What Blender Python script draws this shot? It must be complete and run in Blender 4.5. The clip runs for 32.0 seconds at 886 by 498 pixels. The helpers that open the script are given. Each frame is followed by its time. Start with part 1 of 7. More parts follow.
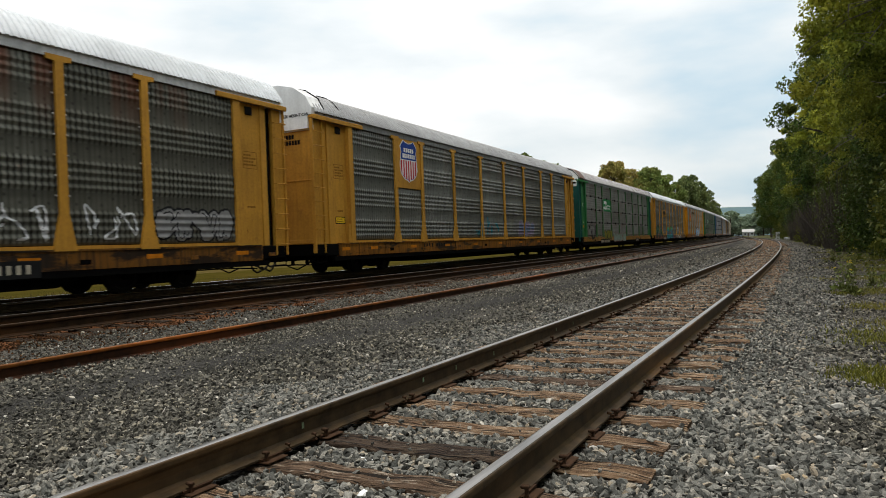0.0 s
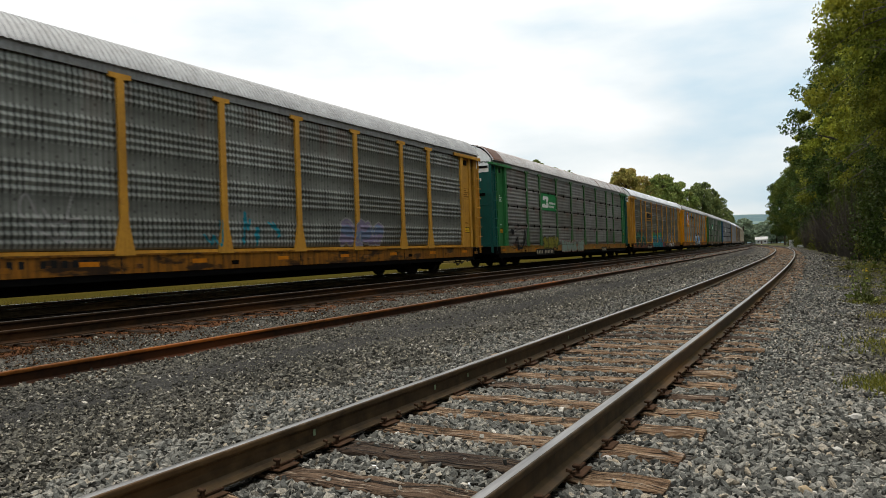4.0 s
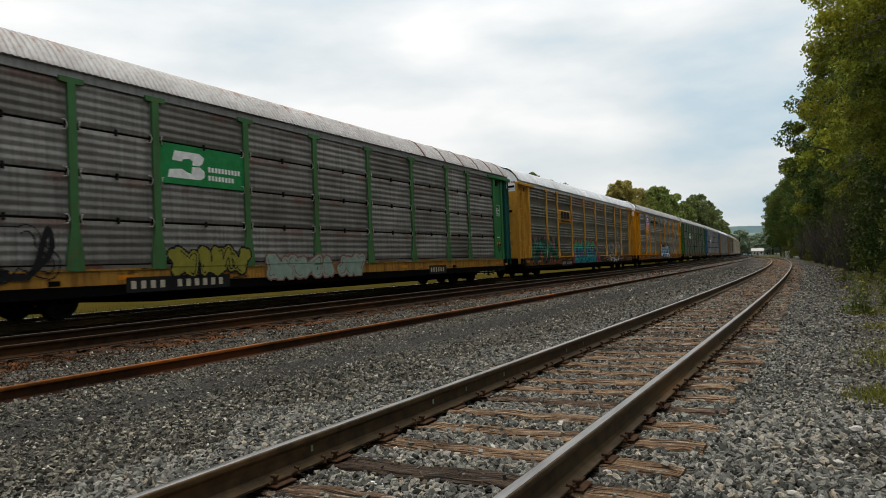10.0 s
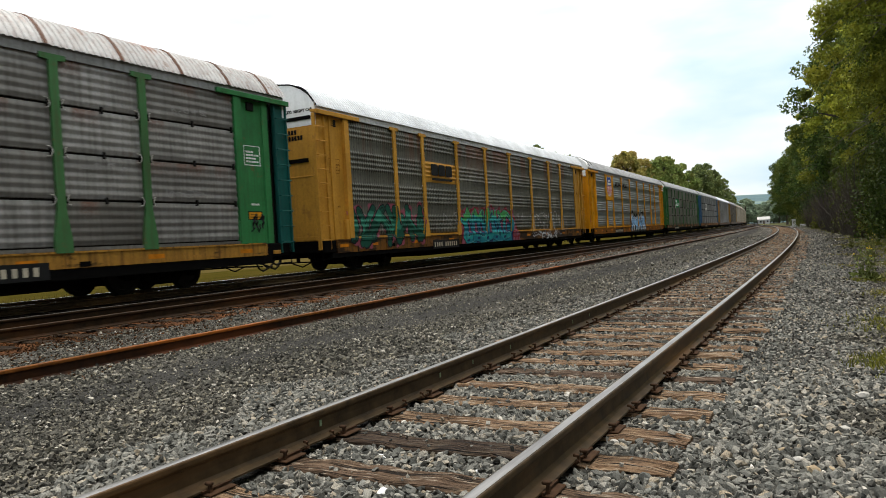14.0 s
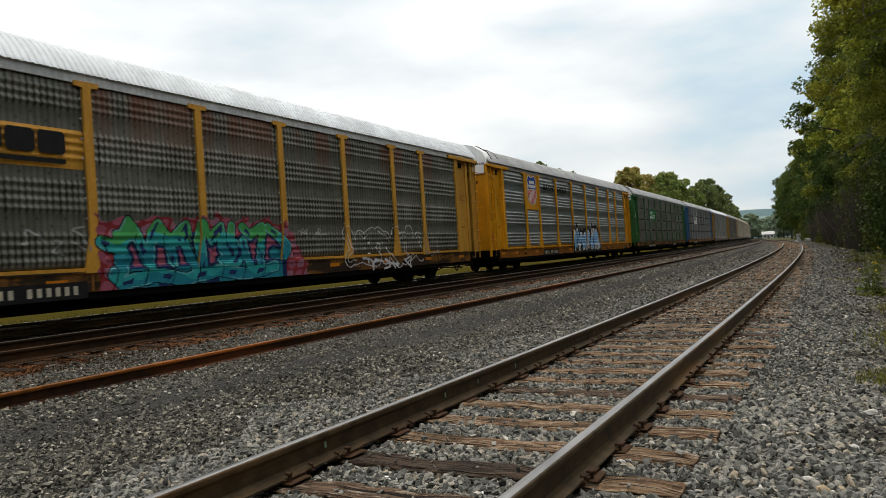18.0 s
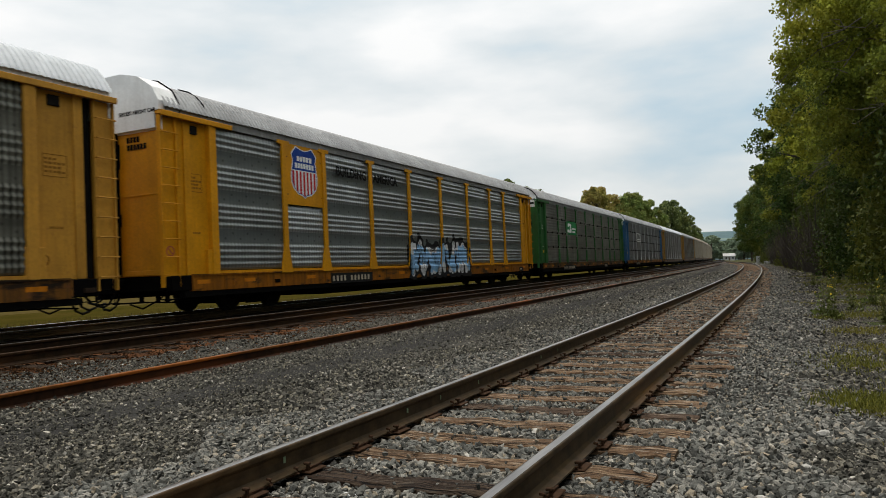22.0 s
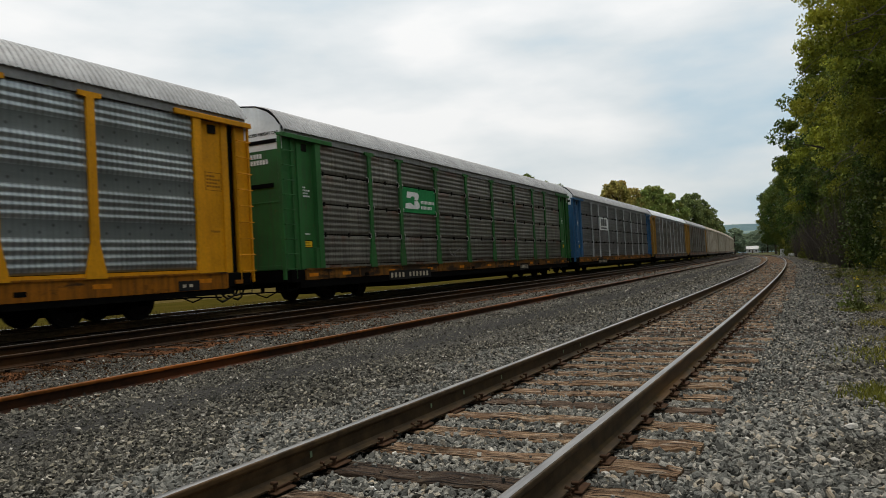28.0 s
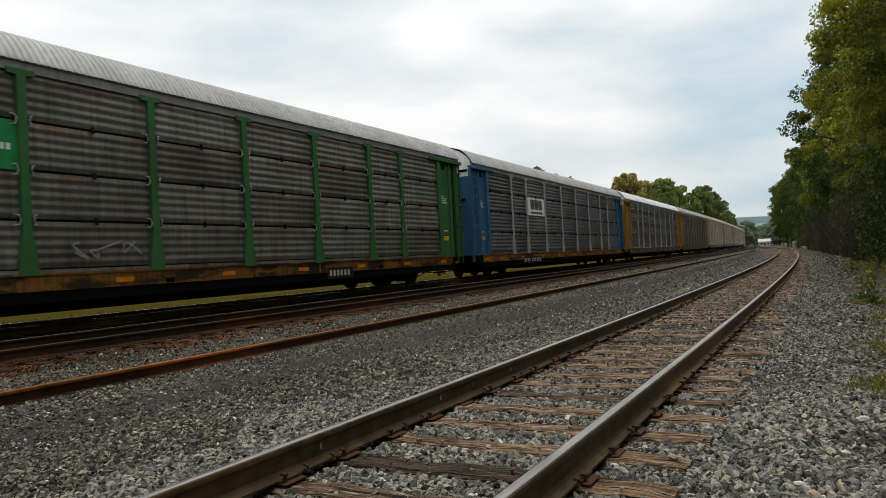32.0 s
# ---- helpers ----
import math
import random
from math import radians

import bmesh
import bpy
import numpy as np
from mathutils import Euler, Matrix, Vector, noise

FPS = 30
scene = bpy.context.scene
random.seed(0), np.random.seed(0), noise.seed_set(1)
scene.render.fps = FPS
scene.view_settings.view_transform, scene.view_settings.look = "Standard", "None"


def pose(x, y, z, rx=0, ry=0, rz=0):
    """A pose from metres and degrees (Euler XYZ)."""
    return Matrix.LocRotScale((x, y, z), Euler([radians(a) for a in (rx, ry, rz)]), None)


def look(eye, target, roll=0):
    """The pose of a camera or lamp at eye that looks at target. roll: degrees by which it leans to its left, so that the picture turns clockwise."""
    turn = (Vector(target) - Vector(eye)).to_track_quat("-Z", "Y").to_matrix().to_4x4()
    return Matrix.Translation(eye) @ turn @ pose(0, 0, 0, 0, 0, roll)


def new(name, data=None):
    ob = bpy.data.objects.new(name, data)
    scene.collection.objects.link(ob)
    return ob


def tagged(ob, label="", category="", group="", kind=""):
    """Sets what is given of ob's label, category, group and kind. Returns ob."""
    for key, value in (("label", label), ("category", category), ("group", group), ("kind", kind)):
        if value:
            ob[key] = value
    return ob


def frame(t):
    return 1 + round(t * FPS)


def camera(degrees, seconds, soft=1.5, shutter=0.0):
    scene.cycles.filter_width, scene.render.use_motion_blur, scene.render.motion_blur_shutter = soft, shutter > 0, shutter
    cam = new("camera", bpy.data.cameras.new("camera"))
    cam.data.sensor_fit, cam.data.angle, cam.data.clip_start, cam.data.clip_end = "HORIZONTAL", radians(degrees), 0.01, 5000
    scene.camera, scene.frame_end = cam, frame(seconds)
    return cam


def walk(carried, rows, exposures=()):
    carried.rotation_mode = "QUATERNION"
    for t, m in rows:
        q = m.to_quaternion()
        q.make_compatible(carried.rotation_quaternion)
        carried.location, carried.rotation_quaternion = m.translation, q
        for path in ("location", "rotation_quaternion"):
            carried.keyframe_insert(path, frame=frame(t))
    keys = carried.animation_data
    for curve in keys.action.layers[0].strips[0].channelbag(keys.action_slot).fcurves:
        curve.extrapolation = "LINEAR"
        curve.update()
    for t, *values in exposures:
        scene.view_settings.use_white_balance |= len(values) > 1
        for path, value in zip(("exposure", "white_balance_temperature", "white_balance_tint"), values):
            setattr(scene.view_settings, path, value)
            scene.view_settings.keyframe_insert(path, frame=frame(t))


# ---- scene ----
EXPOSURES = ((0, 0.47), (3, 0.53), (8, 0.36), (11, 0.28), (11.5, 0.45), (12, 0.74), (14, 0.8), (15, 0.56), (15.5, 0.5), (18, 0.42), (19, 0.22), (21, 0.22), (22, 0.25), (24, 0.26), (26, 0.2), (28, 0.2), (32, 0.3))
SPEED = 4.22            # train, metres a second, towards the camera
TRAIN_X, TRAIN_PHI, TRAIN_K, TRAIN_Z = 14.382, 0.0235, 0.00025, 0.161
NEAR_X, NEAR_K = 2.0, 0.0008
GAUGE = 1.505           # between the middles of the rail heads
cam = camera(63.81, 32.0, soft=0.7, shutter=0.4)

# seconds, x, y, z in metres, then yaw, pitch, roll in degrees: a hand-held camera beside the track
PATH = [
    (0, 0.026, -0.013, 0.961, 27.981, -0.317, 2.188),
    (0.5, 0.024, -0.016, 0.963, 28.303, 0.011, 1.948),
    (1, 0.025, -0.014, 0.970, 28.059, 0.019, 1.806),
    (1.5, 0.022, -0.015, 0.959, 29.011, 0.225, 1.885),
    (2, 0.018, -0.005, 0.960, 28.552, -0.012, 1.912),
    (2.5, 0.016, -0.011, 0.962, 28.967, -0.284, 1.732),
    (3, 0.028, 0.003, 0.962, 28.730, -0.024, 1.870),
    (3.5, 0.016, -0.003, 0.964, 28.976, 0.181, 1.952),
    (5.5, 0.003, 0.008, 0.958, 28.156, 0.528, 2.308),
    (6, 0.002, 0.001, 0.966, 28.068, 0.627, 2.382),
    (6.5, 0.003, 0.003, 0.968, 27.669, 0.791, 2.196),
    (7, 0.002, -0.001, 0.970, 27.720, 0.982, 2.073),
    (7.5, -0.000, -0.006, 0.967, 28.003, 1.108, 1.773),
    (8, -0.001, -0.003, 0.970, 28.296, 1.181, 1.716),
    (8.5, 0.003, 0.005, 0.969, 28.130, 1.197, 1.954),
    (9, 0.002, 0.009, 0.970, 28.205, 1.430, 2.321),
    (9.5, -0.005, 0.006, 0.969, 28.045, 1.359, 2.494),
    (10, -0.002, 0.005, 0.967, 28.610, 1.274, 2.249),
    (10.5, -0.008, 0.002, 0.971, 28.990, 1.457, 1.999),
    (11, 0.000, 0.020, 0.949, 26.989, -0.389, 0.457),
    (11.5, -0.007, 0.028, 0.960, 27.173, -1.648, 1.903),
    (12, -0.007, 0.030, 0.956, 28.995, -1.148, 3.103),
    (12.5, -0.004, 0.032, 0.962, 28.809, -0.565, 3.538),
    (13, -0.019, 0.024, 0.959, 28.902, -0.521, 3.272),
    (13.5, -0.013, 0.022, 0.960, 28.633, -0.698, 3.231),
    (14, -0.003, 0.020, 0.963, 29.037, -0.752, 3.317),
    (14.5, -0.004, 0.016, 0.971, 29.602, -0.138, 3.196),
    (15, -0.009, 0.018, 0.970, 28.611, 0.148, 3.103),
    (15.5, -0.012, 0.012, 0.971, 28.680, 0.207, 3.370),
    (17.5, -0.004, 0.012, 0.972, 28.689, 0.347, 3.607),
    (18, 0.000, 0.018, 0.979, 29.363, 0.646, 3.758),
    (18.5, -0.023, 0.020, 0.979, 31.872, 1.409, 2.478),
    (19, -0.046, 0.011, 0.975, 32.900, 0.932, 0.819),
    (19.5, -0.024, 0.012, 0.974, 32.839, 1.786, 1.027),
    (20, -0.008, 0.023, 0.973, 28.113, 1.438, 1.214),
    (20.5, -0.003, 0.028, 0.973, 28.212, 1.172, 2.038),
    (21, -0.003, 0.017, 0.975, 26.885, 1.179, 1.989),
    (21.5, 0.015, 0.017, 0.975, 26.733, 1.185, 2.601),
    (22, 0.014, 0.013, 0.983, 26.680, 1.704, 2.535),
    (22.5, 0.018, 0.006, 0.983, 26.856, 1.720, 2.693),
    (23, 0.017, -0.002, 0.982, 27.155, 1.557, 2.956),
    (23.5, 0.022, 0.003, 0.970, 27.502, 1.446, 2.773),
    (24, 0.018, -0.002, 0.977, 27.220, 1.593, 2.535),
    (24.5, 0.023, -0.002, 0.978, 27.209, 1.819, 2.534),
    (25, 0.012, -0.010, 0.981, 26.670, 1.615, 2.477),
    (25.5, 0.006, -0.005, 0.975, 27.580, 1.320, 2.115),
    (27.5, 0.006, -0.017, 0.984, 27.822, 1.423, 2.740),
    (28, 0.007, -0.011, 0.981, 28.286, 1.457, 3.097),
    (28.5, 0.010, -0.008, 0.979, 28.641, 1.411, 3.059),
    (29, 0.015, -0.007, 0.980, 28.785, 1.151, 3.090),
    (29.5, -0.000, -0.009, 0.978, 29.263, 0.915, 2.924),
    (30, 0.007, -0.005, 0.977, 29.564, 0.788, 3.074),
    (30.5, 0.007, -0.008, 0.978, 29.274, 0.859, 3.108),
    (31, 0.018, -0.002, 0.975, 28.985, 0.553, 3.137),
    (31.5, 0.014, -0.011, 0.974, 28.886, 0.873, 3.152),
    (32, 0.015, -0.010, 0.975, 29.097, 0.961, 3.175),
]
walk(cam, [(t, pose(x, y, z, 90 + pitch, roll, yaw)) for t, x, y, z, yaw, pitch, roll in PATH],
     exposures=EXPOSURES)
# ---- sky and sun: an overcast day, the light soft and from all over ----
world = bpy.data.worlds.new("overcast_sky")
scene.world = world
world.use_nodes = True
wn, wl = world.node_tree.nodes, world.node_tree.links
wn.clear()
w_out = wn.new("ShaderNodeOutputWorld")
w_bg = wn.new("ShaderNodeBackground")
w_sky = wn.new("ShaderNodeTexSky")
w_sky.sky_type, w_sky.sun_disc = "NISHITA", False
w_sky.sun_elevation, w_sky.sun_rotation = radians(82), radians(342)
w_sky.dust_density = 2.0
w_tc = wn.new("ShaderNodeTexCoord")
w_map = wn.new("ShaderNodeMapping")
w_map.inputs["Scale"].default_value = (1.25, 1.25, 3.8)
w_map.inputs["Location"].default_value = (5.1, 1.7, 0.3)
w_noise = wn.new("ShaderNodeTexNoise")
w_noise.inputs["Scale"].default_value, w_noise.inputs["Detail"].default_value = 1.7, 6.0
w_noise.inputs["Roughness"].default_value = 0.48
w_ramp = wn.new("ShaderNodeValToRGB")
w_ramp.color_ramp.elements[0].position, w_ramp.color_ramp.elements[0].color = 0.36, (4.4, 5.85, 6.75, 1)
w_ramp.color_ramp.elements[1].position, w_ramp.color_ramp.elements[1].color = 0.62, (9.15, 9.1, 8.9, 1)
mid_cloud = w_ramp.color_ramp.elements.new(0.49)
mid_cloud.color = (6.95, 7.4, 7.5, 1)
w_mix = wn.new("ShaderNodeMix")
w_mix.data_type = "RGBA"
w_mix.inputs[0].default_value = 0.9
wl.new(w_tc.outputs["Generated"], w_map.inputs["Vector"])
wl.new(w_map.outputs["Vector"], w_noise.inputs["Vector"])
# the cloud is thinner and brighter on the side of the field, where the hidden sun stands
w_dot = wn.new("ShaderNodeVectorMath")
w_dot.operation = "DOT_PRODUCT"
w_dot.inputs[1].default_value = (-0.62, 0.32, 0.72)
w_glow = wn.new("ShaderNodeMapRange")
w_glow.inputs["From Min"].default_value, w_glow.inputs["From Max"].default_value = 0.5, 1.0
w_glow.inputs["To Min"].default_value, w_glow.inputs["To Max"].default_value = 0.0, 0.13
w_sum = wn.new("ShaderNodeMath")
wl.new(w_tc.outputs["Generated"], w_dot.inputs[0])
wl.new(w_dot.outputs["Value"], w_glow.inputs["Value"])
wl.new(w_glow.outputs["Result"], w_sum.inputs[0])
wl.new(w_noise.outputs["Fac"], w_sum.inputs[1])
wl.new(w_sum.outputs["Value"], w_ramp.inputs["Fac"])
wl.new(w_sky.outputs["Color"], w_mix.inputs[6])
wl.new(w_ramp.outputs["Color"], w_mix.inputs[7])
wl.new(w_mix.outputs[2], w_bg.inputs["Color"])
wl.new(w_bg.outputs["Background"], w_out.inputs["Surface"])
# an overcast sky is brightest overhead and dims towards the horizon
w_sep = wn.new("ShaderNodeSeparateXYZ")
w_up = wn.new("ShaderNodeMapRange")
w_up.inputs["To Min"].default_value, w_up.inputs["To Max"].default_value = 0.084, 0.126
wl.new(w_tc.outputs["Generated"], w_sep.inputs[0])
wl.new(w_sep.outputs["Z"], w_up.inputs["Value"])
wl.new(w_up.outputs["Result"], w_bg.inputs["Strength"])
sun = new("sun", bpy.data.lights.new("sun", "SUN"))
sun.data.energy, sun.data.angle, sun.data.color = 1.8, radians(40), (1.0, 0.93, 0.82)
sun.matrix_world = look((-2, 6, 48), (0, 0, 0))
# ---- materials ----
def nodes_of(name):
    m = bpy.data.materials.new(name)
    m.use_nodes = True
    t = m.node_tree
    t.nodes["Principled BSDF"].inputs["Specular IOR Level"].default_value = 0.12
    return m, t, t.nodes["Principled BSDF"]


def add(t, kind, **inputs):
    n = t.nodes.new(kind)
    for key, v in inputs.items():
        n.inputs[key.replace("_", " ")].default_value = v
    return n


def ramp(t, fac, stops):
    r = t.nodes.new("ShaderNodeValToRGB")
    e = r.color_ramp.elements
    while len(e) < len(stops):
        e.new(0.5)
    for el, (p, c) in zip(e, stops):
        el.position, el.color = p, (*c, 1) if len(c) == 3 else c
    t.links.new(fac, r.inputs["Fac"])
    return r.outputs["Color"]


def mixc(t, fac, a, b, blend="MIX"):
    n = t.nodes.new("ShaderNodeMix")
    n.data_type, n.blend_type = "RGBA", blend
    for sock, v in ((n.inputs[0], fac), (n.inputs[6], a), (n.inputs[7], b)):
        if isinstance(v, (int, float)):
            sock.default_value = v
        elif isinstance(v, tuple):
            sock.default_value = (*v, 1) if len(v) == 3 else v
        else:
            t.links.new(v, sock)
    return n.outputs[2]


def calc(t, op, a, b=0.0, c=0.0):
    n = t.nodes.new("ShaderNodeMath")
    n.operation = op
    for sock, v in zip(n.inputs, (a, b, c)):
        if isinstance(v, (int, float)):
            sock.default_value = v
        else:
            t.links.new(v, sock)
    return n.outputs[0]


def coords(t, scale=(1, 1, 1), shift=True):
    """Object coordinates, scaled; shifted by the object's random number, so that repeats differ."""
    tc = t.nodes.new("ShaderNodeTexCoord")
    mp = t.nodes.new("ShaderNodeMapping")
    mp.inputs["Scale"].default_value = scale
    t.links.new(tc.outputs["Object"], mp.inputs["Vector"])
    if shift:
        info = t.nodes.new("ShaderNodeObjectInfo")
        s = t.nodes.new("ShaderNodeVectorMath")
        s.operation = "SCALE"
        s.inputs[0].default_value = (37.0, 19.0, 53.0)
        t.links.new(info.outputs["Random"], s.inputs["Scale"])
        t.links.new(s.outputs["Vector"], mp.inputs["Location"])
    return mp.outputs["Vector"]


def noise_tex(t, vec, scale, detail=4.0, rough=0.55):
    n = add(t, "ShaderNodeTexNoise", Scale=scale, Detail=detail, Roughness=rough)
    t.links.new(vec, n.inputs["Vector"])
    return n.outputs["Fac"]


def bump(t, bsdf, height, strength=0.3, distance=0.01):
    b = add(t, "ShaderNodeBump", Strength=strength, Distance=distance)
    t.links.new(height, b.inputs["Height"])
    t.links.new(b.outputs["Normal"], bsdf.inputs["Normal"])


def paint(name, base, dirt=(0.05, 0.04, 0.03), rust=(0.16, 0.06, 0.025), dirt_amount=0.5, rust_amount=0.3, rough=0.55, metal=0.0):
    """Weathered paint or galvanised steel: broad fading, dirt that runs down in streaks, rust in spots."""
    m, t, b = nodes_of(name)
    v = coords(t)
    big = noise_tex(t, v, 0.9, 3)
    fine = noise_tex(t, v, 14, 6, 0.65)
    streak = noise_tex(t, coords(t, (3.0, 3.0, 0.22)), 3.0, 6, 0.6)
    spots = noise_tex(t, v, 2.6, 8, 0.7)
    shade = ramp(t, big, [(0.3, tuple(c * 0.78 for c in base)), (0.7, tuple(min(1, c * 1.12) for c in base))])
    shade = mixc(t, calc(t, "MULTIPLY", ramp(t, fine, [(0.4, (0, 0, 0)), (0.75, (1, 1, 1))]), 0.3), shade, dirt)
    shade = mixc(t, calc(t, "MULTIPLY", ramp(t, streak, [(0.45, (0, 0, 0)), (0.72, (1, 1, 1))]), dirt_amount), shade, dirt)
    shade = mixc(t, calc(t, "MULTIPLY", ramp(t, spots, [(0.60, (0, 0, 0)), (0.68, (1, 1, 1))]), rust_amount), shade, rust)
    t.links.new(shade, b.inputs["Base Color"])
    b.inputs["Roughness"].default_value, b.inputs["Metallic"].default_value = rough, metal
    b.inputs["Specular IOR Level"].default_value = 0.18
    bump(t, b, fine, 0.12, 0.004)
    return m


def plain(name, base, rough=0.6, metal=0.0, vary=0.25, scale=6.0):
    m, t, b = nodes_of(name)
    n = noise_tex(t, coords(t), scale, 6, 0.6)
    t.links.new(ramp(t, n, [(0.3, tuple(c * (1 - vary) for c in base)), (0.7, tuple(min(1, c * (1 + vary)) for c in base))]), b.inputs["Base Color"])
    b.inputs["Roughness"].default_value, b.inputs["Metallic"].default_value = rough, metal
    bump(t, b, n, 0.15, 0.003)
    return m
# ---- mesh helpers ----
def part(name, data, material, parent=None, label="", m=None):
    """Links a bmesh or a shared mesh as one object under a thing or a part."""
    if isinstance(data, bmesh.types.BMesh):
        me = bpy.data.meshes.new(name)
        data.to_mesh(me)
        data.free()
    else:
        me = data
    ob = new(name, me)
    if not me.materials:
        me.materials.append(material)
    elif me.materials[0] != material:
        ob.material_slots[0].link = "OBJECT"
        ob.material_slots[0].material = material
    if parent is not None:
        ob.parent = parent
    if m is not None:
        ob.matrix_basis = m
    if label:
        ob["label"] = label
    return ob


def mesh_of(name, bm):
    me = bpy.data.meshes.new(name)
    bm.to_mesh(me)
    bm.free()
    return me


def thing(name, label, category, m=None, group="", kind=""):
    ob = new(name)
    ob.empty_display_size = 0.3
    if m is not None:
        ob.matrix_basis = m
    return tagged(ob, label, category, group, kind)


def box(bm, x0, x1, y0, y1, z0, z1, bevel=0.0):
    v = [bm.verts.new((x, y, z)) for x in (x0, x1) for y in (y0, y1) for z in (z0, z1)]
    f = [bm.faces.new([v[i] for i in q]) for q in ((0, 1, 3, 2), (4, 6, 7, 5), (0, 4, 5, 1), (2, 3, 7, 6), (0, 2, 6, 4), (1, 5, 7, 3))]
    if bevel:
        es = list({e for q in f for e in q.edges})
        bmesh.ops.bevel(bm, geom=es, offset=bevel, segments=1, affect="EDGES", profile=0.5)
    return bm


def boxes(*dims, bevel=0.0):
    bm = bmesh.new()
    for d in dims:
        box(bm, *d, bevel=bevel)
    return bm


def tube(bm, pts, radii, n=6, cap=True):
    """A round bar or limb through pts."""
    pts = [Vector(p) for p in pts]
    if isinstance(radii, (int, float)):
        radii = [radii] * len(pts)
    rings = []
    for i, p in enumerate(pts):
        d = (pts[min(i + 1, len(pts) - 1)] - pts[max(i - 1, 0)]).normalized()
        a = d.cross(Vector((0.31, 0.17, 0.93)) if abs(d.z) < 0.9 else Vector((1, 0, 0))).normalized()
        b = d.cross(a)
        rings.append([bm.verts.new(p + (a * np.cos(q) + b * np.sin(q)) * radii[i]) for q in np.linspace(0, 2 * np.pi, n, endpoint=False)])
    for r0, r1 in zip(rings, rings[1:]):
        for j in range(n):
            bm.faces.new((r0[j], r0[(j + 1) % n], r1[(j + 1) % n], r1[j]))
    if cap:
        bm.faces.new(rings[0][::-1])
        bm.faces.new(rings[-1])
    return bm


def prism(bm, outline, depth, axis_m=None):
    """A flat outline in x and y, pushed out to the given depth in z, then placed by a matrix."""
    m = axis_m or Matrix()
    a = [bm.verts.new(m @ Vector((x, y, 0))) for x, y in outline]
    b = [bm.verts.new(m @ Vector((x, y, depth))) for x, y in outline]
    n = len(a)
    bm.faces.new(a[::-1])
    bm.faces.new(b)
    for i in range(n):
        bm.faces.new((a[i], a[(i + 1) % n], b[(i + 1) % n], b[i]))
    return bm


def raw_mesh(name, verts, faces_per, loops, smooth=False):
    """A mesh from arrays: vertices (n, 3), corners a face, corner indices."""
    me = bpy.data.meshes.new(name)
    nf = len(loops) // faces_per
    me.vertices.add(len(verts))
    me.vertices.foreach_set("co", np.asarray(verts, np.float32).ravel())
    me.loops.add(len(loops))
    me.loops.foreach_set("vertex_index", np.asarray(loops, np.int32))
    me.polygons.add(nf)
    me.polygons.foreach_set("loop_start", np.arange(nf, dtype=np.int32) * faces_per)
    me.polygons.foreach_set("use_smooth", np.full(nf, smooth))
    me.update(calc_edges=True)
    me.validate()
    return me


# ---- lines of the tracks in plan ----
def near_line(s):
    """Middle of the near track: x, y and heading at s metres along it."""
    th = NEAR_K * s
    return -NEAR_X - (1 - np.cos(th)) / NEAR_K, np.sin(th) / NEAR_K, th


def train_line(s, off=0.0):
    """Middle of the train's track, or a line off metres to its right."""
    k, phi = TRAIN_K, TRAIN_PHI
    th = phi + k * s
    x = -TRAIN_X - ((1 - np.cos(k * s)) / k * np.cos(phi) + np.sin(k * s) / k * np.sin(phi))
    y = np.sin(k * s) / k * np.cos(phi) - (1 - np.cos(k * s)) / k * np.sin(phi)
    return x + off * np.cos(th), y + off * np.sin(th), th


def near_d(x, y):
    yc = np.clip(y, -300, 420)
    return x + NEAR_X + NEAR_K / 2 * yc * yc


def train_d(x, y):
    yc = np.clip(y, -300, 420)
    return x + TRAIN_X + TRAIN_PHI * yc + TRAIN_K / 2 * yc * yc


def ground_z(x, y):
    """Height of the ground: two ballast beds, a flat walkway between, a field and far hills."""
    dn, dt = near_d(x, y), train_d(x, y)
    z = np.interp(dn, [1.3, 2.4, 4.5], [-0.222, -0.27, -0.30])
    bed = np.interp(dt, [-9.0, -3.2, -1.7, 5.9, 7.2], [-0.42, -0.40, -0.055, -0.055, -0.225])
    z = np.where(dt < 7.2, bed, z)
    r = np.hypot(x, y)
    hill = np.interp(r, [520, 900, 1500, 2600], [0, 24, 88, 98])
    swell = 0.72 + 0.28 * np.sin(x * 0.0031 + 1.3) * np.cos(y * 0.0017) + 0.1 * np.sin(x * 0.011 + y * 0.006)
    return z + hill * swell


def spaced(lo, hi, fine):
    """Grid lines: fine within +-fine metres, then wider and wider."""
    a = [0.0]
    step = 0.55
    while a[-1] < hi:
        if a[-1] > fine:
            step *= 1.16
        a.append(a[-1] + step)
    b = [0.0]
    step = 0.55
    while b[-1] > lo:
        if -b[-1] > fine:
            step *= 1.16
        b.append(b[-1] - step)
    return np.array(sorted(set(a + b)))


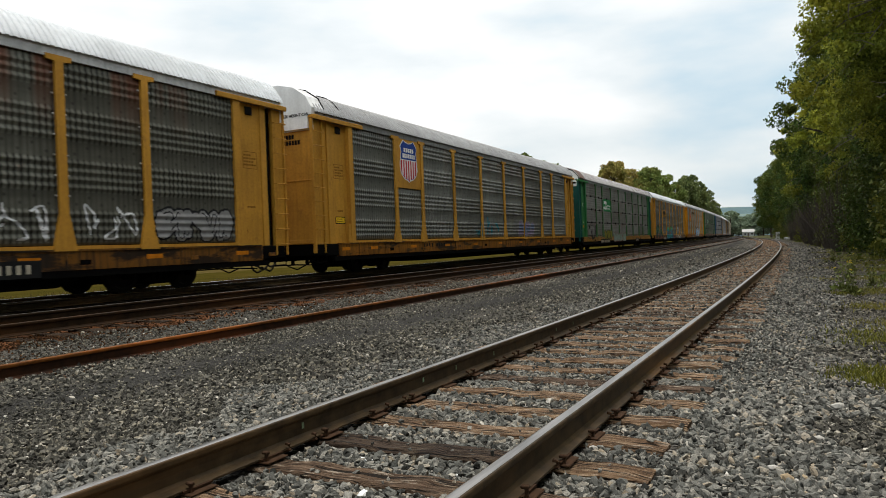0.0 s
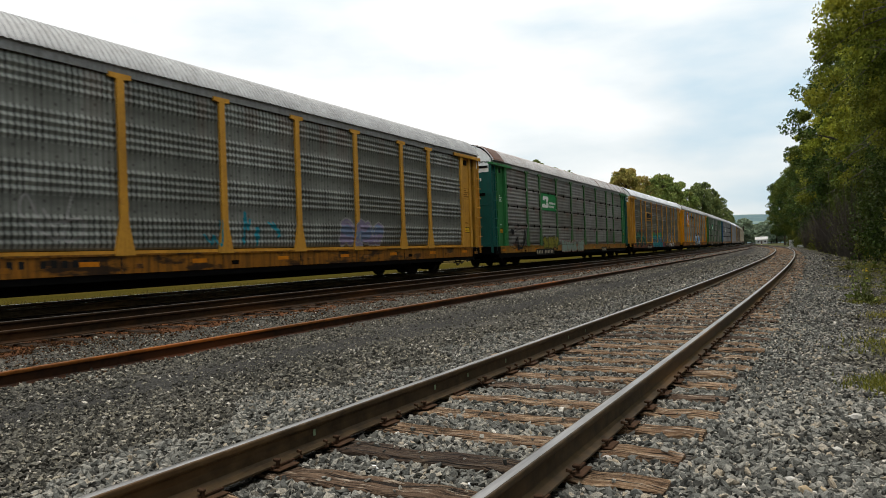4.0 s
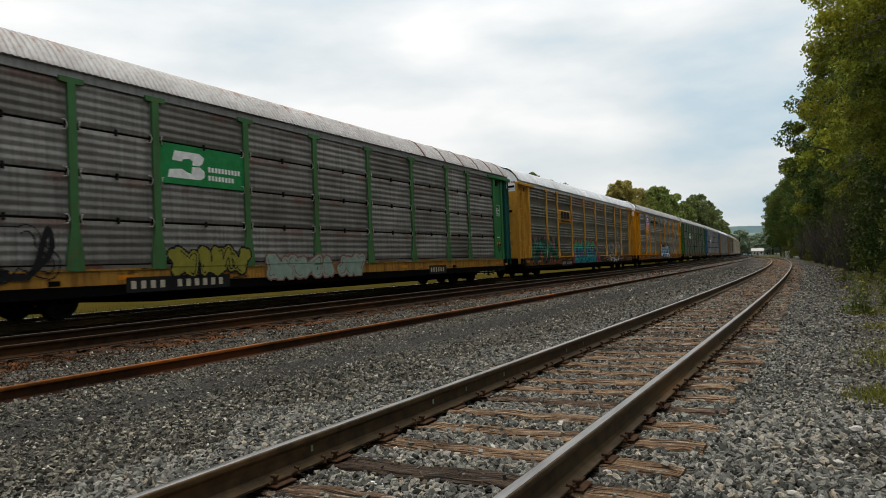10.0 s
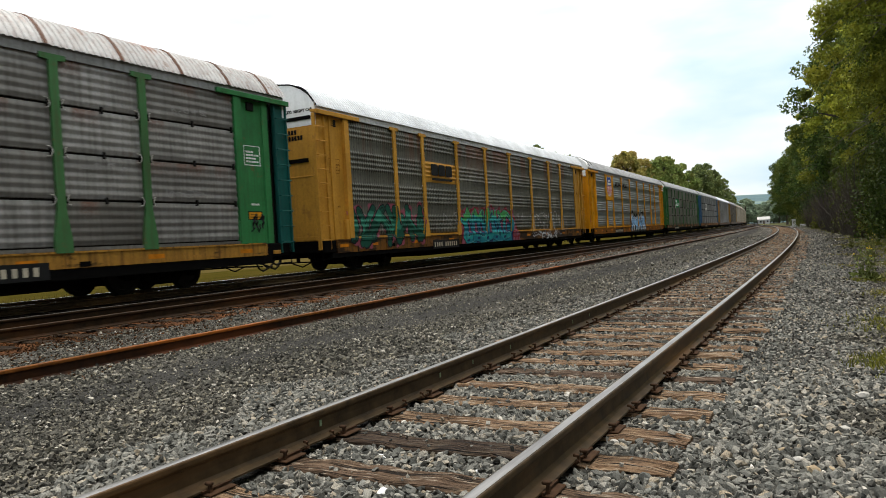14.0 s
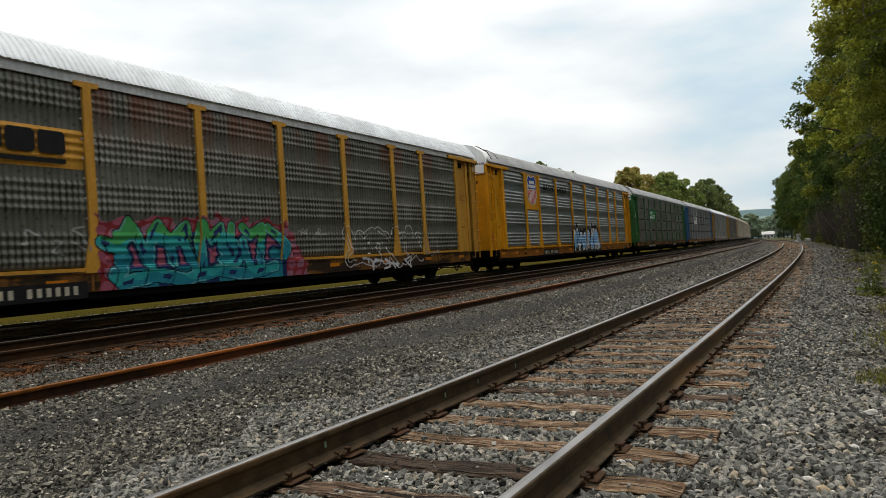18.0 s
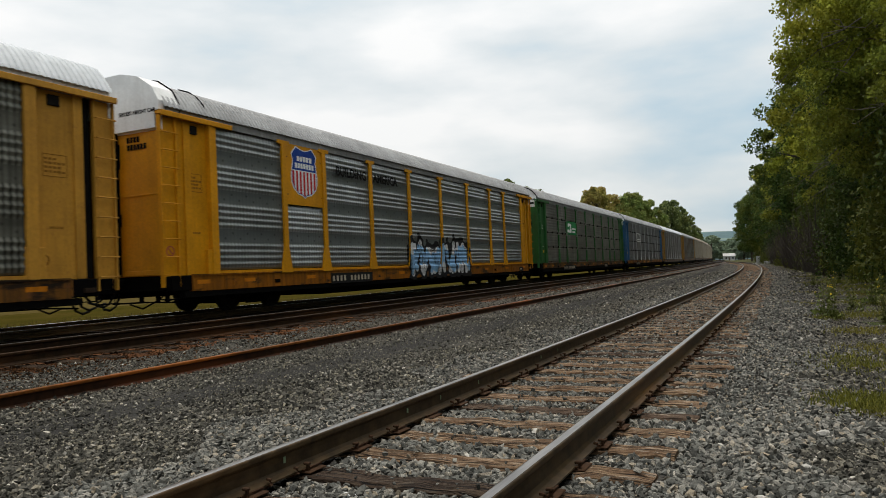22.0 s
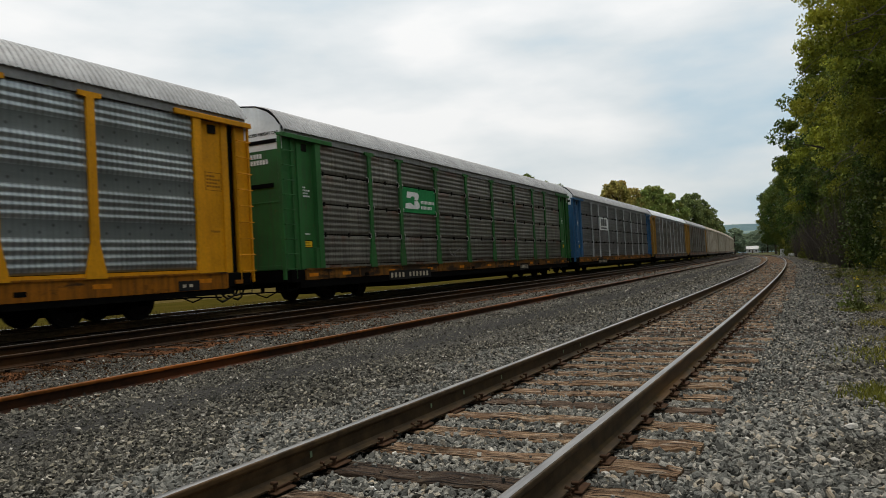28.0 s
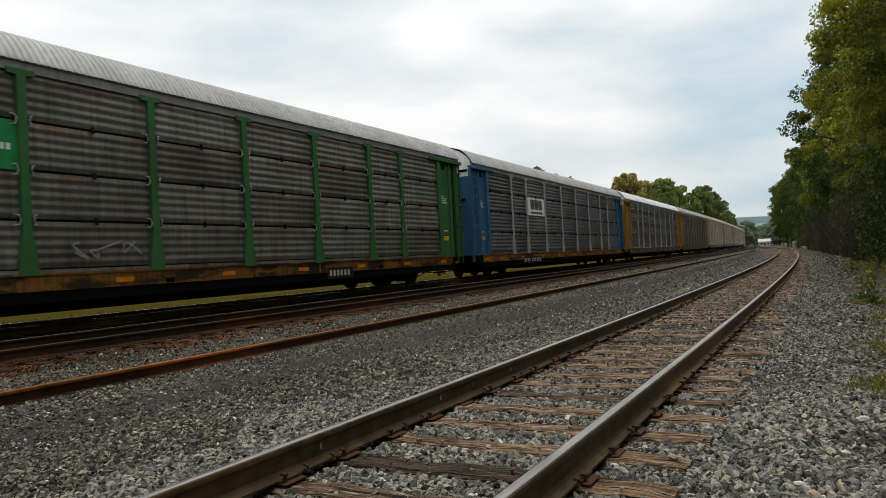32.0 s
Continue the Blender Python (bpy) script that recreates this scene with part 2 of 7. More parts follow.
def ground_material():
    m, t, b = nodes_of("ground")
    tc = t.nodes.new("ShaderNodeTexCoord")
    obj = tc.outputs["Object"]
    sep = t.nodes.new("ShaderNodeSeparateXYZ")
    t.links.new(obj, sep.inputs[0])
    x, y = sep.outputs[0], sep.outputs[1]
    y2 = calc(t, "MULTIPLY", y, y)
    dn = calc(t, "ADD", calc(t, "ADD", x, NEAR_X), calc(t, "MULTIPLY", y2, NEAR_K / 2))
    dt = calc(t, "ADD", calc(t, "ADD", x, TRAIN_X), calc(t, "ADD", calc(t, "MULTIPLY", y, TRAIN_PHI), calc(t, "MULTIPLY", y2, TRAIN_K / 2)))
    big, mid = noise_tex(t, obj, 0.35, 4), noise_tex(t, obj, 2.2, 5)
    wob = calc(t, "MULTIPLY", calc(t, "SUBTRACT", mid, 0.5), 1.6)
    # crushed stone: each cell a stone of its own grey
    vor = add(t, "ShaderNodeTexVoronoi", Scale=26.0, Randomness=1.0)
    t.links.new(obj, vor.inputs["Vector"])
    vor2 = add(t, "ShaderNodeTexVoronoi", Scale=60.0, Randomness=1.0)
    t.links.new(obj, vor2.inputs["Vector"])
    cell = t.nodes.new("ShaderNodeSeparateColor")
    t.links.new(vor.outputs["Color"], cell.inputs[0])
    # dark ramps put the shade of gaps between loose stones into the colour
    stone = ramp(t, cell.outputs[0], [(0.0, (0.010, 0.009, 0.008)), (0.5, (0.045, 0.042, 0.038)), (0.85, (0.13, 0.122, 0.108)), (1.0, (0.32, 0.30, 0.27))])
    cell2 = t.nodes.new("ShaderNodeSeparateColor")
    t.links.new(vor2.outputs["Color"], cell2.inputs[0])
    fines = ramp(t, cell2.outputs[1], [(0.0, (0.014, 0.013, 0.011)), (0.6, (0.05, 0.047, 0.04)), (1.0, (0.19, 0.176, 0.15))])
    # finer, flatter gravel between the tracks and at the far side of the ties
    left = calc(t, "LESS_THAN", calc(t, "ADD", dn, wob), -2.1)
    right = calc(t, "GREATER_THAN", calc(t, "ADD", dn, calc(t, "MULTIPLY", wob, 0.4)), 2.3)
    gravel = mixc(t, calc(t, "MAXIMUM", left, right), stone, fines)
    gravel = mixc(t, calc(t, "MULTIPLY", ramp(t, big, [(0.42, (0, 0, 0)), (0.62, (1, 1, 1))]), 0.35), gravel, (0.125, 0.118, 0.108))
    # two dark strips packed fine by wheels
    for lane in (-3.75,):
        away = calc(t, "ABSOLUTE", calc(t, "ADD", calc(t, "SUBTRACT", dn, lane), calc(t, "MULTIPLY", wob, 0.35)))
        gravel = mixc(t, calc(t, "MULTIPLY", ramp(t, away, [(0.2, (1, 1, 1)), (0.95, (0, 0, 0))]), 0.7), gravel, (0.036, 0.036, 0.036))
    # rust and dust on the bed of the two further tracks
    rusty = calc(t, "MULTIPLY", calc(t, "LESS_THAN", calc(t, "ADD", dt, calc(t, "MULTIPLY", wob, 0.7)), 5.95), 0.8)
    gravel = mixc(t, rusty, gravel, ramp(t, mid, [(0.35, (0.05, 0.02, 0.009)), (0.65, (0.16, 0.062, 0.022))]))
    # the train's shade, put into the bed's colour as near-black brown
    bed_shade = calc(t, "MULTIPLY", calc(t, "LESS_THAN", calc(t, "ADD", dt, calc(t, "MULTIPLY", wob, 0.5)), 4.6), 0.85)
    gravel = mixc(t, bed_shade, gravel, ramp(t, mid, [(0.35, (0.006, 0.004, 0.003)), (0.65, (0.020, 0.012, 0.007))]))
    # grass, dry grass and a dirt road on the field
    blades = noise_tex(t, obj, 30, 4, 0.7)
    grass = ramp(t, big, [(0.35, (0.045, 0.038, 0.005)), (0.5, (0.062, 0.047, 0.007)), (0.68, (0.08, 0.054, 0.011))])
    grass = mixc(t, 0.4, grass, ramp(t, blades, [(0.3, (0.014, 0.016, 0.004)), (0.7, (0.058, 0.05, 0.014))]))
    dirt = ramp(t, mid, [(0.3, (0.065, 0.050, 0.016)), (0.7, (0.105, 0.078, 0.027))])
    road = calc(t, "MULTIPLY", calc(t, "LESS_THAN", calc(t, "ADD", dt, wob), -24.0), calc(t, "GREATER_THAN", calc(t, "ADD", dt, wob), -62.0))
    field = mixc(t, road, grass, dirt)
    colour = mixc(t, calc(t, "LESS_THAN", calc(t, "ADD", dt, wob), -3.4), gravel, field)
    verge = calc(t, "GREATER_THAN", calc(t, "ADD", dn, calc(t, "MULTIPLY", wob, 1.5)), 3.3)
    colour = mixc(t, verge, colour, mixc(t, ramp(t, mid, [(0.4, (0, 0, 0)), (0.6, (1, 1, 1))]), (0.085, 0.07, 0.048), (0.055, 0.07, 0.024)))
    # far off: fields and woods on the hills, haze put into their bluish colours
    far = calc(t, "GREATER_THAN", calc(t, "ADD", calc(t, "MULTIPLY", x, x), y2), 420.0 * 420.0)
    woods = noise_tex(t, obj, 0.006, 3)
    crowns = noise_tex(t, obj, 0.09, 4, 0.7)
    wood_c = mixc(t, ramp(t, crowns, [(0.35, (0, 0, 0)), (0.65, (1, 1, 1))]), (0.075, 0.115, 0.125), (0.115, 0.165, 0.175))
    land = mixc(t, ramp(t, woods, [(0.56, (0, 0, 0)), (0.58, (1, 1, 1))]), wood_c, (0.15, 0.20, 0.18))
    colour = mixc(t, far, colour, land)
    t.links.new(colour, b.inputs["Base Color"])
    b.inputs["Roughness"].default_value, b.inputs["Specular IOR Level"].default_value = 0.95, 0.0
    h = calc(t, "ADD", calc(t, "MULTIPLY", vor.outputs["Distance"], -1.0), calc(t, "MULTIPLY", vor2.outputs["Distance"], -0.5))
    bump(t, b, h, 0.9, 0.03)
    return m


def build_ground():
    xs, ys = spaced(-3200, 3200, 26), spaced(-1200, 3600, 60)
    gx, gy = np.meshgrid(xs, ys)
    z = ground_z(gx, gy)
    near = np.hypot(gx, gy) < 90
    z += near * (np.sin(gx * 2.7 + gy * 1.1) * np.sin(gy * 1.9 - gx * 0.6)) * 0.008
    nx, ny = len(xs), len(ys)
    idx = np.arange(nx * ny).reshape(ny, nx)
    quads = np.stack([idx[:-1, :-1], idx[:-1, 1:], idx[1:, 1:], idx[1:, :-1]], -1).reshape(-1)
    me = raw_mesh("ground", np.stack([gx, gy, z], -1).reshape(-1, 3), 4, quads)
    me.polygons.foreach_set("use_smooth", np.ones(len(me.polygons), bool))
    ob = part("ground", me, ground_material())
    tagged(ob, "grey crushed-stone ballast ground with a grassy field and wooded hills beyond", "ground", kind="structure")


build_ground()
# ---- rails, ties and their irons ----
def rust_material(name, low, high, gloss=0.6):
    m, t, b = nodes_of(name)
    v = coords(t, shift=False)
    n1, n2 = noise_tex(t, v, 9, 6, 0.65), noise_tex(t, v, 0.8, 3)
    c = ramp(t, n1, [(0.3, low), (0.7, high)])
    c = mixc(t, calc(t, "MULTIPLY", ramp(t, n2, [(0.4, (0, 0, 0)), (0.7, (1, 1, 1))]), 0.4), c, tuple(q * 0.5 for q in low))
    n3 = noise_tex(t, coords(t, (1.0, 0.35, 2.5), shift=False), 1.3, 5, 0.6)
    c = mixc(t, calc(t, "MULTIPLY", ramp(t, n3, [(0.50, (0, 0, 0)), (0.68, (1, 1, 1))]), 0.7), c, tuple(q * k for q, k in zip(high, (1.9, 1.5, 1.1))))
    t.links.new(c, b.inputs["Base Color"])
    b.inputs["Roughness"].default_value = gloss
    bump(t, b, n1, 0.25, 0.003)
    return m


def worn_steel(name, base, rough, spread=0.25):
    m, t, b = nodes_of(name)
    n = noise_tex(t, coords(t, (1, 0.06, 1), shift=False), 30, 5, 0.6)
    t.links.new(ramp(t, n, [(0.3, tuple(c * 0.45 for c in base)), (0.62, base)]), b.inputs["Base Color"])
    b.inputs["Metallic"].default_value = 0.85
    t.links.new(calc(t, "ADD", calc(t, "MULTIPLY", n, spread), rough), b.inputs["Roughness"])
    return m


RAIL_SIDE = rust_material("rail_web_rust", (0.026, 0.0175, 0.009), (0.085, 0.055, 0.027), 0.5)
RAIL_SIDE_RED = rust_material("rail_web_red_rust", (0.010, 0.006, 0.003), (0.042, 0.021, 0.008), 0.55)
# one rusty rail in two tones: a lit head, a web darkened as shade
RAIL_ORANGE = rust_material("orange_rail_rust", (0.065, 0.022, 0.005), (0.225, 0.079, 0.016), 0.34)
RAIL_ORANGE_SHADED = rust_material("shaded_orange_rail_rust", (0.014, 0.006, 0.003), (0.05, 0.018, 0.006), 0.55)
RAIL_TOP = worn_steel("worn_rail_head", (0.31, 0.30, 0.29), 0.25)
RAIL_TOP_BRIGHT = worn_steel("polished_rail_head", (0.78, 0.78, 0.78), 0.01, 0.12)
RAIL_TOP_DULL = worn_steel("dull_rail_head", (0.16, 0.155, 0.15), 0.32)
IRON = rust_material("tie_plate_rust", (0.025, 0.014, 0.008), (0.075, 0.038, 0.019), 0.8)

# half of a rail's outline from the foot to the head: half width, height under the head's top
RAIL_HALF = [(0.070, -0.168), (0.070, -0.158), (0.030, -0.146), (0.010, -0.132), (0.008, -0.090), (0.010, -0.056), (0.030, -0.040), (0.0345, -0.030), (0.0345, -0.013), (0.0315, -0.006), (0.0245, -0.0025), (0.012, -0.0006)]
RAIL_RING = RAIL_HALF + [(-w, h) for w, h in RAIL_HALF[::-1]]


def rail_mesh(name, line, s0, s1, off, z, step=2.0, top=True, head=(10, 12)):
    """A rail swept along a track's line; the face on the head is the second material."""
    n = max(2, int((s1 - s0) / step))
    verts, loops, mats = [], [], []
    for i in range(n + 1):
        s = s0 + (s1 - s0) * i / n
        x, y, th = line(s)
        c, q = np.cos(th), np.sin(th)
        for w, h in RAIL_RING:
            verts.append((x + (off + w) * c, y + (off + w) * q, z + h))
    k = len(RAIL_RING)
    for i in range(n):
        for j in range(k):
            a, b = i * k + j, i * k + (j + 1) % k
            loops += [a, b, b + k, a + k]
            mats.append(1 if top and head[0] <= j <= head[1] else 0)
    me = raw_mesh(name, verts, 4, loops)
    if top:
        me["head_faces"] = 1
        me.materials.append(None)
        me.materials.append(None)
        me.polygons.foreach_set("material_index", mats)
        me.polygons.foreach_set("use_smooth", np.array(mats, bool))
    return me


def add_rail(parent, line, s0, s1, off, z, side, head, label, worn=(10, 12)):
    me = rail_mesh("rail", line, s0, s1, off, z, top=head is not None, head=worn)
    if head is not None:
        me.materials[0], me.materials[1] = side, head
    return part("rail", me, side, parent, label)


def tie_wood(name, soot=0.0, shaded=0.0):
    m, t, b = nodes_of(name)
    info = t.nodes.new("ShaderNodeObjectInfo")
    v = coords(t, (0.8, 9.0, 9.0))
    grain = noise_tex(t, v, 6.0, 8, 0.74)
    blotch = noise_tex(t, coords(t), 3.5, 4)
    cracks = noise_tex(t, coords(t, (0.35, 16.0, 8.0)), 4.6, 3, 0.5)
    c = ramp(t, grain, [(0.30, (0.022, 0.014, 0.009)), (0.42, (0.125, 0.077, 0.046)), (0.54, (0.28, 0.182, 0.108)), (0.68, (0.55, 0.43, 0.295))])
    c = mixc(t, calc(t, "MULTIPLY", ramp(t, blotch, [(0.4, (0, 0, 0)), (0.65, (1, 1, 1))]), 0.6), c, (0.115, 0.062, 0.034))
    c = mixc(t, ramp(t, info.outputs["Random"], [(0.0, (0.9, 0.9, 0.9)), (0.22, (0.5, 0.5, 0.5)), (0.4, (0, 0, 0)), (0.85, (0, 0, 0)), (1, (0.3, 0.3, 0.3))]), c, ramp(t, grain, [(0.3, (0.02, 0.014, 0.010)), (0.7, (0.13, 0.085, 0.06))]))
    chips = noise_tex(t, coords(t, (2.2, 9.0, 9.0)), 2.4, 6, 0.7)
    c = mixc(t, calc(t, "MULTIPLY", ramp(t, chips, [(0.56, (0, 0, 0)), (0.62, (1, 1, 1))]), 0.75), c, (0.40, 0.33, 0.255))
    c = mixc(t, calc(t, "MULTIPLY", ramp(t, chips, [(0.36, (1, 1, 1)), (0.44, (0, 0, 0))]), 0.8), c, (0.035, 0.025, 0.018))
    c = mixc(t, ramp(t, cracks, [(0.575, (0, 0, 0)), (0.62, (1, 1, 1))]), c, (0.016, 0.012, 0.009))
    if soot:
        tc = t.nodes.new("ShaderNodeTexCoord")
        sep = t.nodes.new("ShaderNodeSeparateXYZ")
        t.links.new(tc.outputs["Object"], sep.inputs[0])
        burnt = ramp(t, calc(t, "ADD", sep.outputs[0], calc(t, "MULTIPLY", blotch, 0.5)), [(0.75, (1, 1, 1)), (0.95, (0, 0, 0))])
        c = mixc(t, calc(t, "MULTIPLY", burnt, soot), c, (0.016, 0.014, 0.014))
    # ties in the dark bed: their shade is mixed into the wood's colour
    if shaded:
        c = mixc(t, shaded, c, (0.016, 0.010, 0.006))
    t.links.new(c, b.inputs["Base Color"])
    b.inputs["Roughness"].default_value = 0.9
    bump(t, b, calc(t, "SUBTRACT", grain, calc(t, "MULTIPLY", ramp(t, cracks, [(0.53, (0, 0, 0)), (0.62, (1, 1, 1))]), 1.5)), 1.0, 0.02)
    return m


TIE = tie_wood("weathered_tie_wood")
TIE_BLACK = tie_wood("charred_tie_wood", 0.75)
TIE_SHADED = tie_wood("shaded_tie_wood", shaded=0.85)


def tie_mesh(seed, length=2.59, width=0.225, height=0.17):
    """A sawn tie with worn edges, a sagging top and split ends. Its top is at z = 0."""
    rng = random.Random(seed)
    n = 22
    verts, loops = [], []
    for i in range(n + 1):
        x = -length / 2 + length * i / n + (rng.uniform(-0.02, 0.02) if 0 < i < n else rng.uniform(-0.05, 0.05))
        w = width / 2 * (1 + rng.uniform(-0.16, 0.05))
        dz = rng.uniform(-0.014, 0.0) - (0.012 if i in (0, n) else 0)
        e = rng.uniform(0.008, 0.03)
        verts += [(x, -w, -height), (x, -w, dz - e), (x, -w + e, dz - rng.uniform(0, 0.004)), (x, 0, dz + rng.uniform(-0.012, 0.004)),
                  (x, w - e, dz - rng.uniform(0, 0.004)), (x, w, dz - e * rng.uniform(0.6, 1.4)), (x, w, -height)]
    for i in range(n):
        for j in range(6):
            a = i * 7 + j
            loops += [a, a + 7, a + 8, a + 1]
    me = raw_mesh("tie", verts, 4, loops)
    bm = bmesh.new()
    bm.from_mesh(me)
    bm.verts.ensure_lookup_table()
    bm.faces.new([bm.verts[j] for j in range(7)])
    bm.faces.new([bm.verts[n * 7 + j] for j in range(6, -1, -1)])
    bm.normal_update()
    bm.to_mesh(me)
    bm.free()
    return me


TIES = [tie_mesh(11 + i) for i in range(9)]
TIE_STEP, TIE_START = 0.5255, 3.5008


def plate_mesh():
    bm = boxes((-0.125, 0.125, -0.085, 0.085, 0.0, 0.011), bevel=0.004)
    box(bm, -0.085, -0.072, -0.09, 0.09, 0.016, 0.026)
    box(bm, 0.072, 0.085, -0.09, 0.09, 0.016, 0.026)
    return mesh_of("tie_plate", bm)


def spike_mesh():
    bm = boxes((-0.008, 0.008, -0.008, 0.008, -0.03, 0.02))
    box(bm, -0.014, 0.026, -0.014, 0.014, 0.018, 0.034, bevel=0.004)
    return mesh_of("spike", bm)


def anchor_mesh():
    """A spring clip that grips the foot of the rail beside a tie."""
    bm = bmesh.new()
    tube(bm, [(-0.085, 0, 0.012), (-0.088, 0, -0.012), (-0.04, 0, -0.022), (0.05, 0, -0.022), (0.088, 0, -0.006), (0.082, 0, 0.018), (0.06, 0, 0.022)], 0.011, 5)
    return mesh_of("rail_anchor", bm)


PLATE, SPIKE, ANCHOR = plate_mesh(), spike_mesh(), anchor_mesh()


def near_track():
    t = thing("railway_track", "siding track with worn rails on weathered brown wooden ties", "railway track", kind="structure")
    for off in (-GAUGE / 2, GAUGE / 2):
        add_rail(t, near_line, -40, 420, off, 0.0, RAIL_SIDE, RAIL_TOP, "brown rusty rail with a worn shiny head")
    rng = random.Random(5)
    first = -10
    for i in range(first, first + 300):
        s = TIE_START + TIE_STEP * i
        x, y, th = near_line(s)
        m = pose(x, y, -0.182, 0, rng.uniform(-0.4, 0.4), np.degrees(th) + rng.uniform(-1.6, 1.6)) @ pose(rng.uniform(-0.05, 0.05), rng.uniform(-0.02, 0.02), 0, 0, 0, 180 * rng.randint(0, 1) * (i != 0))
        part("tie", TIES[rng.randrange(9)], TIE_BLACK if i == 0 else TIE, t, m=m)
        if -6 <= i <= 26:
            for off in (-GAUGE / 2, GAUGE / 2):
                base = pose(x + off * np.cos(th), y + off * np.sin(th), -0.184, 0, 0, np.degrees(th) + rng.uniform(-1, 1))
                part("tie_plate", PLATE, IRON, t, m=base)
                for dx, dy, turn in ((-0.088, 0.05, 0), (0.088, -0.05, 180), (-0.13, -0.06, 0)):
                    if rng.random() < 0.92:
                        part("spike", SPIKE, IRON, t, m=base @ pose(dx, dy, 0.016 + rng.uniform(0, 0.018), 0, 0, turn + rng.uniform(-12, 12)))
                if rng.random() < 0.7:
                    part("rail_anchor", ANCHOR, IRON, t, m=base @ pose(0, 0.145 * (1 if i % 2 else -1), 0.028))
    # the ties past those that can be told apart
    verts, loops = [], []
    for i in list(range(-80, first)) + list(range(first + 300, 760)):
        s = TIE_START + TIE_STEP * i
        x, y, th = near_line(s)
        c, q = np.cos(th), np.sin(th)
        k = len(verts)
        for h in (-0.3, -0.19):
            for u, w in ((-1.295, -0.11), (1.295, -0.11), (1.295, 0.11), (-1.295, 0.11)):
                verts.append((x + u * c - w * q, y + u * q + w * c, h))
        for f in ((4, 5, 6, 7), (0, 1, 5, 4), (1, 2, 6, 5), (2, 3, 7, 6), (3, 0, 4, 7)):
            loops += [k + a for a in f]
    part("far_ties", raw_mesh("far_ties", verts, 4, loops), TIE, t)["kind"] = "stuff"


def far_track(name, label, off, side, head):
    t = thing(name, label, "railway track", kind="structure")
    line = lambda s: train_line(s, off)
    for o in (-GAUGE / 2, GAUGE / 2):
        worn = head if o < 0 or not off else None
        add_rail(t, line, -190, 430, o, TRAIN_Z, side, worn, "rail with red-brown rust on its web" if worn else "rail rusted brown all over", (10, 12) if off else (9, 13))
    rng = random.Random(int(off * 10) + 3)
    verts, loops = [], []
    for i in range(-360, 800):
        s = 0.53 * i
        x, y, th = line(s)
        m = pose(x + rng.uniform(-0.09, 0.09), y, TRAIN_Z - 0.186, 0, 0, np.degrees(th) + rng.uniform(-1.5, 1.5))
        if off and 0 <= i < 90:
            part("tie", TIES[rng.randrange(9)], TIE_SHADED, t, m=m)
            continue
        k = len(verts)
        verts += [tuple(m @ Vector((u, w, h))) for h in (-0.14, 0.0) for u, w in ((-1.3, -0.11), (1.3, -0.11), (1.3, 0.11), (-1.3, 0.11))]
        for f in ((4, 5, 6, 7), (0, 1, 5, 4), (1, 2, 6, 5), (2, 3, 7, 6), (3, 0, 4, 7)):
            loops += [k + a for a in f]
    part("far_ties", raw_mesh("far_ties", verts, 4, loops), TIE_SHADED, t)["kind"] = "stuff"


near_track()
far_track("main_track", "main track with polished rails that carries the train", 0.0, RAIL_SIDE, RAIL_TOP_BRIGHT)
far_track("rusty_track", "unused track with red-brown rusty rails on half-buried ties", 4.5, RAIL_SIDE_RED, RAIL_TOP_DULL)


def loose_rail():
    line = lambda s: train_line(s, 7.28)
    t = thing("loose_rail", "long orange-rusted spare rail laid out on the gravel beside the track", "rail")
    k, n = len(RAIL_RING), 145
    rows = [line(-30 + 2 * i) for i in range(n + 1)]
    verts = [(x + w * np.cos(th), y + w * np.sin(th), h - 0.06) for x, y, th in rows for w, h in RAIL_RING]
    for name, lo, hi, mat, label in (("rail_head", 6, 16, RAIL_ORANGE, "orange-brown rusted head"), ("rail_web", 17, k + 5, RAIL_ORANGE_SHADED, "rusted web and foot in a shaded tone")):
        loops = [v for i in range(n) for j in range(lo, hi + 1) for v in (i * k + j % k, i * k + (j + 1) % k, (i + 1) * k + (j + 1) % k, (i + 1) * k + j % k)]
        part(name, raw_mesh(name, verts, 4, loops), mat, t, label)


loose_rail()


def chalk_marks():
    """Dabs of pale green paint on the web of the far rail, as the track gang leaves them."""
    green = plain("pale_green_dab", (0.24, 0.32, 0.20), 0.8)
    for s, w in ((3.33, 0.02), (4.80, 0.022), (5.37, 0.018), (6.17, 0.02), (8.01, 0.024), (8.67, 0.024)):
        x, y, th = near_line(s)
        ob = part("paint_dab", boxes((0, 0.002, -w / 2, w / 2, -0.018, 0.018)), green, m=pose(x - GAUGE / 2 + 0.0105, y, -0.085, 0, 0, np.degrees(th)))
        tagged(ob, "dab of pale green paint on the rail's web", "paint mark", "paint marks on the rail")


chalk_marks()
# ---- the train: enclosed car carriers ----
HALF, SIDE = 13.92, 1.52            # half length of the body, half width at the side panels
POSTS = (-9.27, -7.24, -4.36, -1.45, 1.45, 4.36, 7.24, 9.27)
EDGES = (-12.05,) + POSTS + (12.05,)
Z_SILL, Z_TOP = 1.07, 4.78           # side panels from the sill to the top chord
RIB_PITCH, RIB_PERIOD, RIB_LOW = 0.16, 1.01, 0.14     # four ribs to a group, the groups a metre apart
FLIP = pose(0, 0, 0, 0, 0, 180)
TO_SIDE = Matrix(((0, 0, 1, 0), (1, 0, 0, 0), (0, 1, 0, 0), (0, 0, 0, 1)))     # outline x, y -> along the car, up

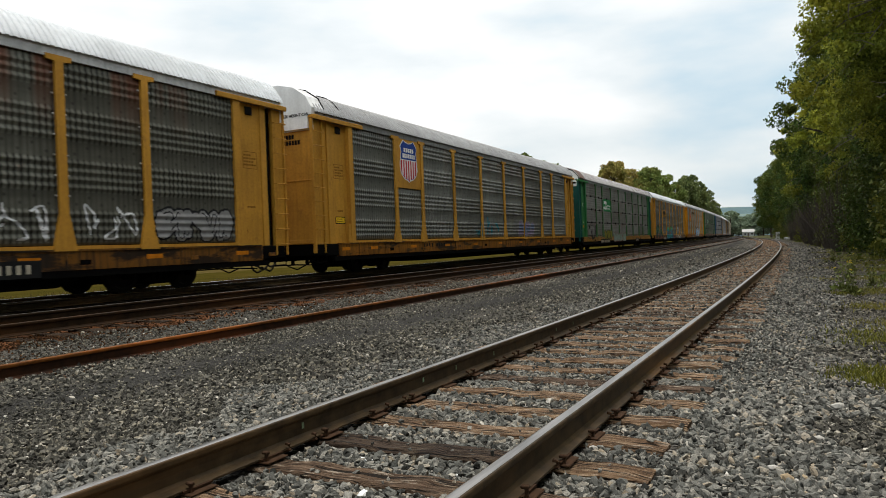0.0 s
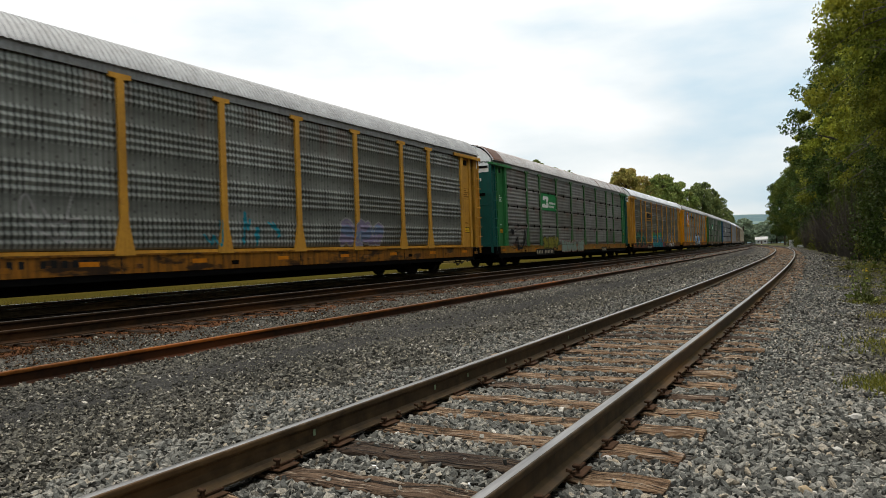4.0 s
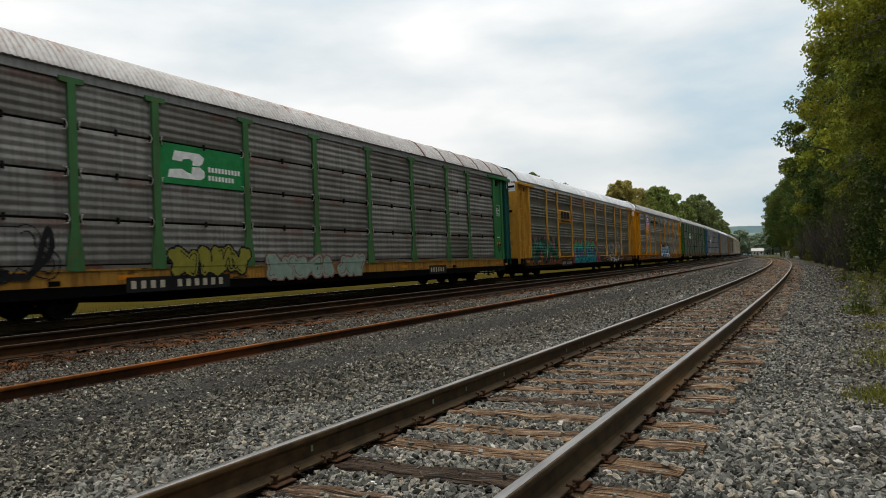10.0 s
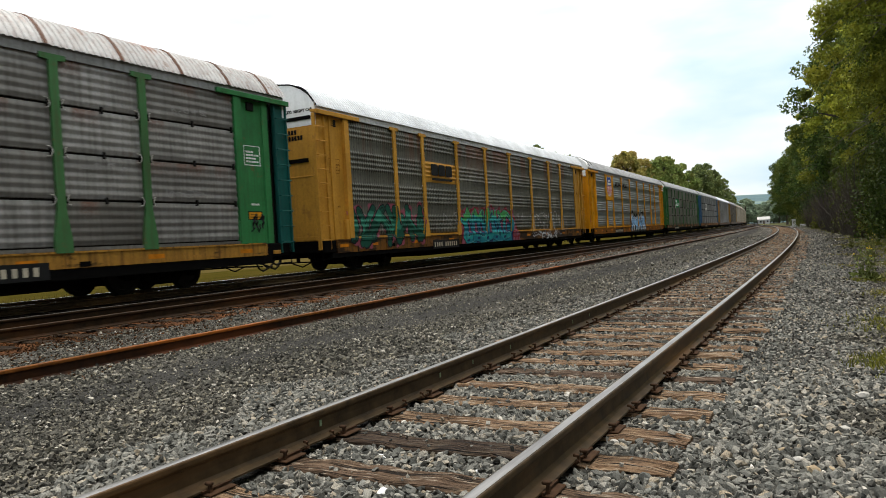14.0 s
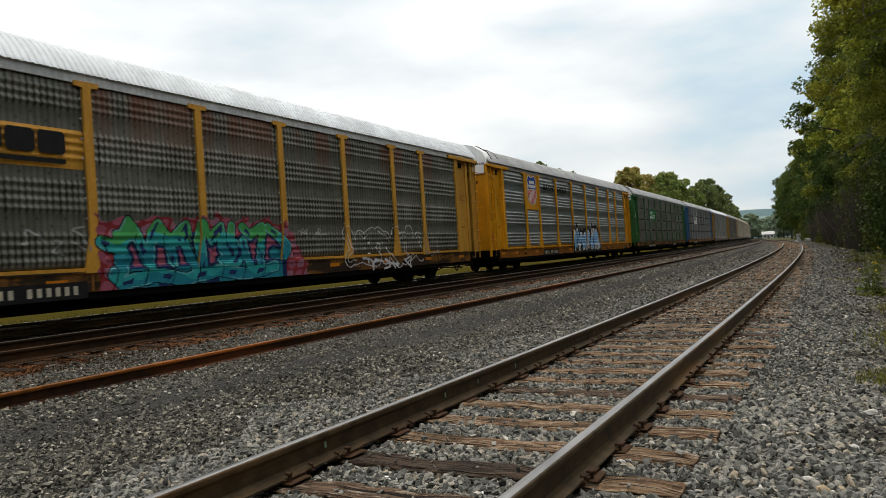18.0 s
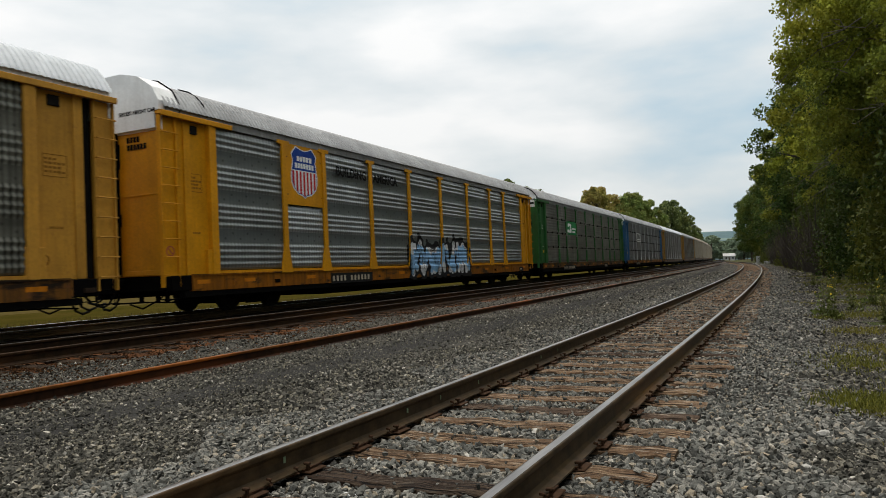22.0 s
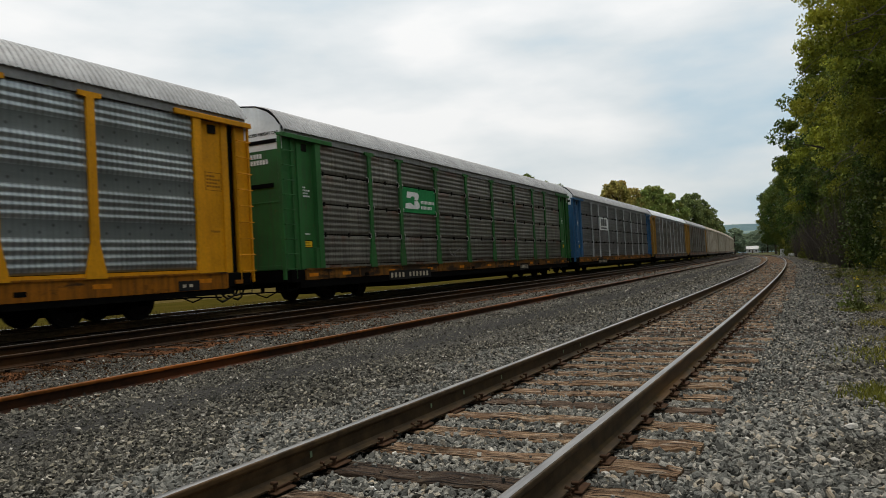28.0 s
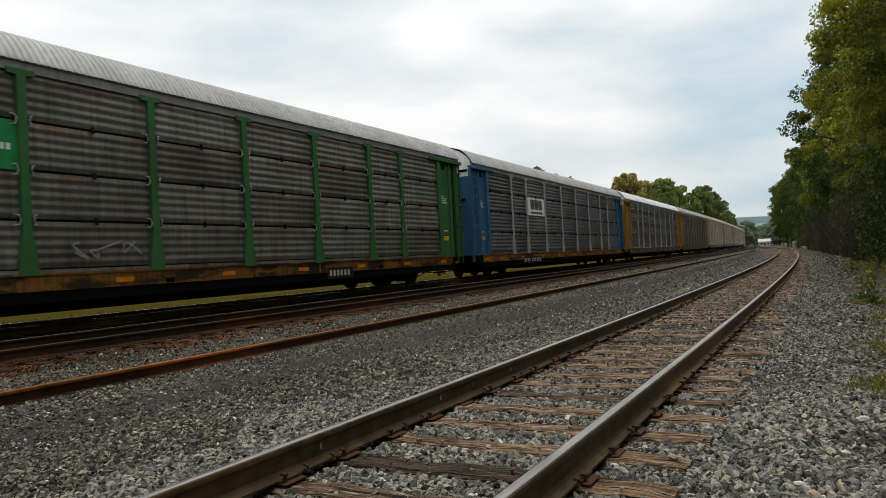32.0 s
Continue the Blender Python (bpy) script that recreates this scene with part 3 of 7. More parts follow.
YELLOW = paint("faded_yellow_paint", (0.56, 0.275, 0.035), dirt=(0.14, 0.06, 0.012), dirt_amount=0.25, rust_amount=0.35)
YELLOW_NEW = paint("yellow_paint", (0.66, 0.285, 0.005), dirt=(0.16, 0.065, 0.01), dirt_amount=0.15, rust_amount=0.12)
SILL_YELLOW = paint("dirty_yellow_sill_paint", (0.29, 0.112, 0.010), dirt=(0.02, 0.012, 0.008), dirt_amount=0.85, rust_amount=0.8)
SILL_ORANGE = paint("orange_sill_paint", (0.32, 0.11, 0.005), dirt=(0.04, 0.015, 0.005), dirt_amount=0.75, rust_amount=0.5)
SILL_GRIME = paint("grimy_sill_paint", (0.21, 0.085, 0.012), dirt=(0.02, 0.013, 0.009), dirt_amount=0.9, rust_amount=0.6)
SILL_PALE = paint("pale_yellow_sill_paint", (0.42, 0.205, 0.032), dirt=(0.05, 0.025, 0.01), dirt_amount=0.75, rust_amount=0.6)


def sooty(m, low=0.5):
    """Broad patches of black grime along a sill, with soft and with sharp edges."""
    t = m.node_tree
    b = t.nodes["Principled BSDF"]
    old = b.inputs["Base Color"].links[0].from_socket
    patch = noise_tex(t, coords(t, (0.4, 0.32, 1.2)), 2.0, 6, 0.62)
    t.links.new(mixc(t, calc(t, "MULTIPLY", ramp(t, patch, [(low, (0, 0, 0)), (low + 0.07, (1, 1, 1))]), 0.9), old, (0.012, 0.009, 0.007)), b.inputs["Base Color"])


for grimy, low in ((SILL_YELLOW, 0.52), (SILL_ORANGE, 0.57), (SILL_GRIME, 0.47), (SILL_PALE, 0.59)):
    sooty(grimy, low)
PLACARD = plain("yellow_placard", (0.70, 0.42, 0.015), 0.5)
REFLECTOR = plain("orange_reflector", (0.52, 0.17, 0.008), 0.5)
GREEN = paint("bright_green_paint", (0.03, 0.185, 0.055), dirt=(0.03, 0.05, 0.02), dirt_amount=0.45, rust_amount=0.5)
GREEN_OLD = paint("faded_green_paint", (0.028, 0.135, 0.034), dirt=(0.05, 0.05, 0.03), dirt_amount=0.5, rust_amount=0.25)
TEAL = paint("teal_paint", (0.008, 0.095, 0.08), dirt=(0.02, 0.05, 0.045), dirt_amount=0.4, rust_amount=0.15)
BLUE = paint("faded_blue_paint", (0.034, 0.12, 0.25), dirt=(0.05, 0.07, 0.09), dirt_amount=0.5, rust_amount=0.2)
BROWN = paint("dull_brown_paint", (0.12, 0.085, 0.06), dirt=(0.04, 0.03, 0.025), dirt_amount=0.5, rust_amount=0.3)
TAN = paint("tan_paint", (0.38, 0.33, 0.25), dirt=(0.20, 0.165, 0.12), dirt_amount=0.4, rust_amount=0.08)
WHITE = paint("dirty_white_paint", (0.84, 0.84, 0.83), dirt=(0.48, 0.46, 0.43), dirt_amount=0.25, rust_amount=0.05)
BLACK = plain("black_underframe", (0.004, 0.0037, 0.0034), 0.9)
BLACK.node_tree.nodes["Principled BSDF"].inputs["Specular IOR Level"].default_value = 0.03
CHORD_PALE = plain("pale_bolt_head", (0.42, 0.40, 0.36), 0.6)
# near-black for small dark fittings; on recess and backing it paints shade
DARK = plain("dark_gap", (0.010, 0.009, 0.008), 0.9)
WHEEL = plain("wheel_steel", (0.014, 0.012, 0.011), 0.6, 0.3)
HOSE = plain("black_rubber_hose", (0.012, 0.012, 0.012), 0.7)
LETTER_WHITE = plain("white_lettering", (0.72, 0.72, 0.70), 0.7)
FADED_INK = plain("faded_stencil_ink", (0.22, 0.10, 0.015), 0.8)
FADED_BLACK = plain("faded_black_print", (0.05, 0.035, 0.01), 0.8)
SIGN_FADED_RED = plain("faded_red_print", (0.40, 0.10, 0.06), 0.7)
ORANGE_PLACARD = plain("orange_placard", (0.55, 0.24, 0.012), 0.6)
LETTER_BLACK = plain("black_lettering", (0.007, 0.007, 0.007), 0.95)
ROOF_WHITE = paint("white_roof_paint", (0.70, 0.72, 0.74), dirt=(0.45, 0.46, 0.47), dirt_amount=0.3, rust_amount=0.05)
ROOF_GREY = paint("galvanised_roof", (0.38, 0.38, 0.378), dirt=(0.19, 0.18, 0.17), dirt_amount=0.5, rust_amount=0.1, rough=0.5, metal=0.2)


def rusty_roof():
    """Galvanised sheets with rust that runs down from the ridge and the straps in narrow tongues."""
    m = paint("galvanised_roof_with_rust", (0.48, 0.475, 0.47), dirt=(0.24, 0.15, 0.115), dirt_amount=0.45, rust_amount=0.5, rough=0.55, metal=0.2)
    t = m.node_tree
    b = t.nodes["Principled BSDF"]
    old = b.inputs["Base Color"].links[0].from_socket
    tongues = noise_tex(t, coords(t, (0.25, 1.0, 0.25), shift=False), 3.2, 5, 0.6)
    where = noise_tex(t, coords(t, (0.5, 0.25, 0.5), shift=False), 1.0, 2)
    f = calc(t, "MULTIPLY", ramp(t, tongues, [(0.55, (0, 0, 0)), (0.62, (1, 1, 1))]), ramp(t, where, [(0.40, (0, 0, 0)), (0.55, (1, 1, 1))]))
    tc = t.nodes.new("ShaderNodeTexCoord")
    sep = t.nodes.new("ShaderNodeSeparateXYZ")
    t.links.new(tc.outputs["Object"], sep.inputs[0])
    down = ramp(t, calc(t, "ADD", calc(t, "SUBTRACT", sep.outputs[2], 5.0), calc(t, "MULTIPLY", tongues, 0.5)), [(0.62, (0, 0, 0)), (0.92, (1, 1, 1))])
    f = calc(t, "MULTIPLY", f, down)
    t.links.new(mixc(t, calc(t, "MULTIPLY", f, 0.9), old, (0.24, 0.085, 0.035)), b.inputs["Base Color"])
    return m


ROOF_RUST = rusty_roof()


def panel_steel(name, base, dirt, rust_amount, dirt_amount=0.6, metal=0.5, rough=0.45, plaid=0.0, grouped=True, flats=None):
    """Galvanised panel: soot hangs in upright lines under the rows of small holes, rust runs from the top, bolts on the flats."""
    m, t, b = nodes_of(name)
    v = coords(t)
    tc = t.nodes.new("ShaderNodeTexCoord")
    sep = t.nodes.new("ShaderNodeSeparateXYZ")
    t.links.new(tc.outputs["Object"], sep.inputs[0])
    y, z = sep.outputs[1], sep.outputs[2]
    big = noise_tex(t, v, 0.7, 4)
    bands = noise_tex(t, coords(t, (0.4, 0.25, 3.0)), 1.6, 5, 0.6)
    streak = noise_tex(t, coords(t, (5.0, 5.0, 0.3)), 2.2, 6, 0.65)
    fine = noise_tex(t, v, 22, 5, 0.7)
    spots = noise_tex(t, v, 1.5, 7, 0.7)
    c = ramp(t, bands, [(0.25, tuple(q * 0.6 for q in base)), (0.5, base), (0.75, tuple(min(1, q * 1.3) for q in base))])
    one = t.nodes.new("ShaderNodeObjectInfo")
    c = mixc(t, 1.0, c, ramp(t, one.outputs["Random"], [(0.0, (0.7, 0.68, 0.65)), (0.5, (1, 1, 1)), (1.0, (1.28, 1.28, 1.3))]), "MULTIPLY")
    c = mixc(t, calc(t, "MULTIPLY", ramp(t, streak, [(0.42, (0, 0, 0)), (0.66, (1, 1, 1))]), dirt_amount), c, dirt)
    c = mixc(t, calc(t, "MULTIPLY", ramp(t, big, [(0.45, (0, 0, 0)), (0.7, (1, 1, 1))]), 0.4), c, tuple(q * 0.8 for q in dirt))
    c = mixc(t, calc(t, "MULTIPLY", ramp(t, spots, [(0.64, (0, 0, 0)), (0.74, (1, 1, 1))]), rust_amount), c, (0.17, 0.065, 0.03))
    if grouped:
        # soot lines on the ribbed rows only
        wob = noise_tex(t, coords(t, (1.0, 1.0, 0.15)), 2.3, 4, 0.6)
        saw = calc(t, "PINGPONG", calc(t, "MULTIPLY", calc(t, "ADD", y, calc(t, "MULTIPLY", wob, 0.10)), 7.6), 0.5)
        line = ramp(t, calc(t, "MULTIPLY", saw, 2.0), [(0.16, (1, 1, 1)), (0.62, (0, 0, 0))])
        rows = calc(t, "LESS_THAN", calc(t, "FRACT", calc(t, "DIVIDE", calc(t, "SUBTRACT", z, RIB_LOW - 0.09), RIB_PERIOD)), 0.655)
        some = ramp(t, noise_tex(t, coords(t, (2.0, 2.2, 0.8)), 1.0, 3), [(0.32, (0.5, 0.5, 0.5)), (0.6, (1, 1, 1))])
        c = mixc(t, calc(t, "MULTIPLY", calc(t, "MULTIPLY", line, calc(t, "ADD", calc(t, "MULTIPLY", rows, 0.45), 0.55)), calc(t, "MULTIPLY", some, plaid)), c, tuple(q * 0.28 for q in dirt))
        c = mixc(t, calc(t, "MULTIPLY", calc(t, "SUBTRACT", 1.0, rows), flats or 0.08 + 0.4 * plaid), c, dirt)
        # two rows of bolts on each flat, with grime round them
        for high, off in ((0.815, 0.0), (0.955, 0.5)):
            fy = calc(t, "DIVIDE", calc(t, "SUBTRACT", calc(t, "FRACT", calc(t, "ADD", calc(t, "MULTIPLY", y, 1.75), off)), 0.5), 1.75)
            fz = calc(t, "MULTIPLY", calc(t, "SUBTRACT", calc(t, "FRACT", calc(t, "ADD", calc(t, "DIVIDE", calc(t, "SUBTRACT", z, high), RIB_PERIOD), 0.5)), 0.5), RIB_PERIOD)
            r2 = calc(t, "ADD", calc(t, "MULTIPLY", fy, fy), calc(t, "MULTIPLY", fz, fz))
            c = mixc(t, calc(t, "MULTIPLY", ramp(t, calc(t, "MULTIPLY", r2, 250.0), [(0.06, (1, 1, 1)), (0.45, (0, 0, 0))]), 0.6), c, (0.02, 0.017, 0.015))
    # broad rust runs that begin under the top chord and thin out downwards
    runs = noise_tex(t, coords(t, (1.0, 1.0, 0.04)), 1.1, 3, 0.5)
    high = ramp(t, calc(t, "DIVIDE", calc(t, "ADD", z, calc(t, "MULTIPLY", fine, 0.9)), 4.4 if grouped else 1.6), [(0.62, (0, 0, 0)), (0.95, (1, 1, 1))])
    run = calc(t, "MULTIPLY", calc(t, "MULTIPLY", ramp(t, runs, [(0.51, (0, 0, 0)), (0.60, (1, 1, 1))]), high), min(1.0, rust_amount * 1.5))
    c = mixc(t, run, c, (0.15, 0.05, 0.025))
    c = mixc(t, calc(t, "MULTIPLY", ramp(t, fine, [(0.35, (0, 0, 0)), (0.8, (1, 1, 1))]), 0.3), c, dirt)
    t.links.new(c, b.inputs["Base Color"])
    b.inputs["Roughness"].default_value, b.inputs["Metallic"].default_value = rough, metal
    bump(t, b, fine, 0.15, 0.003)
    return m


STEEL_LIGHT = panel_steel("bright_galvanised_panel", (0.36, 0.385, 0.385), (0.125, 0.14, 0.138), 0.04, 0.35, 0.5, 0.34, 0.4, flats=0.7)
STEEL_MID = panel_steel("dull_galvanised_panel", (0.265, 0.272, 0.243), (0.085, 0.085, 0.073), 0.2, 0.5, 0.2, 0.5, 1.0)
STEEL_GREY = panel_steel("streaked_grey_panel", (0.25, 0.24, 0.225), (0.08, 0.07, 0.06), 0.6, 0.5, 0.3, 0.48, grouped=False)
STEEL_SOOT = panel_steel("sooty_brown_panel", (0.195, 0.193, 0.158), (0.056, 0.053, 0.041), 0.55, 0.55, 0.2, 0.5, 1.0)
STEEL_DARK = panel_steel("sooty_grey_panel", (0.215, 0.204, 0.176), (0.055, 0.049, 0.040), 0.55, 0.6, 0.5, 0.45, grouped=False)
STEEL_FAR = panel_steel("dark_ribbed_panel", (0.17, 0.152, 0.13), (0.045, 0.038, 0.031), 0.35, 0.6, 0.5, 0.45, 0.5)
STEEL_BLUE = panel_steel("blue_grey_panel", (0.17, 0.17, 0.17), (0.055, 0.053, 0.05), 0.1, 0.6, 0.5, 0.45, grouped=False)

ROOF_SEAM = paint("rusty_roof_strap", (0.13, 0.055, 0.03), dirt_amount=0.4, rust_amount=0.6)
CACHE = {}


def cached(key, make):
    if key not in CACHE:
        CACHE[key] = make()
    return CACHE[key]


def rib_crests(h, grouped):
    """Heights of the ribs on a panel of height h."""
    if grouped:
        return [RIB_LOW + g * RIB_PERIOD + k * RIB_PITCH for g in range(4) for k in range(4) if RIB_LOW + g * RIB_PERIOD + k * RIB_PITCH < h - 0.05]
    return [0.105 + k * (h - 0.20) / 4 for k in range(5)]


def rib_profile(h, grouped):
    """Side panel's outline from below: (how far it stands proud, height)."""
    pts = [(0.0, 0.0)]
    d, w = (0.026, 0.076) if grouped else (0.018, 0.084)
    for c in rib_crests(h, grouped):
        pts += [(d * f, c + w * q) for f, q in ((0.0, -1.0), (0.30, -0.62), (0.82, -0.28), (1.0, 0.0), (0.82, 0.28), (0.30, 0.62), (0.0, 1.0))]
    pts.append((0.0, h))
    return pts


def panel_mesh(w, h, grouped):
    def make():
        prof = rib_profile(h, grouped)
        verts, loops = [], []
        for yy in (0.0, w):
            verts += [(p, yy, z) for p, z in prof]
        n = len(prof)
        for i in range(n - 1):
            loops += [i, i + n, i + n + 1, i + 1]
        base = len(verts)
        verts += [(-0.02, 0, 0), (-0.02, 0, h), (-0.02, w, 0), (-0.02, w, h)]
        loops += [base, base + 1, base + 3, base + 2]
        loops += [0, base, base + 2, n] + [n - 1, 2 * n - 1, base + 3, base + 1]
        return raw_mesh("side_panel", verts, 4, loops, True)
    return cached(("panel", round(w, 3), round(h, 3), grouped), make)


def post_mesh(wide):
    """A side post with a T head; the yellow cars' posts spread to a wide foot."""
    def make():
        bm = bmesh.new()
        foot = [(-0.25, 0), (0.25, 0), (0.238, 0.08), (0.097, 0.74)] if wide else [(-0.19, 0), (0.19, 0), (0.18, 0.30), (0.092, 0.85)]
        out = foot + [(0.092, 3.72), (0.27, 3.74), (0.27, 3.84), (-0.27, 3.84), (-0.27, 3.74), (-0.092, 3.72)] + [(-y, z) for y, z in foot[:1:-1]]
        prism(bm, out, 0.06, Matrix(((0, 0, 1, 0), (1, 0, 0, 0), (0, 1, 0, 0), (0, 0, 0, 1))))
        bmesh.ops.recalc_face_normals(bm, faces=bm.faces)
        return mesh_of("post", bm)
    return cached("post%d" % wide, make)


def loop_mesh(e):
    """A short cable bent round beside a post, from one panel to the next."""
    def make():
        bm = bmesh.new()
        tube(bm, [(0.0, e * 0.21, 0.10), (0.045, e * 0.15, 0.085), (0.055, e * 0.125, 0.0), (0.045, e * 0.15, -0.085), (0.0, e * 0.21, -0.10)], 0.011, 5)
        return mesh_of("cable_loop", bm)
    return cached("cable_loop%d" % e, make)


def box_mesh(key, *dims, bevel=0.0):
    return cached(key, lambda: mesh_of(key, boxes(*dims, bevel=bevel)))


ARC = [(1.565, 4.955), (1.53, 5.03), (1.44, 5.17), (1.29, 5.36), (1.13, 5.52), (0.95, 5.615), (0.70, 5.69), (0.35, 5.755), (0.0, 5.77)]
ARC = ARC + [(-x, z) for x, z in ARC[-2::-1]]


def roof_mesh():
    """Roof sheet bent over the car, with cross ribs all along."""
    def make():
        length, n = 2 * (HALF + 0.11), 192
        pitch = length / n
        verts, loops = [], []
        k = len(ARC)
        mids = np.array(ARC)
        nrm = mids - np.array([0.0, 4.3])
        nrm /= np.linalg.norm(nrm, axis=1)[:, None]
        for i in range(n):
            for u, d in ((0.0, 0.0), (0.30, 0.0), (0.45, 0.026), (0.85, 0.026)):
                yy = -length / 2 + (i + u) * pitch
                verts += [(x + q[0] * d, yy, z + q[1] * d) for (x, z), q in zip(ARC, nrm)]
        rows = n * 4
        for r in range(rows - 1):
            for j in range(k - 1):
                a = r * k + j
                loops += [a, a + 1, a + k + 1, a + k]
        return raw_mesh("roof", verts, 4, loops)
    return cached("roof", make)


GABLE = [(1.46, 5.08), (1.30, 5.30), (1.02, 5.52), (0.62, 5.69), (0.0, 5.775)]


def gable_mesh():
    """Upper end wall under the roof's bow, with the step of the roof over it."""
    def make():
        bm = bmesh.new()
        out = GABLE + [(-x, z) for x, z in GABLE[-2::-1]] + [(-1.46, 4.42), (1.46, 4.42)]
        prism(bm, out, 0.05, Matrix(((1, 0, 0, 0), (0, 0, -1, 0), (0, 1, 0, 0), (0, 0, 0, 1))))
        bmesh.ops.recalc_face_normals(bm, faces=bm.faces)
        return mesh_of("end_wall_top", bm)
    return cached("gable", make)


def hood_mesh():
    """Faceted sheet hood over the upper end, in front of the roof sheets."""
    def make():
        bm = bmesh.new()
        half = [(1.36, 4.46), (1.36, 4.86), (1.50, 4.88), (1.50, 5.10), (1.30, 5.44), (0.85, 5.74), (0.30, 5.87)]
        out = half + [(-x, z) for x, z in half[::-1]]
        prism(bm, out, 0.62, pose(0, -13.52, 0) @ Matrix(((1, 0, 0, 0), (0, 0, -1, 0), (0, 1, 0, 0), (0, 0, 0, 1))))
        bmesh.ops.recalc_face_normals(bm, faces=bm.faces)
        return mesh_of("end_hood", bm)
    return cached("hood", make)


def hood_seam_mesh():
    """Dark edge where the hood meets the roof, and a lap strip on its face."""
    def make():
        bm = bmesh.new()
        pts = [(1.52, 4.88), (1.51, 5.11), (1.31, 5.46), (0.85, 5.76), (0.30, 5.89), (-0.30, 5.89)]
        tube(bm, [(x, -13.51, z) for x, z in pts], 0.018, 5)
        tube(bm, [(1.52, -12.6, 4.92), (1.41, -12.6, 5.26), (1.22, -12.6, 5.48), (0.95, -12.6, 5.66), (0.6, -12.6, 5.78)], 0.02, 5)
        return mesh_of("hood_seam", bm)
    return cached("hood_seam", make)


def roof_bow_mesh():
    def make():
        bm = bmesh.new()
        tube(bm, [(x, 0, z + 0.012) for x, z in GABLE] + [(-x, 0, z + 0.012) for x, z in GABLE[-2::-1]], 0.022, 6)
        return mesh_of("roof_edge_seal", bm)
    return cached("bow", make)


def wheelset_mesh():
    """Two flanged wheels on an axle, the axle along x."""
    def make():
        bm = bmesh.new()
        prof = [(0.0, 0.10), (0.10, 0.10), (0.12, 0.04), (0.31, 0.035), (0.33, 0.075), (0.419, 0.075), (0.423, -0.045), (0.448, -0.05), (0.448, -0.075), (0.35, -0.07), (0.33, -0.02), (0.13, 0.0), (0.10, -0.08), (0.0, -0.08)]
        n = 20
        for side in (-1, 1):
            rings = [[bm.verts.new((side * (GAUGE / 2 + x), r * np.cos(a), r * np.sin(a))) for a in np.linspace(0, 2 * np.pi, n, endpoint=False)] for r, x in prof[1:-1]]
            for r0, r1 in zip(rings, rings[1:]):
                for j in range(n):
                    bm.faces.new((r0[j], r0[(j + 1) % n], r1[(j + 1) % n], r1[j]))
            bm.faces.new(rings[0])
            bm.faces.new(rings[-1])
            # bolts on the axle cap make the turning visible
            for q in range(3):
                a = q * 2.094
                box(bm, side * 0.865 - 0.012, side * 0.865 + 0.012, 0.06 * np.cos(a) - 0.014, 0.06 * np.cos(a) + 0.014, 0.06 * np.sin(a) - 0.014, 0.06 * np.sin(a) + 0.014)
        tube(bm, [(-0.98, 0, 0), (0.98, 0, 0)], 0.085, 12)
        bmesh.ops.recalc_face_normals(bm, faces=bm.faces)
        return mesh_of("wheelset", bm)
    return cached("wheelset", make)


def truck_frame_mesh():
    """Cast side frames with their windows, joined by a cross beam, journal boxes at the ends."""
    def make():
        bm = bmesh.new()
        to = Matrix(((0, 0, 1, 0), (1, 0, 0, 0), (0, 1, 0, 0), (0, 0, 0, 1)))
        for x in (0.92, -1.02):
            m = pose(x, 0, 0) @ to
            prism(bm, [(-1.15, 0.40), (-1.12, 0.56), (-0.60, 0.64), (-0.35, 0.78), (0.35, 0.78), (0.60, 0.64), (1.12, 0.56), (1.15, 0.40), (0.72, 0.40), (0.42, 0.58), (-0.42, 0.58), (-0.72, 0.40)], 0.10, m)
            prism(bm, [(-0.62, 0.42), (-0.42, 0.42), (-0.26, 0.26), (0.26, 0.26), (0.42, 0.42), (0.62, 0.42), (0.40, 0.16), (-0.40, 0.16)], 0.10, m)
            for yy in (-0.89, 0.89):
                box(bm, x - 0.01, x + 0.13, yy - 0.13, yy + 0.13, 0.30, 0.54, bevel=0.03)
            for yy in (-0.18, 0.0, 0.18):
                tube(bm, [(x + 0.05, yy, 0.26), (x + 0.05, yy, 0.60)], 0.065, 8)
        box(bm, -1.0, 1.0, -0.20, 0.20, 0.48, 0.70, bevel=0.03)
        for yy in (-0.55, 0.55):
            box(bm, -0.78, 0.78, yy - 0.05, yy + 0.05, 0.30, 0.42)
        bmesh.ops.recalc_face_normals(bm, faces=bm.faces)
        return mesh_of("truck_frame", bm)
    return cached("truck_frame", make)


def belly_mesh():
    """Deep frame slung under the deck between the trucks, tapered at its ends."""
    bm = bmesh.new()
    prism(bm, [(-8.3, 0.62), (-7.2, 0.24), (7.2, 0.24), (8.3, 0.62)], 2.6, pose(-1.3, 0, 0) @ Matrix(((0, 0, 1, 0), (1, 0, 0, 0), (0, 1, 0, 0), (0, 0, 0, 1))))
    bmesh.ops.recalc_face_normals(bm, faces=bm.faces)
    return mesh_of("belly", bm)


def roof_seam_mesh(half=0.05):
    """A bent strap over a joint of the roof sheets."""
    bm = bmesh.new()
    mids = np.array(ARC)
    nrm = mids - np.array([0.0, 4.3])
    nrm /= np.linalg.norm(nrm, axis=1)[:, None]
    rings = []
    for (x, z), q in zip(ARC, nrm):
        rings.append([bm.verts.new((x + q[0] * d, y, z + q[1] * d)) for d, y in ((0.0, -half), (0.042, 0.01 - half), (0.042, half - 0.01), (0.0, half))])
    for a, b in zip(rings, rings[1:]):
        for j in range(3):
            bm.faces.new((a[j], a[j + 1], b[j + 1], b[j]))
    bmesh.ops.recalc_face_normals(bm, faces=bm.faces)
    return mesh_of("roof_seam", bm)


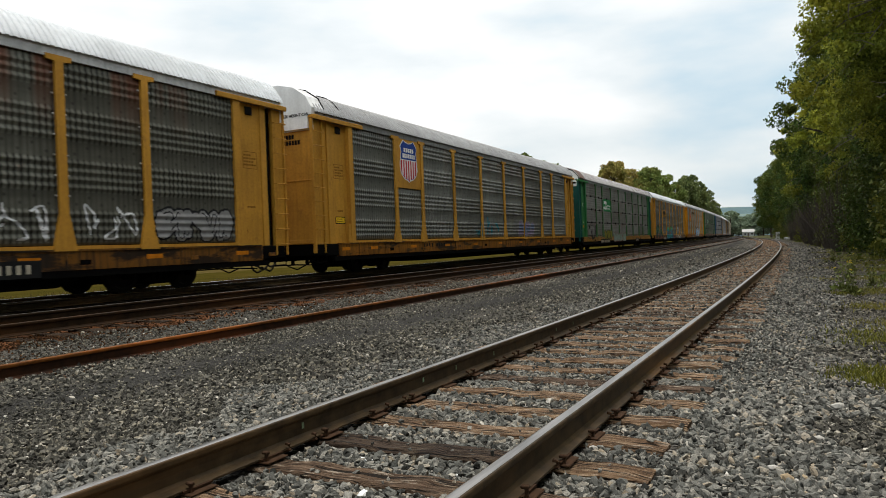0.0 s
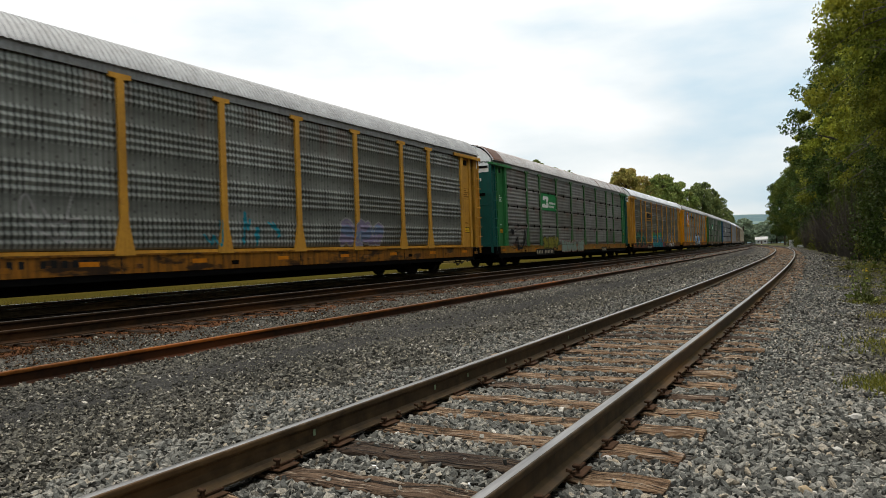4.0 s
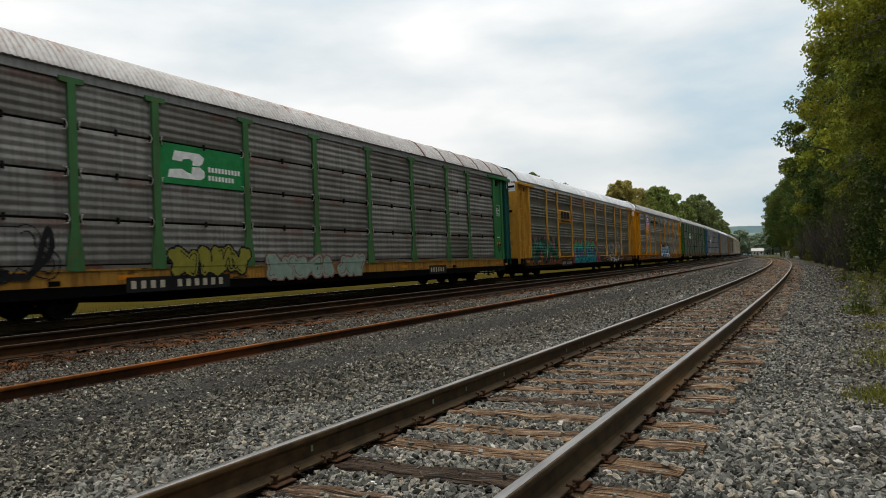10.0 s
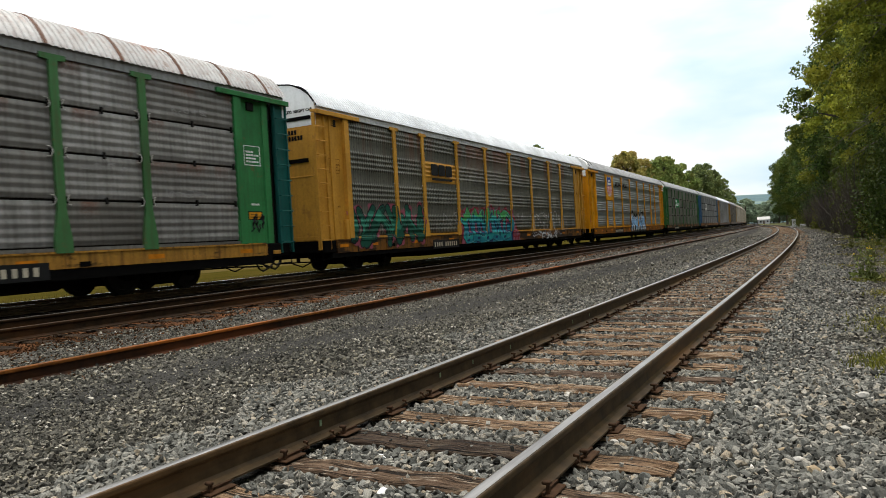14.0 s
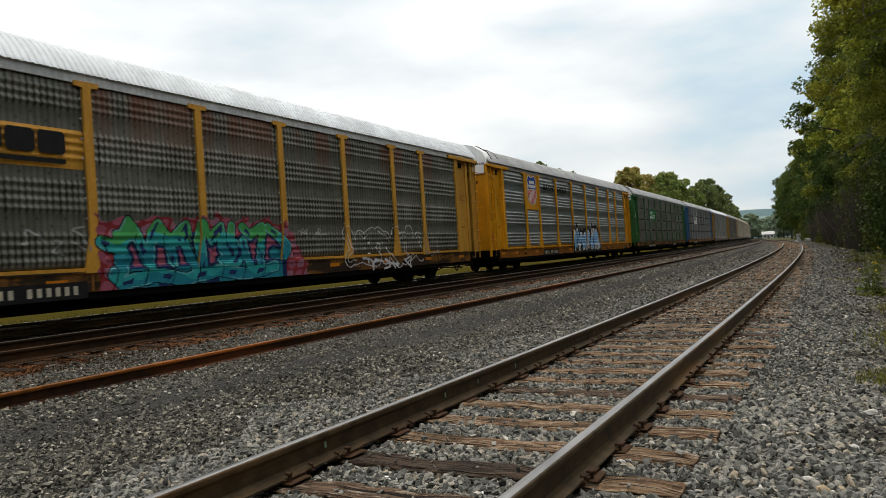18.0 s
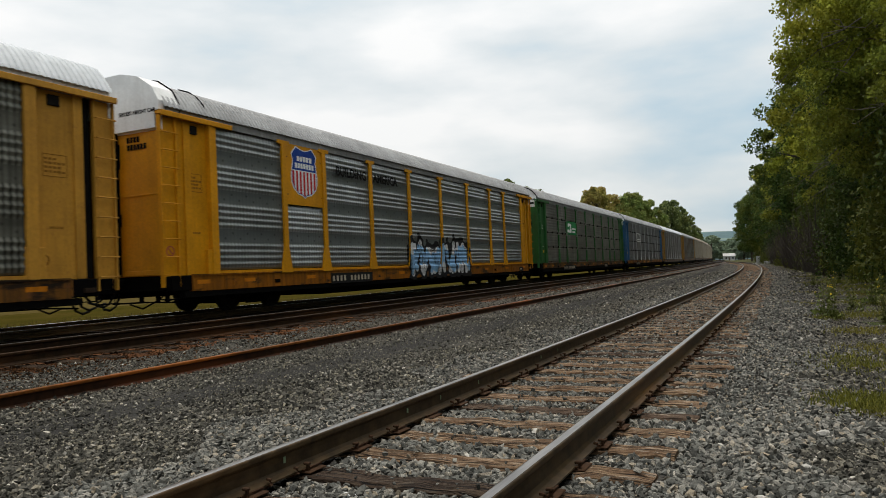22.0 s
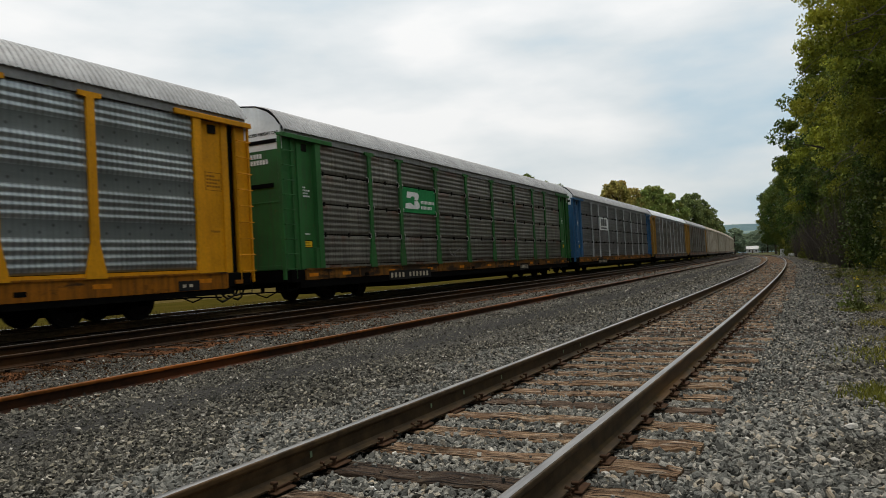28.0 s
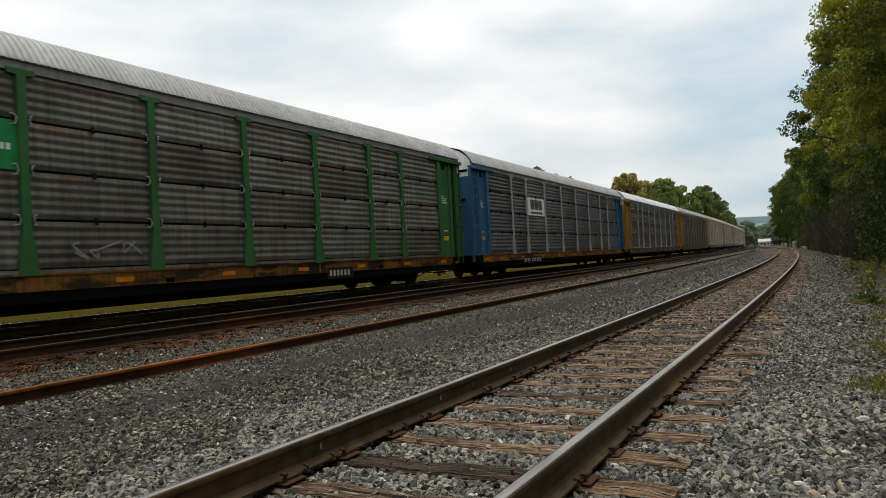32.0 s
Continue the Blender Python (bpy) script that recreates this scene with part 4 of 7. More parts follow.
def rung_mesh():
    def make():
        bm = bmesh.new()
        tube(bm, [(0.0, -0.25, 0), (0.10, -0.24, 0), (0.10, 0.24, 0), (0.0, 0.25, 0)], 0.016, 5)
        return mesh_of("rung", bm)
    return cached("rung", make)


def coupler_mesh():
    def make():
        bm = boxes((-0.11, 0.11, 0.0, 0.55, 0.72, 0.94), bevel=0.03)
        box(bm, -0.17, 0.13, 0.50, 0.72, 0.70, 0.98, bevel=0.05)
        box(bm, -0.42, 0.42, -0.12, 0.02, 0.60, 1.02, bevel=0.02)
        return mesh_of("coupler", bm)
    return cached("coupler", make)


def hose_mesh():
    def make():
        bm = bmesh.new()
        for x, low in ((0.34, 0.20), (0.55, 0.28), (0.85, 0.36)):
            tube(bm, [(x, -0.25, 0.68), (x, 0.0, 0.62), (x, 0.18, low + 0.08), (x - 0.06, 0.40, low), (x - 0.1, 0.62, low + 0.05)], 0.028, 6)
        return mesh_of("air_hose", bm)
    return cached("hose", make)


def lever_mesh():
    def make():
        bm = bmesh.new()
        tube(bm, [(1.40, -0.10, 0.50), (1.36, 0.0, 0.62), (0.30, 0.12, 0.66), (0.16, 0.30, 0.80)], 0.016, 5)
        tube(bm, [(1.30, -0.35, 0.44), (1.30, 0.05, 0.40), (0.9, 0.05, 0.42)], 0.018, 5)
        tube(bm, [(1.2, -1.2, 0.36), (1.2, -0.1, 0.34), (0.5, 0.1, 0.36), (-0.6, 0.1, 0.34)], 0.022, 5)
        tube(bm, [(0.9, -0.3, 0.62), (0.95, 0.1, 0.40), (0.7, 0.35, 0.22), (0.45, 0.5, 0.34)], 0.022, 5)
        for x in (1.05, 0.75, 0.2):
            box(bm, x - 0.04, x + 0.04, -0.12, -0.04, 0.36, 0.66)
        return mesh_of("uncoupling_lever", bm)
    return cached("lever", make)


def step_mesh():
    def make():
        bm = bmesh.new()
        for zz in (0.42, 0.72):
            tube(bm, [(1.46, -0.22, zz), (1.46, 0.22, zz)], 0.015, 5)
        for yy in (-0.22, 0.22):
            tube(bm, [(1.46, yy, 0.95), (1.46, yy, 0.40)], 0.014, 5)
        return mesh_of("sill_step", bm)
    return cached("step", make)


WHEELSETS = []


def car_side(car, sp, turn):
    """One long side of a car; turn places it on the near or the far side."""
    body, steel, sill = sp["body"], sp["steel"], sp.get("sill", SILL_YELLOW)
    low = 0.66 if sp["rows"] else 0.58
    part("side_sill", box_mesh("side_sill%d" % sp["rows"], (1.40, 1.535, -12.95, 12.95, low, 0.99)), sill, car, m=turn)
    for e in (-1, 1):
        part("sill_end", box_mesh("sill_end", (1.36, 1.50, -0.32, 0.32, 0.60, 0.97), bevel=0.02), BLACK, car, "black greasy end of the sill", turn @ pose(0, e * 13.27, 0))
    part("sill_flange", box_mesh("sill_flange", (1.38, 1.56, -12.93, 12.93, 0.955, 0.992)), sill, car, m=turn)
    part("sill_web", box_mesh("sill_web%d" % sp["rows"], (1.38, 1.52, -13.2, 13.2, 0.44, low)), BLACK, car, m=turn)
    for k, yy in enumerate((-12.6, -10.9, -8.1, -5.2, -2.3, 0.7, 3.6, 6.5, 9.4, 12.2)):
        part("reflector", box_mesh("reflector", (1.535, 1.541, -0.22, 0.22, 0.75, 0.85)), REFLECTOR, car, m=turn @ pose(0, yy, 0))
        part("sill_bracket", box_mesh("sill_bracket%d" % sp["rows"], (1.40, 1.548, -0.025, 0.025, low + 0.01, 0.955), bevel=0.006), sill, car, m=turn @ pose(0, yy + 0.75, 0))
        part("tie_down_lug", box_mesh("tie_down_lug", (1.40, 1.545, 0.30, 0.55, 0.68, 0.78), bevel=0.006), BLACK if k % 3 == 1 else sill, car, m=turn @ pose(0, yy + 0.75, 0))
    a, b = -13.97 + sp.get("nose", 0.0), 13.97 - sp.get("tail", 0.0)
    if turn != Matrix():
        a, b = -b, -a
    part("top_chord", box_mesh("top_chord%.2f_%.2f" % (a, b), (1.42, 1.525, a, b, 4.76, 4.99), (1.42, 1.54, a, b, 4.755, 4.785)), sp["chord"], car, m=turn)
    part("lower_rail", box_mesh("lower_rail", (1.40, 1.535, -12.05, 12.05, 0.995, 1.065)), sp["post"] if not sp["rows"] else steel, car, m=turn)
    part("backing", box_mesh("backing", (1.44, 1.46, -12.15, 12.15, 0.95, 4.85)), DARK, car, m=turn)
    for i, (a, b) in enumerate(zip(EDGES, EDGES[1:])):
        a, b = a + 0.03, b - 0.03
        if sp["rows"]:
            step = (Z_TOP - Z_SILL) / 4
            for r in range(4):
                if turn == Matrix() and sp.get("plate") and i == 2 and r == 2:
                    continue
                part("side_panel", panel_mesh(b - a, step - 0.046, False), steel, car, m=turn @ pose(SIDE - 0.03, a, Z_SILL + r * step + 0.023))
                if r:
                    for yy in (a + 0.10, (a + b) / 2, b - 0.10):
                        part("clip", box_mesh("clip", (0.0, 0.05, -0.03, 0.03, -0.07, 0.07), bevel=0.01), DARK, car, m=turn @ pose(SIDE - 0.01, yy, Z_SILL + r * step))
        else:
            top = Z_TOP
            if turn == Matrix() and sp.get("shield") and i == 1:
                top = 2.95
            part("side_panel", panel_mesh(b - a, top - Z_SILL - 0.02, True), steel, car, m=turn @ pose(SIDE - 0.03, a, Z_SILL + 0.01))
    if sp.get("bolts") and turn == Matrix():
        for yy in POSTS:
            for k in range(7):
                for dy in (-0.142, 0.142):
                    part("bolt", box_mesh("bolt", (0, 0.03, -0.018, 0.018, -0.018, 0.018), bevel=0.006), CHORD_PALE, car, m=pose(SIDE - 0.01, yy + dy, 2.05 + 0.40 * k))
    if sp.get("loops") and turn == Matrix():
        for yy, r, e in [(p, q, side) for p in POSTS for q in (1, 2, 3) for side in (-1, 1)]:
            part("cable_loop", loop_mesh(e), CHORD_PALE, car, "pale steel cable loop", pose(SIDE + 0.005, yy, Z_SILL + r * (Z_TOP - Z_SILL) / 4))
    for yy in POSTS:
        part("post", post_mesh(not sp["rows"]), sp["post"], car, m=turn @ pose(SIDE - 0.01, yy, 0.96))
    for e in (-1, 1):
        # the two ends of a side: corner ladder, bay with the door gear, header channel
        q = turn @ (Matrix() if e < 0 else Matrix.Diagonal((1, -1, 1, 1)))
        s = -1 if e < 0 else 1
        rear = (e < 0) != (turn == Matrix())
        n = sp.get("nose", 0.0) if (e < 0) == (turn == Matrix()) else sp.get("tail", 0.0)
        key = ("" if e < 0 else "_r") + "_%.2f" % n
        lo, hi = sorted((s * (13.16 - n), s * 12.26))
        part("door_bay", box_mesh("door_bay" + key, (1.38, 1.43, lo, hi, 0.96, 4.74)), body, car, m=turn)
        lo, hi = sorted((s * 12.28, s * 12.03))
        lo2, hi2 = sorted((s * 12.42, s * 12.0))
        part("door_post", box_mesh("door_post" + key, (1.40, 1.56, lo, hi, 0.97, 4.80), (1.42, 1.54, lo2, hi2, 0.97, 1.60), bevel=0.008), body, car, m=turn)
        lo, hi = sorted((s * (13.36 - n), s * (13.14 - n)))
        part("edge_post", box_mesh("edge_post" + key, (1.34, 1.47, lo, hi, 0.97, 4.76), bevel=0.01), body, car, m=turn)
        lo, hi = sorted((s * (14.12 - n), s * (13.60 - n)))
        lad = part("corner_ladder", box_mesh("corner_ladder" + key, (1.40, 1.44, lo, hi, 0.72, 4.74), bevel=0.006), sp.get("ladder", body), car, m=turn)
        for yy in (lo, hi - 0.05):
            part("stile", box_mesh("stile", (1.38, 1.50, 0, 0.05, 0.70, 4.76), bevel=0.006), sp.get("ladder", body), lad, m=pose(0, yy, 0))
        for k in range(9):
            part("rung", rung_mesh(), sp.get("ladder", body), lad, m=pose(1.46, s * (13.86 - n), 1.0 + 0.42 * k))
        lo, hi = sorted((s * (13.62 - n), s * (13.30 - n)))
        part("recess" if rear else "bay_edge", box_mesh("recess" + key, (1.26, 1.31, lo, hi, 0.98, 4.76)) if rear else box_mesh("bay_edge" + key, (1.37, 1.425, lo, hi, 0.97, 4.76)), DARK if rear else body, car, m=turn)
        lo, hi = sorted((s * (14.13 - n), s * 11.45))
        part("header_channel", box_mesh("header_channel" + key, (1.36, 1.59, lo, hi, 4.78, 4.86), (1.54, 1.60, lo, hi, 4.73, 4.86), bevel=0.01), body, car, m=turn)
        part("lock_box", box_mesh("lock_box" + key, (1.42, 1.47, s * 12.72 - 0.13, s * 12.72 + 0.13, 4.45, 4.66), bevel=0.01), DARK, car, m=turn)
        if (1 if rear else 0) in sp.get("placards", (0, 1)):
            part("placard", box_mesh("placard" + key, (1.43, 1.436, s * 12.72 - 0.24, s * 12.72 + 0.24, 1.62, 1.80)), sp.get("placard", PLACARD), car, "yellow warning placard", turn)
            part("placard_frame", box_mesh("placard_frame" + key, (1.428, 1.4345, s * 12.72 - 0.265, s * 12.72 + 0.265, 1.595, 1.825)), LETTER_BLACK, car, m=turn)
            for k, zz in enumerate((1.66, 1.735)):
                for j in range(5 - k):
                    part("bar", box_mesh("placard_bar", (0, 0.002, 0, 0.045, 0, 0.026)), FADED_BLACK, car, m=turn @ pose(1.436, s * 12.72 - 0.17 + 0.07 * j, zz))
        if sp.get("warning_ring") == rear:
            part("warning_ring", cached("warning_ring", ring_mesh), FADED_INK if rear else SIGN_FADED_RED, car, "faded round warning sign", turn @ (pose(1.431, s * 12.43, 1.36) if rear else pose(1.444, s * (13.86 - n), 1.55)))
        part("sill_step", step_mesh(), BLACK, car, m=turn @ pose(0, s * (13.8 - n), 0))
        # small stencilled data, too small to read
        ink = LETTER_WHITE if sp.get("light_letters") else FADED_INK
        if turn != Matrix() or sp.get("plain_bays"):
            continue
        for k in range(4):
            for j in range(5 - k % 2):
                if (k, j) != (3, 3):
                    part("stencil", box_mesh("stencil", (0, 0.003, 0, 0.07, 0, 0.045)), ink, car, m=turn @ pose(1.4305, s * 12.72 - 0.22 + 0.095 * j, 3.10 + 0.085 * k))
        for j in range(7):
            part("stencil", box_mesh("stencil_small", (0, 0.003, 0, 0.03, 0, 0.05)), ink, car, m=turn @ pose(1.4305, s * 12.72 - 0.14 + 0.045 * j, 1.98))


def ring_mesh():
    """A flat ring with a bar across it, facing outwards."""
    bm = bmesh.new()
    n = 20
    rings = [[bm.verts.new((x, r * np.cos(a), r * np.sin(a))) for a in np.linspace(0, 2 * np.pi, n, endpoint=False)] for r, x in ((0.13, 0.0), (0.13, 0.003), (0.10, 0.003), (0.10, 0.0))]
    for p, q in zip(rings, rings[1:]):
        for j in range(n):
            bm.faces.new((p[j], p[(j + 1) % n], q[(j + 1) % n], q[j]))
    prism(bm, [(-0.085, 0.062), (-0.062, 0.085), (0.085, -0.062), (0.062, -0.085)], 0.003, TO_SIDE)
    bmesh.ops.recalc_face_normals(bm, faces=bm.faces)
    return mesh_of("warning_ring", bm)


def car_end(car, sp, turn):
    """The end at y = -HALF: a pair of doors under a white gable, a lock rod, coupler and hoses."""
    body = sp.get("end", sp["body"])
    near = turn == Matrix()
    turn = turn @ pose(0, sp.get("nose" if near else "tail", 0.0), 0)
    for x0, x1 in ((-1.40, -0.03), (0.03, 1.40)):
        key = "end_door" + ("_l" if x0 < 0 else "_r")
        part("end_door", box_mesh(key, (x0, x1, -14.04, -13.96, 0.98, 4.42), (x0 + 0.05, x1 - 0.05, -14.055, -14.02, 1.0, 1.12), (x0 + 0.05, x1 - 0.05, -14.055, -14.02, 2.9, 2.94), bevel=0.006), body, car, m=turn)
    part("end_wall_top", gable_mesh(), sp.get("gable", WHITE), car, m=turn @ pose(0, -14.0, 0))
    part("lock_rod", box_mesh("lock_rod", (-0.06, 0.05, -14.14, -14.04, 1.0, 5.35), (-0.10, 0.09, -14.16, -14.04, 3.6, 4.2), (-0.10, 0.09, -14.16, -14.04, 2.2, 2.5)), BLACK, car, m=turn)
    if sp.get("hood") and near:
        part("end_hood", hood_mesh(), WHITE, car, "white faceted hood over the end", turn)
        part("hood_seam", hood_seam_mesh(), BLACK, car, m=turn)
    part("roof_edge_seal", roof_bow_mesh(), BLACK if sp.get("black_bow") else DARK, car, m=turn @ pose(0, -14.05, 0))
    if sp.get("slot"):
        part("brake_slot", box_mesh("brake_slot", (0.35, 1.15, -14.07, -14.02, 3.34, 3.46)), BLACK, car, m=turn)
        part("brake_slot", box_mesh("brake_slot_high", (0.30, 1.32, -14.075, -14.04, 4.60, 4.71)), BLACK, car, m=turn)
    part("end_sill", box_mesh("end_sill", (-1.45, 1.45, -14.02, -13.3, 0.62, 0.97), bevel=0.02), BLACK, car, m=turn)
    part("coupler", coupler_mesh(), BLACK, car, m=turn @ pose(0, -13.75, 0, 0, 0, 180))
    part("air_hose", hose_mesh(), HOSE, car, m=turn @ pose(0, -13.75, 0, 0, 0, 180))
    part("uncoupling_lever", lever_mesh(), BLACK, car, m=turn @ Matrix.Diagonal((1, -1, 1, 1)) @ pose(0, 13.7, 0))


def car_carrier(sp, label):
    car = thing("car_carrier", label, "railway car", group="car carriers of the train")
    for turn in (Matrix(), FLIP):
        car_side(car, sp, turn)
        car_end(car, sp, turn)
    nose, tail = sp.get("nose", 0.0), sp.get("tail", 0.0)
    part("roof", roof_mesh(), sp["roof"], car, m=pose(0, (nose - tail) / 2, 0) @ Matrix.Diagonal((1, 1 - (nose + tail) / 28.06, 1, 1)))
    for yy in sp.get("seams", ()):
        part("roof_seam", cached("roof_seam", roof_seam_mesh), ROOF_SEAM, car, "rust-brown roof strap", pose(0, yy, 0))
    if sp.get("brown_end"):
        part("roof_end_sheet", cached("roof_end_sheet", lambda: roof_seam_mesh(0.62)), ROOF_SEAM, car, "dark brown rusted end sheet of the roof", pose(0, -13.3 + nose, 0))
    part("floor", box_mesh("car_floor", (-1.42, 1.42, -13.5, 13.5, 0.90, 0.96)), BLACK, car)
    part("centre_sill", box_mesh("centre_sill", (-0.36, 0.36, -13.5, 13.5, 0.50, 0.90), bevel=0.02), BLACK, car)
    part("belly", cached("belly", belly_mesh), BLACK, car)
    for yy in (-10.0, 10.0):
        # black block added to stand in for the shade between the wheels
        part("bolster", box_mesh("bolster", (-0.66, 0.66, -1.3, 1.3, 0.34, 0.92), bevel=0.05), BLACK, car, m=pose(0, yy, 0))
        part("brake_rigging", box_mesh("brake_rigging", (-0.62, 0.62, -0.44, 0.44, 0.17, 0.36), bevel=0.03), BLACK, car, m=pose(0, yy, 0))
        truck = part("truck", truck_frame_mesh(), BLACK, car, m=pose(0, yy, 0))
        for dy in (-0.89, 0.89):
            w = part("wheelset", wheelset_mesh(), WHEEL, truck, m=pose(0, dy, 0.42))
            WHEELSETS.append((w, dy))
    return car


Y = dict(body=YELLOW, post=YELLOW, rows=False)
POST_GREEN = paint("dull_green_post_paint", (0.048, 0.155, 0.052), dirt=(0.07, 0.06, 0.03), dirt_amount=0.6, rust_amount=0.5)
G = dict(body=GREEN, post=POST_GREEN, rows=True, light_letters=True, slot=True, black_bow=True)
CHORD = paint("grey_top_chord", (0.25, 0.25, 0.245), dirt_amount=0.4, rust_amount=0.25)
CHORD_MID = paint("worn_grey_post_paint", (0.38, 0.385, 0.39), dirt_amount=0.45, rust_amount=0.2)
YELLOW_DULL = paint("dull_tan_yellow_paint", (0.36, 0.20, 0.04), dirt=(0.12, 0.07, 0.03), dirt_amount=0.5, rust_amount=0.4)
CHORD_LIGHT = paint("pale_top_chord", (0.58, 0.58, 0.57), dirt_amount=0.3, rust_amount=0.1)
SPECS = [
    (-12.35, dict(Y, bolts=True, sill=SILL_GRIME, placards=(), warning_ring=True, hood=True, steel=STEEL_SOOT, roof=ROOF_WHITE, chord=CHORD_LIGHT), "sooty grey car carrier with yellow posts, white roof and white tags"),
    (17.18, dict(Y, tail=0.12, hood=True, steel=STEEL_MID, roof=ROOF_GREY, chord=CHORD, shield=True), "grey car carrier with yellow posts and ends and a blue-and-red shield"),
    (46.36, dict(G, loops=True, placard=ORANGE_PLACARD, nose=0.3, steel=STEEL_GREY, roof=ROOF_RUST, chord=CHORD, plate=True, sill=SILL_PALE, end=TEAL, ladder=TEAL, brown_end=True, seams=(5.4, 7.1, 8.8, 10.4, 11.9, 13.3)), "grey car carrier with green posts and ends and a rust-streaked roof"),
    (75.42, dict(Y, placards=(), warning_ring=True, nose=0.42, sill=SILL_GRIME, steel=STEEL_SOOT, roof=ROOF_WHITE, chord=CHORD_LIGHT, bolts=True, slot=True, black_bow=True), "sooty brown car carrier with yellow posts, white roof and bright graffiti"),
    (104.6, dict(Y, placards=(), warning_ring=False, tail=0.12, nose=0.3, hood=True, body=YELLOW_NEW, post=YELLOW_NEW, sill=SILL_ORANGE, steel=STEEL_LIGHT, roof=ROOF_GREY, chord=CHORD, shield=True), "clean grey car carrier with bright yellow ends and a shield emblem"),
    (133.68, dict(G, loops=True, sill=SILL_GRIME, nose=0.3, body=GREEN_OLD, post=GREEN_OLD, steel=STEEL_DARK, roof=ROOF_GREY, chord=CHORD, plate=True), "dirty brown-grey car carrier with faded green posts and ends"),
    (162.7, dict(G, nose=0.3, body=BLUE, post=CHORD_MID, steel=STEEL_BLUE, plate=True, roof=ROOF_GREY, chord=CHORD, black_bow=True), "grey car carrier with faded blue ends and a white emblem plate"),
    (191.75, dict(Y, plain_bays=True, placards=(), body=YELLOW_DULL, steel=STEEL_FAR, post=CHORD_MID, sill=BROWN, roof=ROOF_WHITE, chord=CHORD), "dark grey car carrier with pale posts and yellow ends"),
    (220.8, dict(Y, plain_bays=True, placards=(), body=YELLOW_DULL, steel=STEEL_SOOT, post=BROWN, sill=BROWN, roof=ROOF_GREY, chord=CHORD), "brown car carrier with yellow ends"),
] + [(249.8 + 28.9 * i, dict(Y, plain_bays=True, placards=(), body=TAN, post=TAN, steel=TAN, sill=BROWN, roof=TAN, chord=TAN, gable=TAN), "plain tan car carrier near the tail of the train") for i in range(5)]
CARS = [car_carrier(sp, label) for _, sp, label in SPECS]


def travel(t):
    """Metres the train has rolled after t seconds: it gathers a little speed towards the end."""
    return SPEED * t + 0.0025 * max(0.0, t - 18.0) ** 2


def car_pose(front, t):
    """A car's pose at t seconds: its two trucks ride on the curved track."""
    s = front + HALF - travel(t)
    x0, y0, _ = train_line(s - 10.0)
    x1, y1, _ = train_line(s + 10.0)
    return pose((x0 + x1) / 2, (y0 + y1) / 2, TRAIN_Z, 0, 0, np.degrees(np.arctan2(x0 - x1, y1 - y0)))
# ---- emblems, numbers and graffiti on the cars ----
def flat(name, c, rough=0.65):
    return plain(name, c, rough, 0.0, 0.18, 5.0)


SIGN_BLUE, SIGN_RED = flat("emblem_blue", (0.015, 0.05, 0.25)), flat("emblem_red", (0.50, 0.022, 0.02))
SIGN_WHITE, SIGN_GREEN = flat("emblem_white", (0.72, 0.72, 0.70)), flat("emblem_green", (0.02, 0.20, 0.06))
SIGN_CREAM = flat("number_cream", (0.42, 0.37, 0.28))
SIGN_BLACK = flat("number_black", (0.012, 0.012, 0.012))


def mark(name, outlines, x, depth, material, car, label=""):
    """Flat shapes on the near side: outlines of (along, up), at x metres from the middle."""
    bm = bmesh.new()
    for o in outlines:
        prism(bm, o, depth, pose(x, 0, 0) @ TO_SIDE)
    bmesh.ops.recalc_face_normals(bm, faces=bm.faces)
    return part(name, bm, material, car, label)


def rect(y0, y1, z0, z1):
    return [(y0, z0), (y1, z0), (y1, z1), (y0, z1)]


def shield_outline(cy, cz, w, h):
    """A heater shield with notched top corners."""
    half = [(0.0, 0.435), (0.15, 0.455), (0.29, 0.50), (0.38, 0.43), (0.47, 0.35), (0.425, 0.22), (0.46, 0.08), (0.49, -0.05), (0.485, -0.20), (0.42, -0.32), (0.25, -0.43), (0.08, -0.46), (0.0, -0.50)]
    pts = half + [(-a, b) for a, b in half[-2:0:-1]]
    return [(cy + a * w, cz + b * h) for a, b in pts]


def clip_band(outline, z0, z1):
    """The part of an outline between two heights."""
    for keep, lim in ((1, z0), (-1, z1)):
        out = []
        for (a, b), (c, d) in zip(outline, outline[1:] + outline[:1]):
            ina, inc = keep * (b - lim) >= 0, keep * (d - lim) >= 0
            if ina:
                out.append((a, b))
            if ina != inc:
                f = (lim - b) / (d - b)
                out.append((a + (c - a) * f, lim))
        outline = out
    return outline


def clip_side(outline, y0, y1):
    flipped = clip_band([(b, a) for a, b in outline], y0, y1)
    return [(b, a) for a, b in flipped]


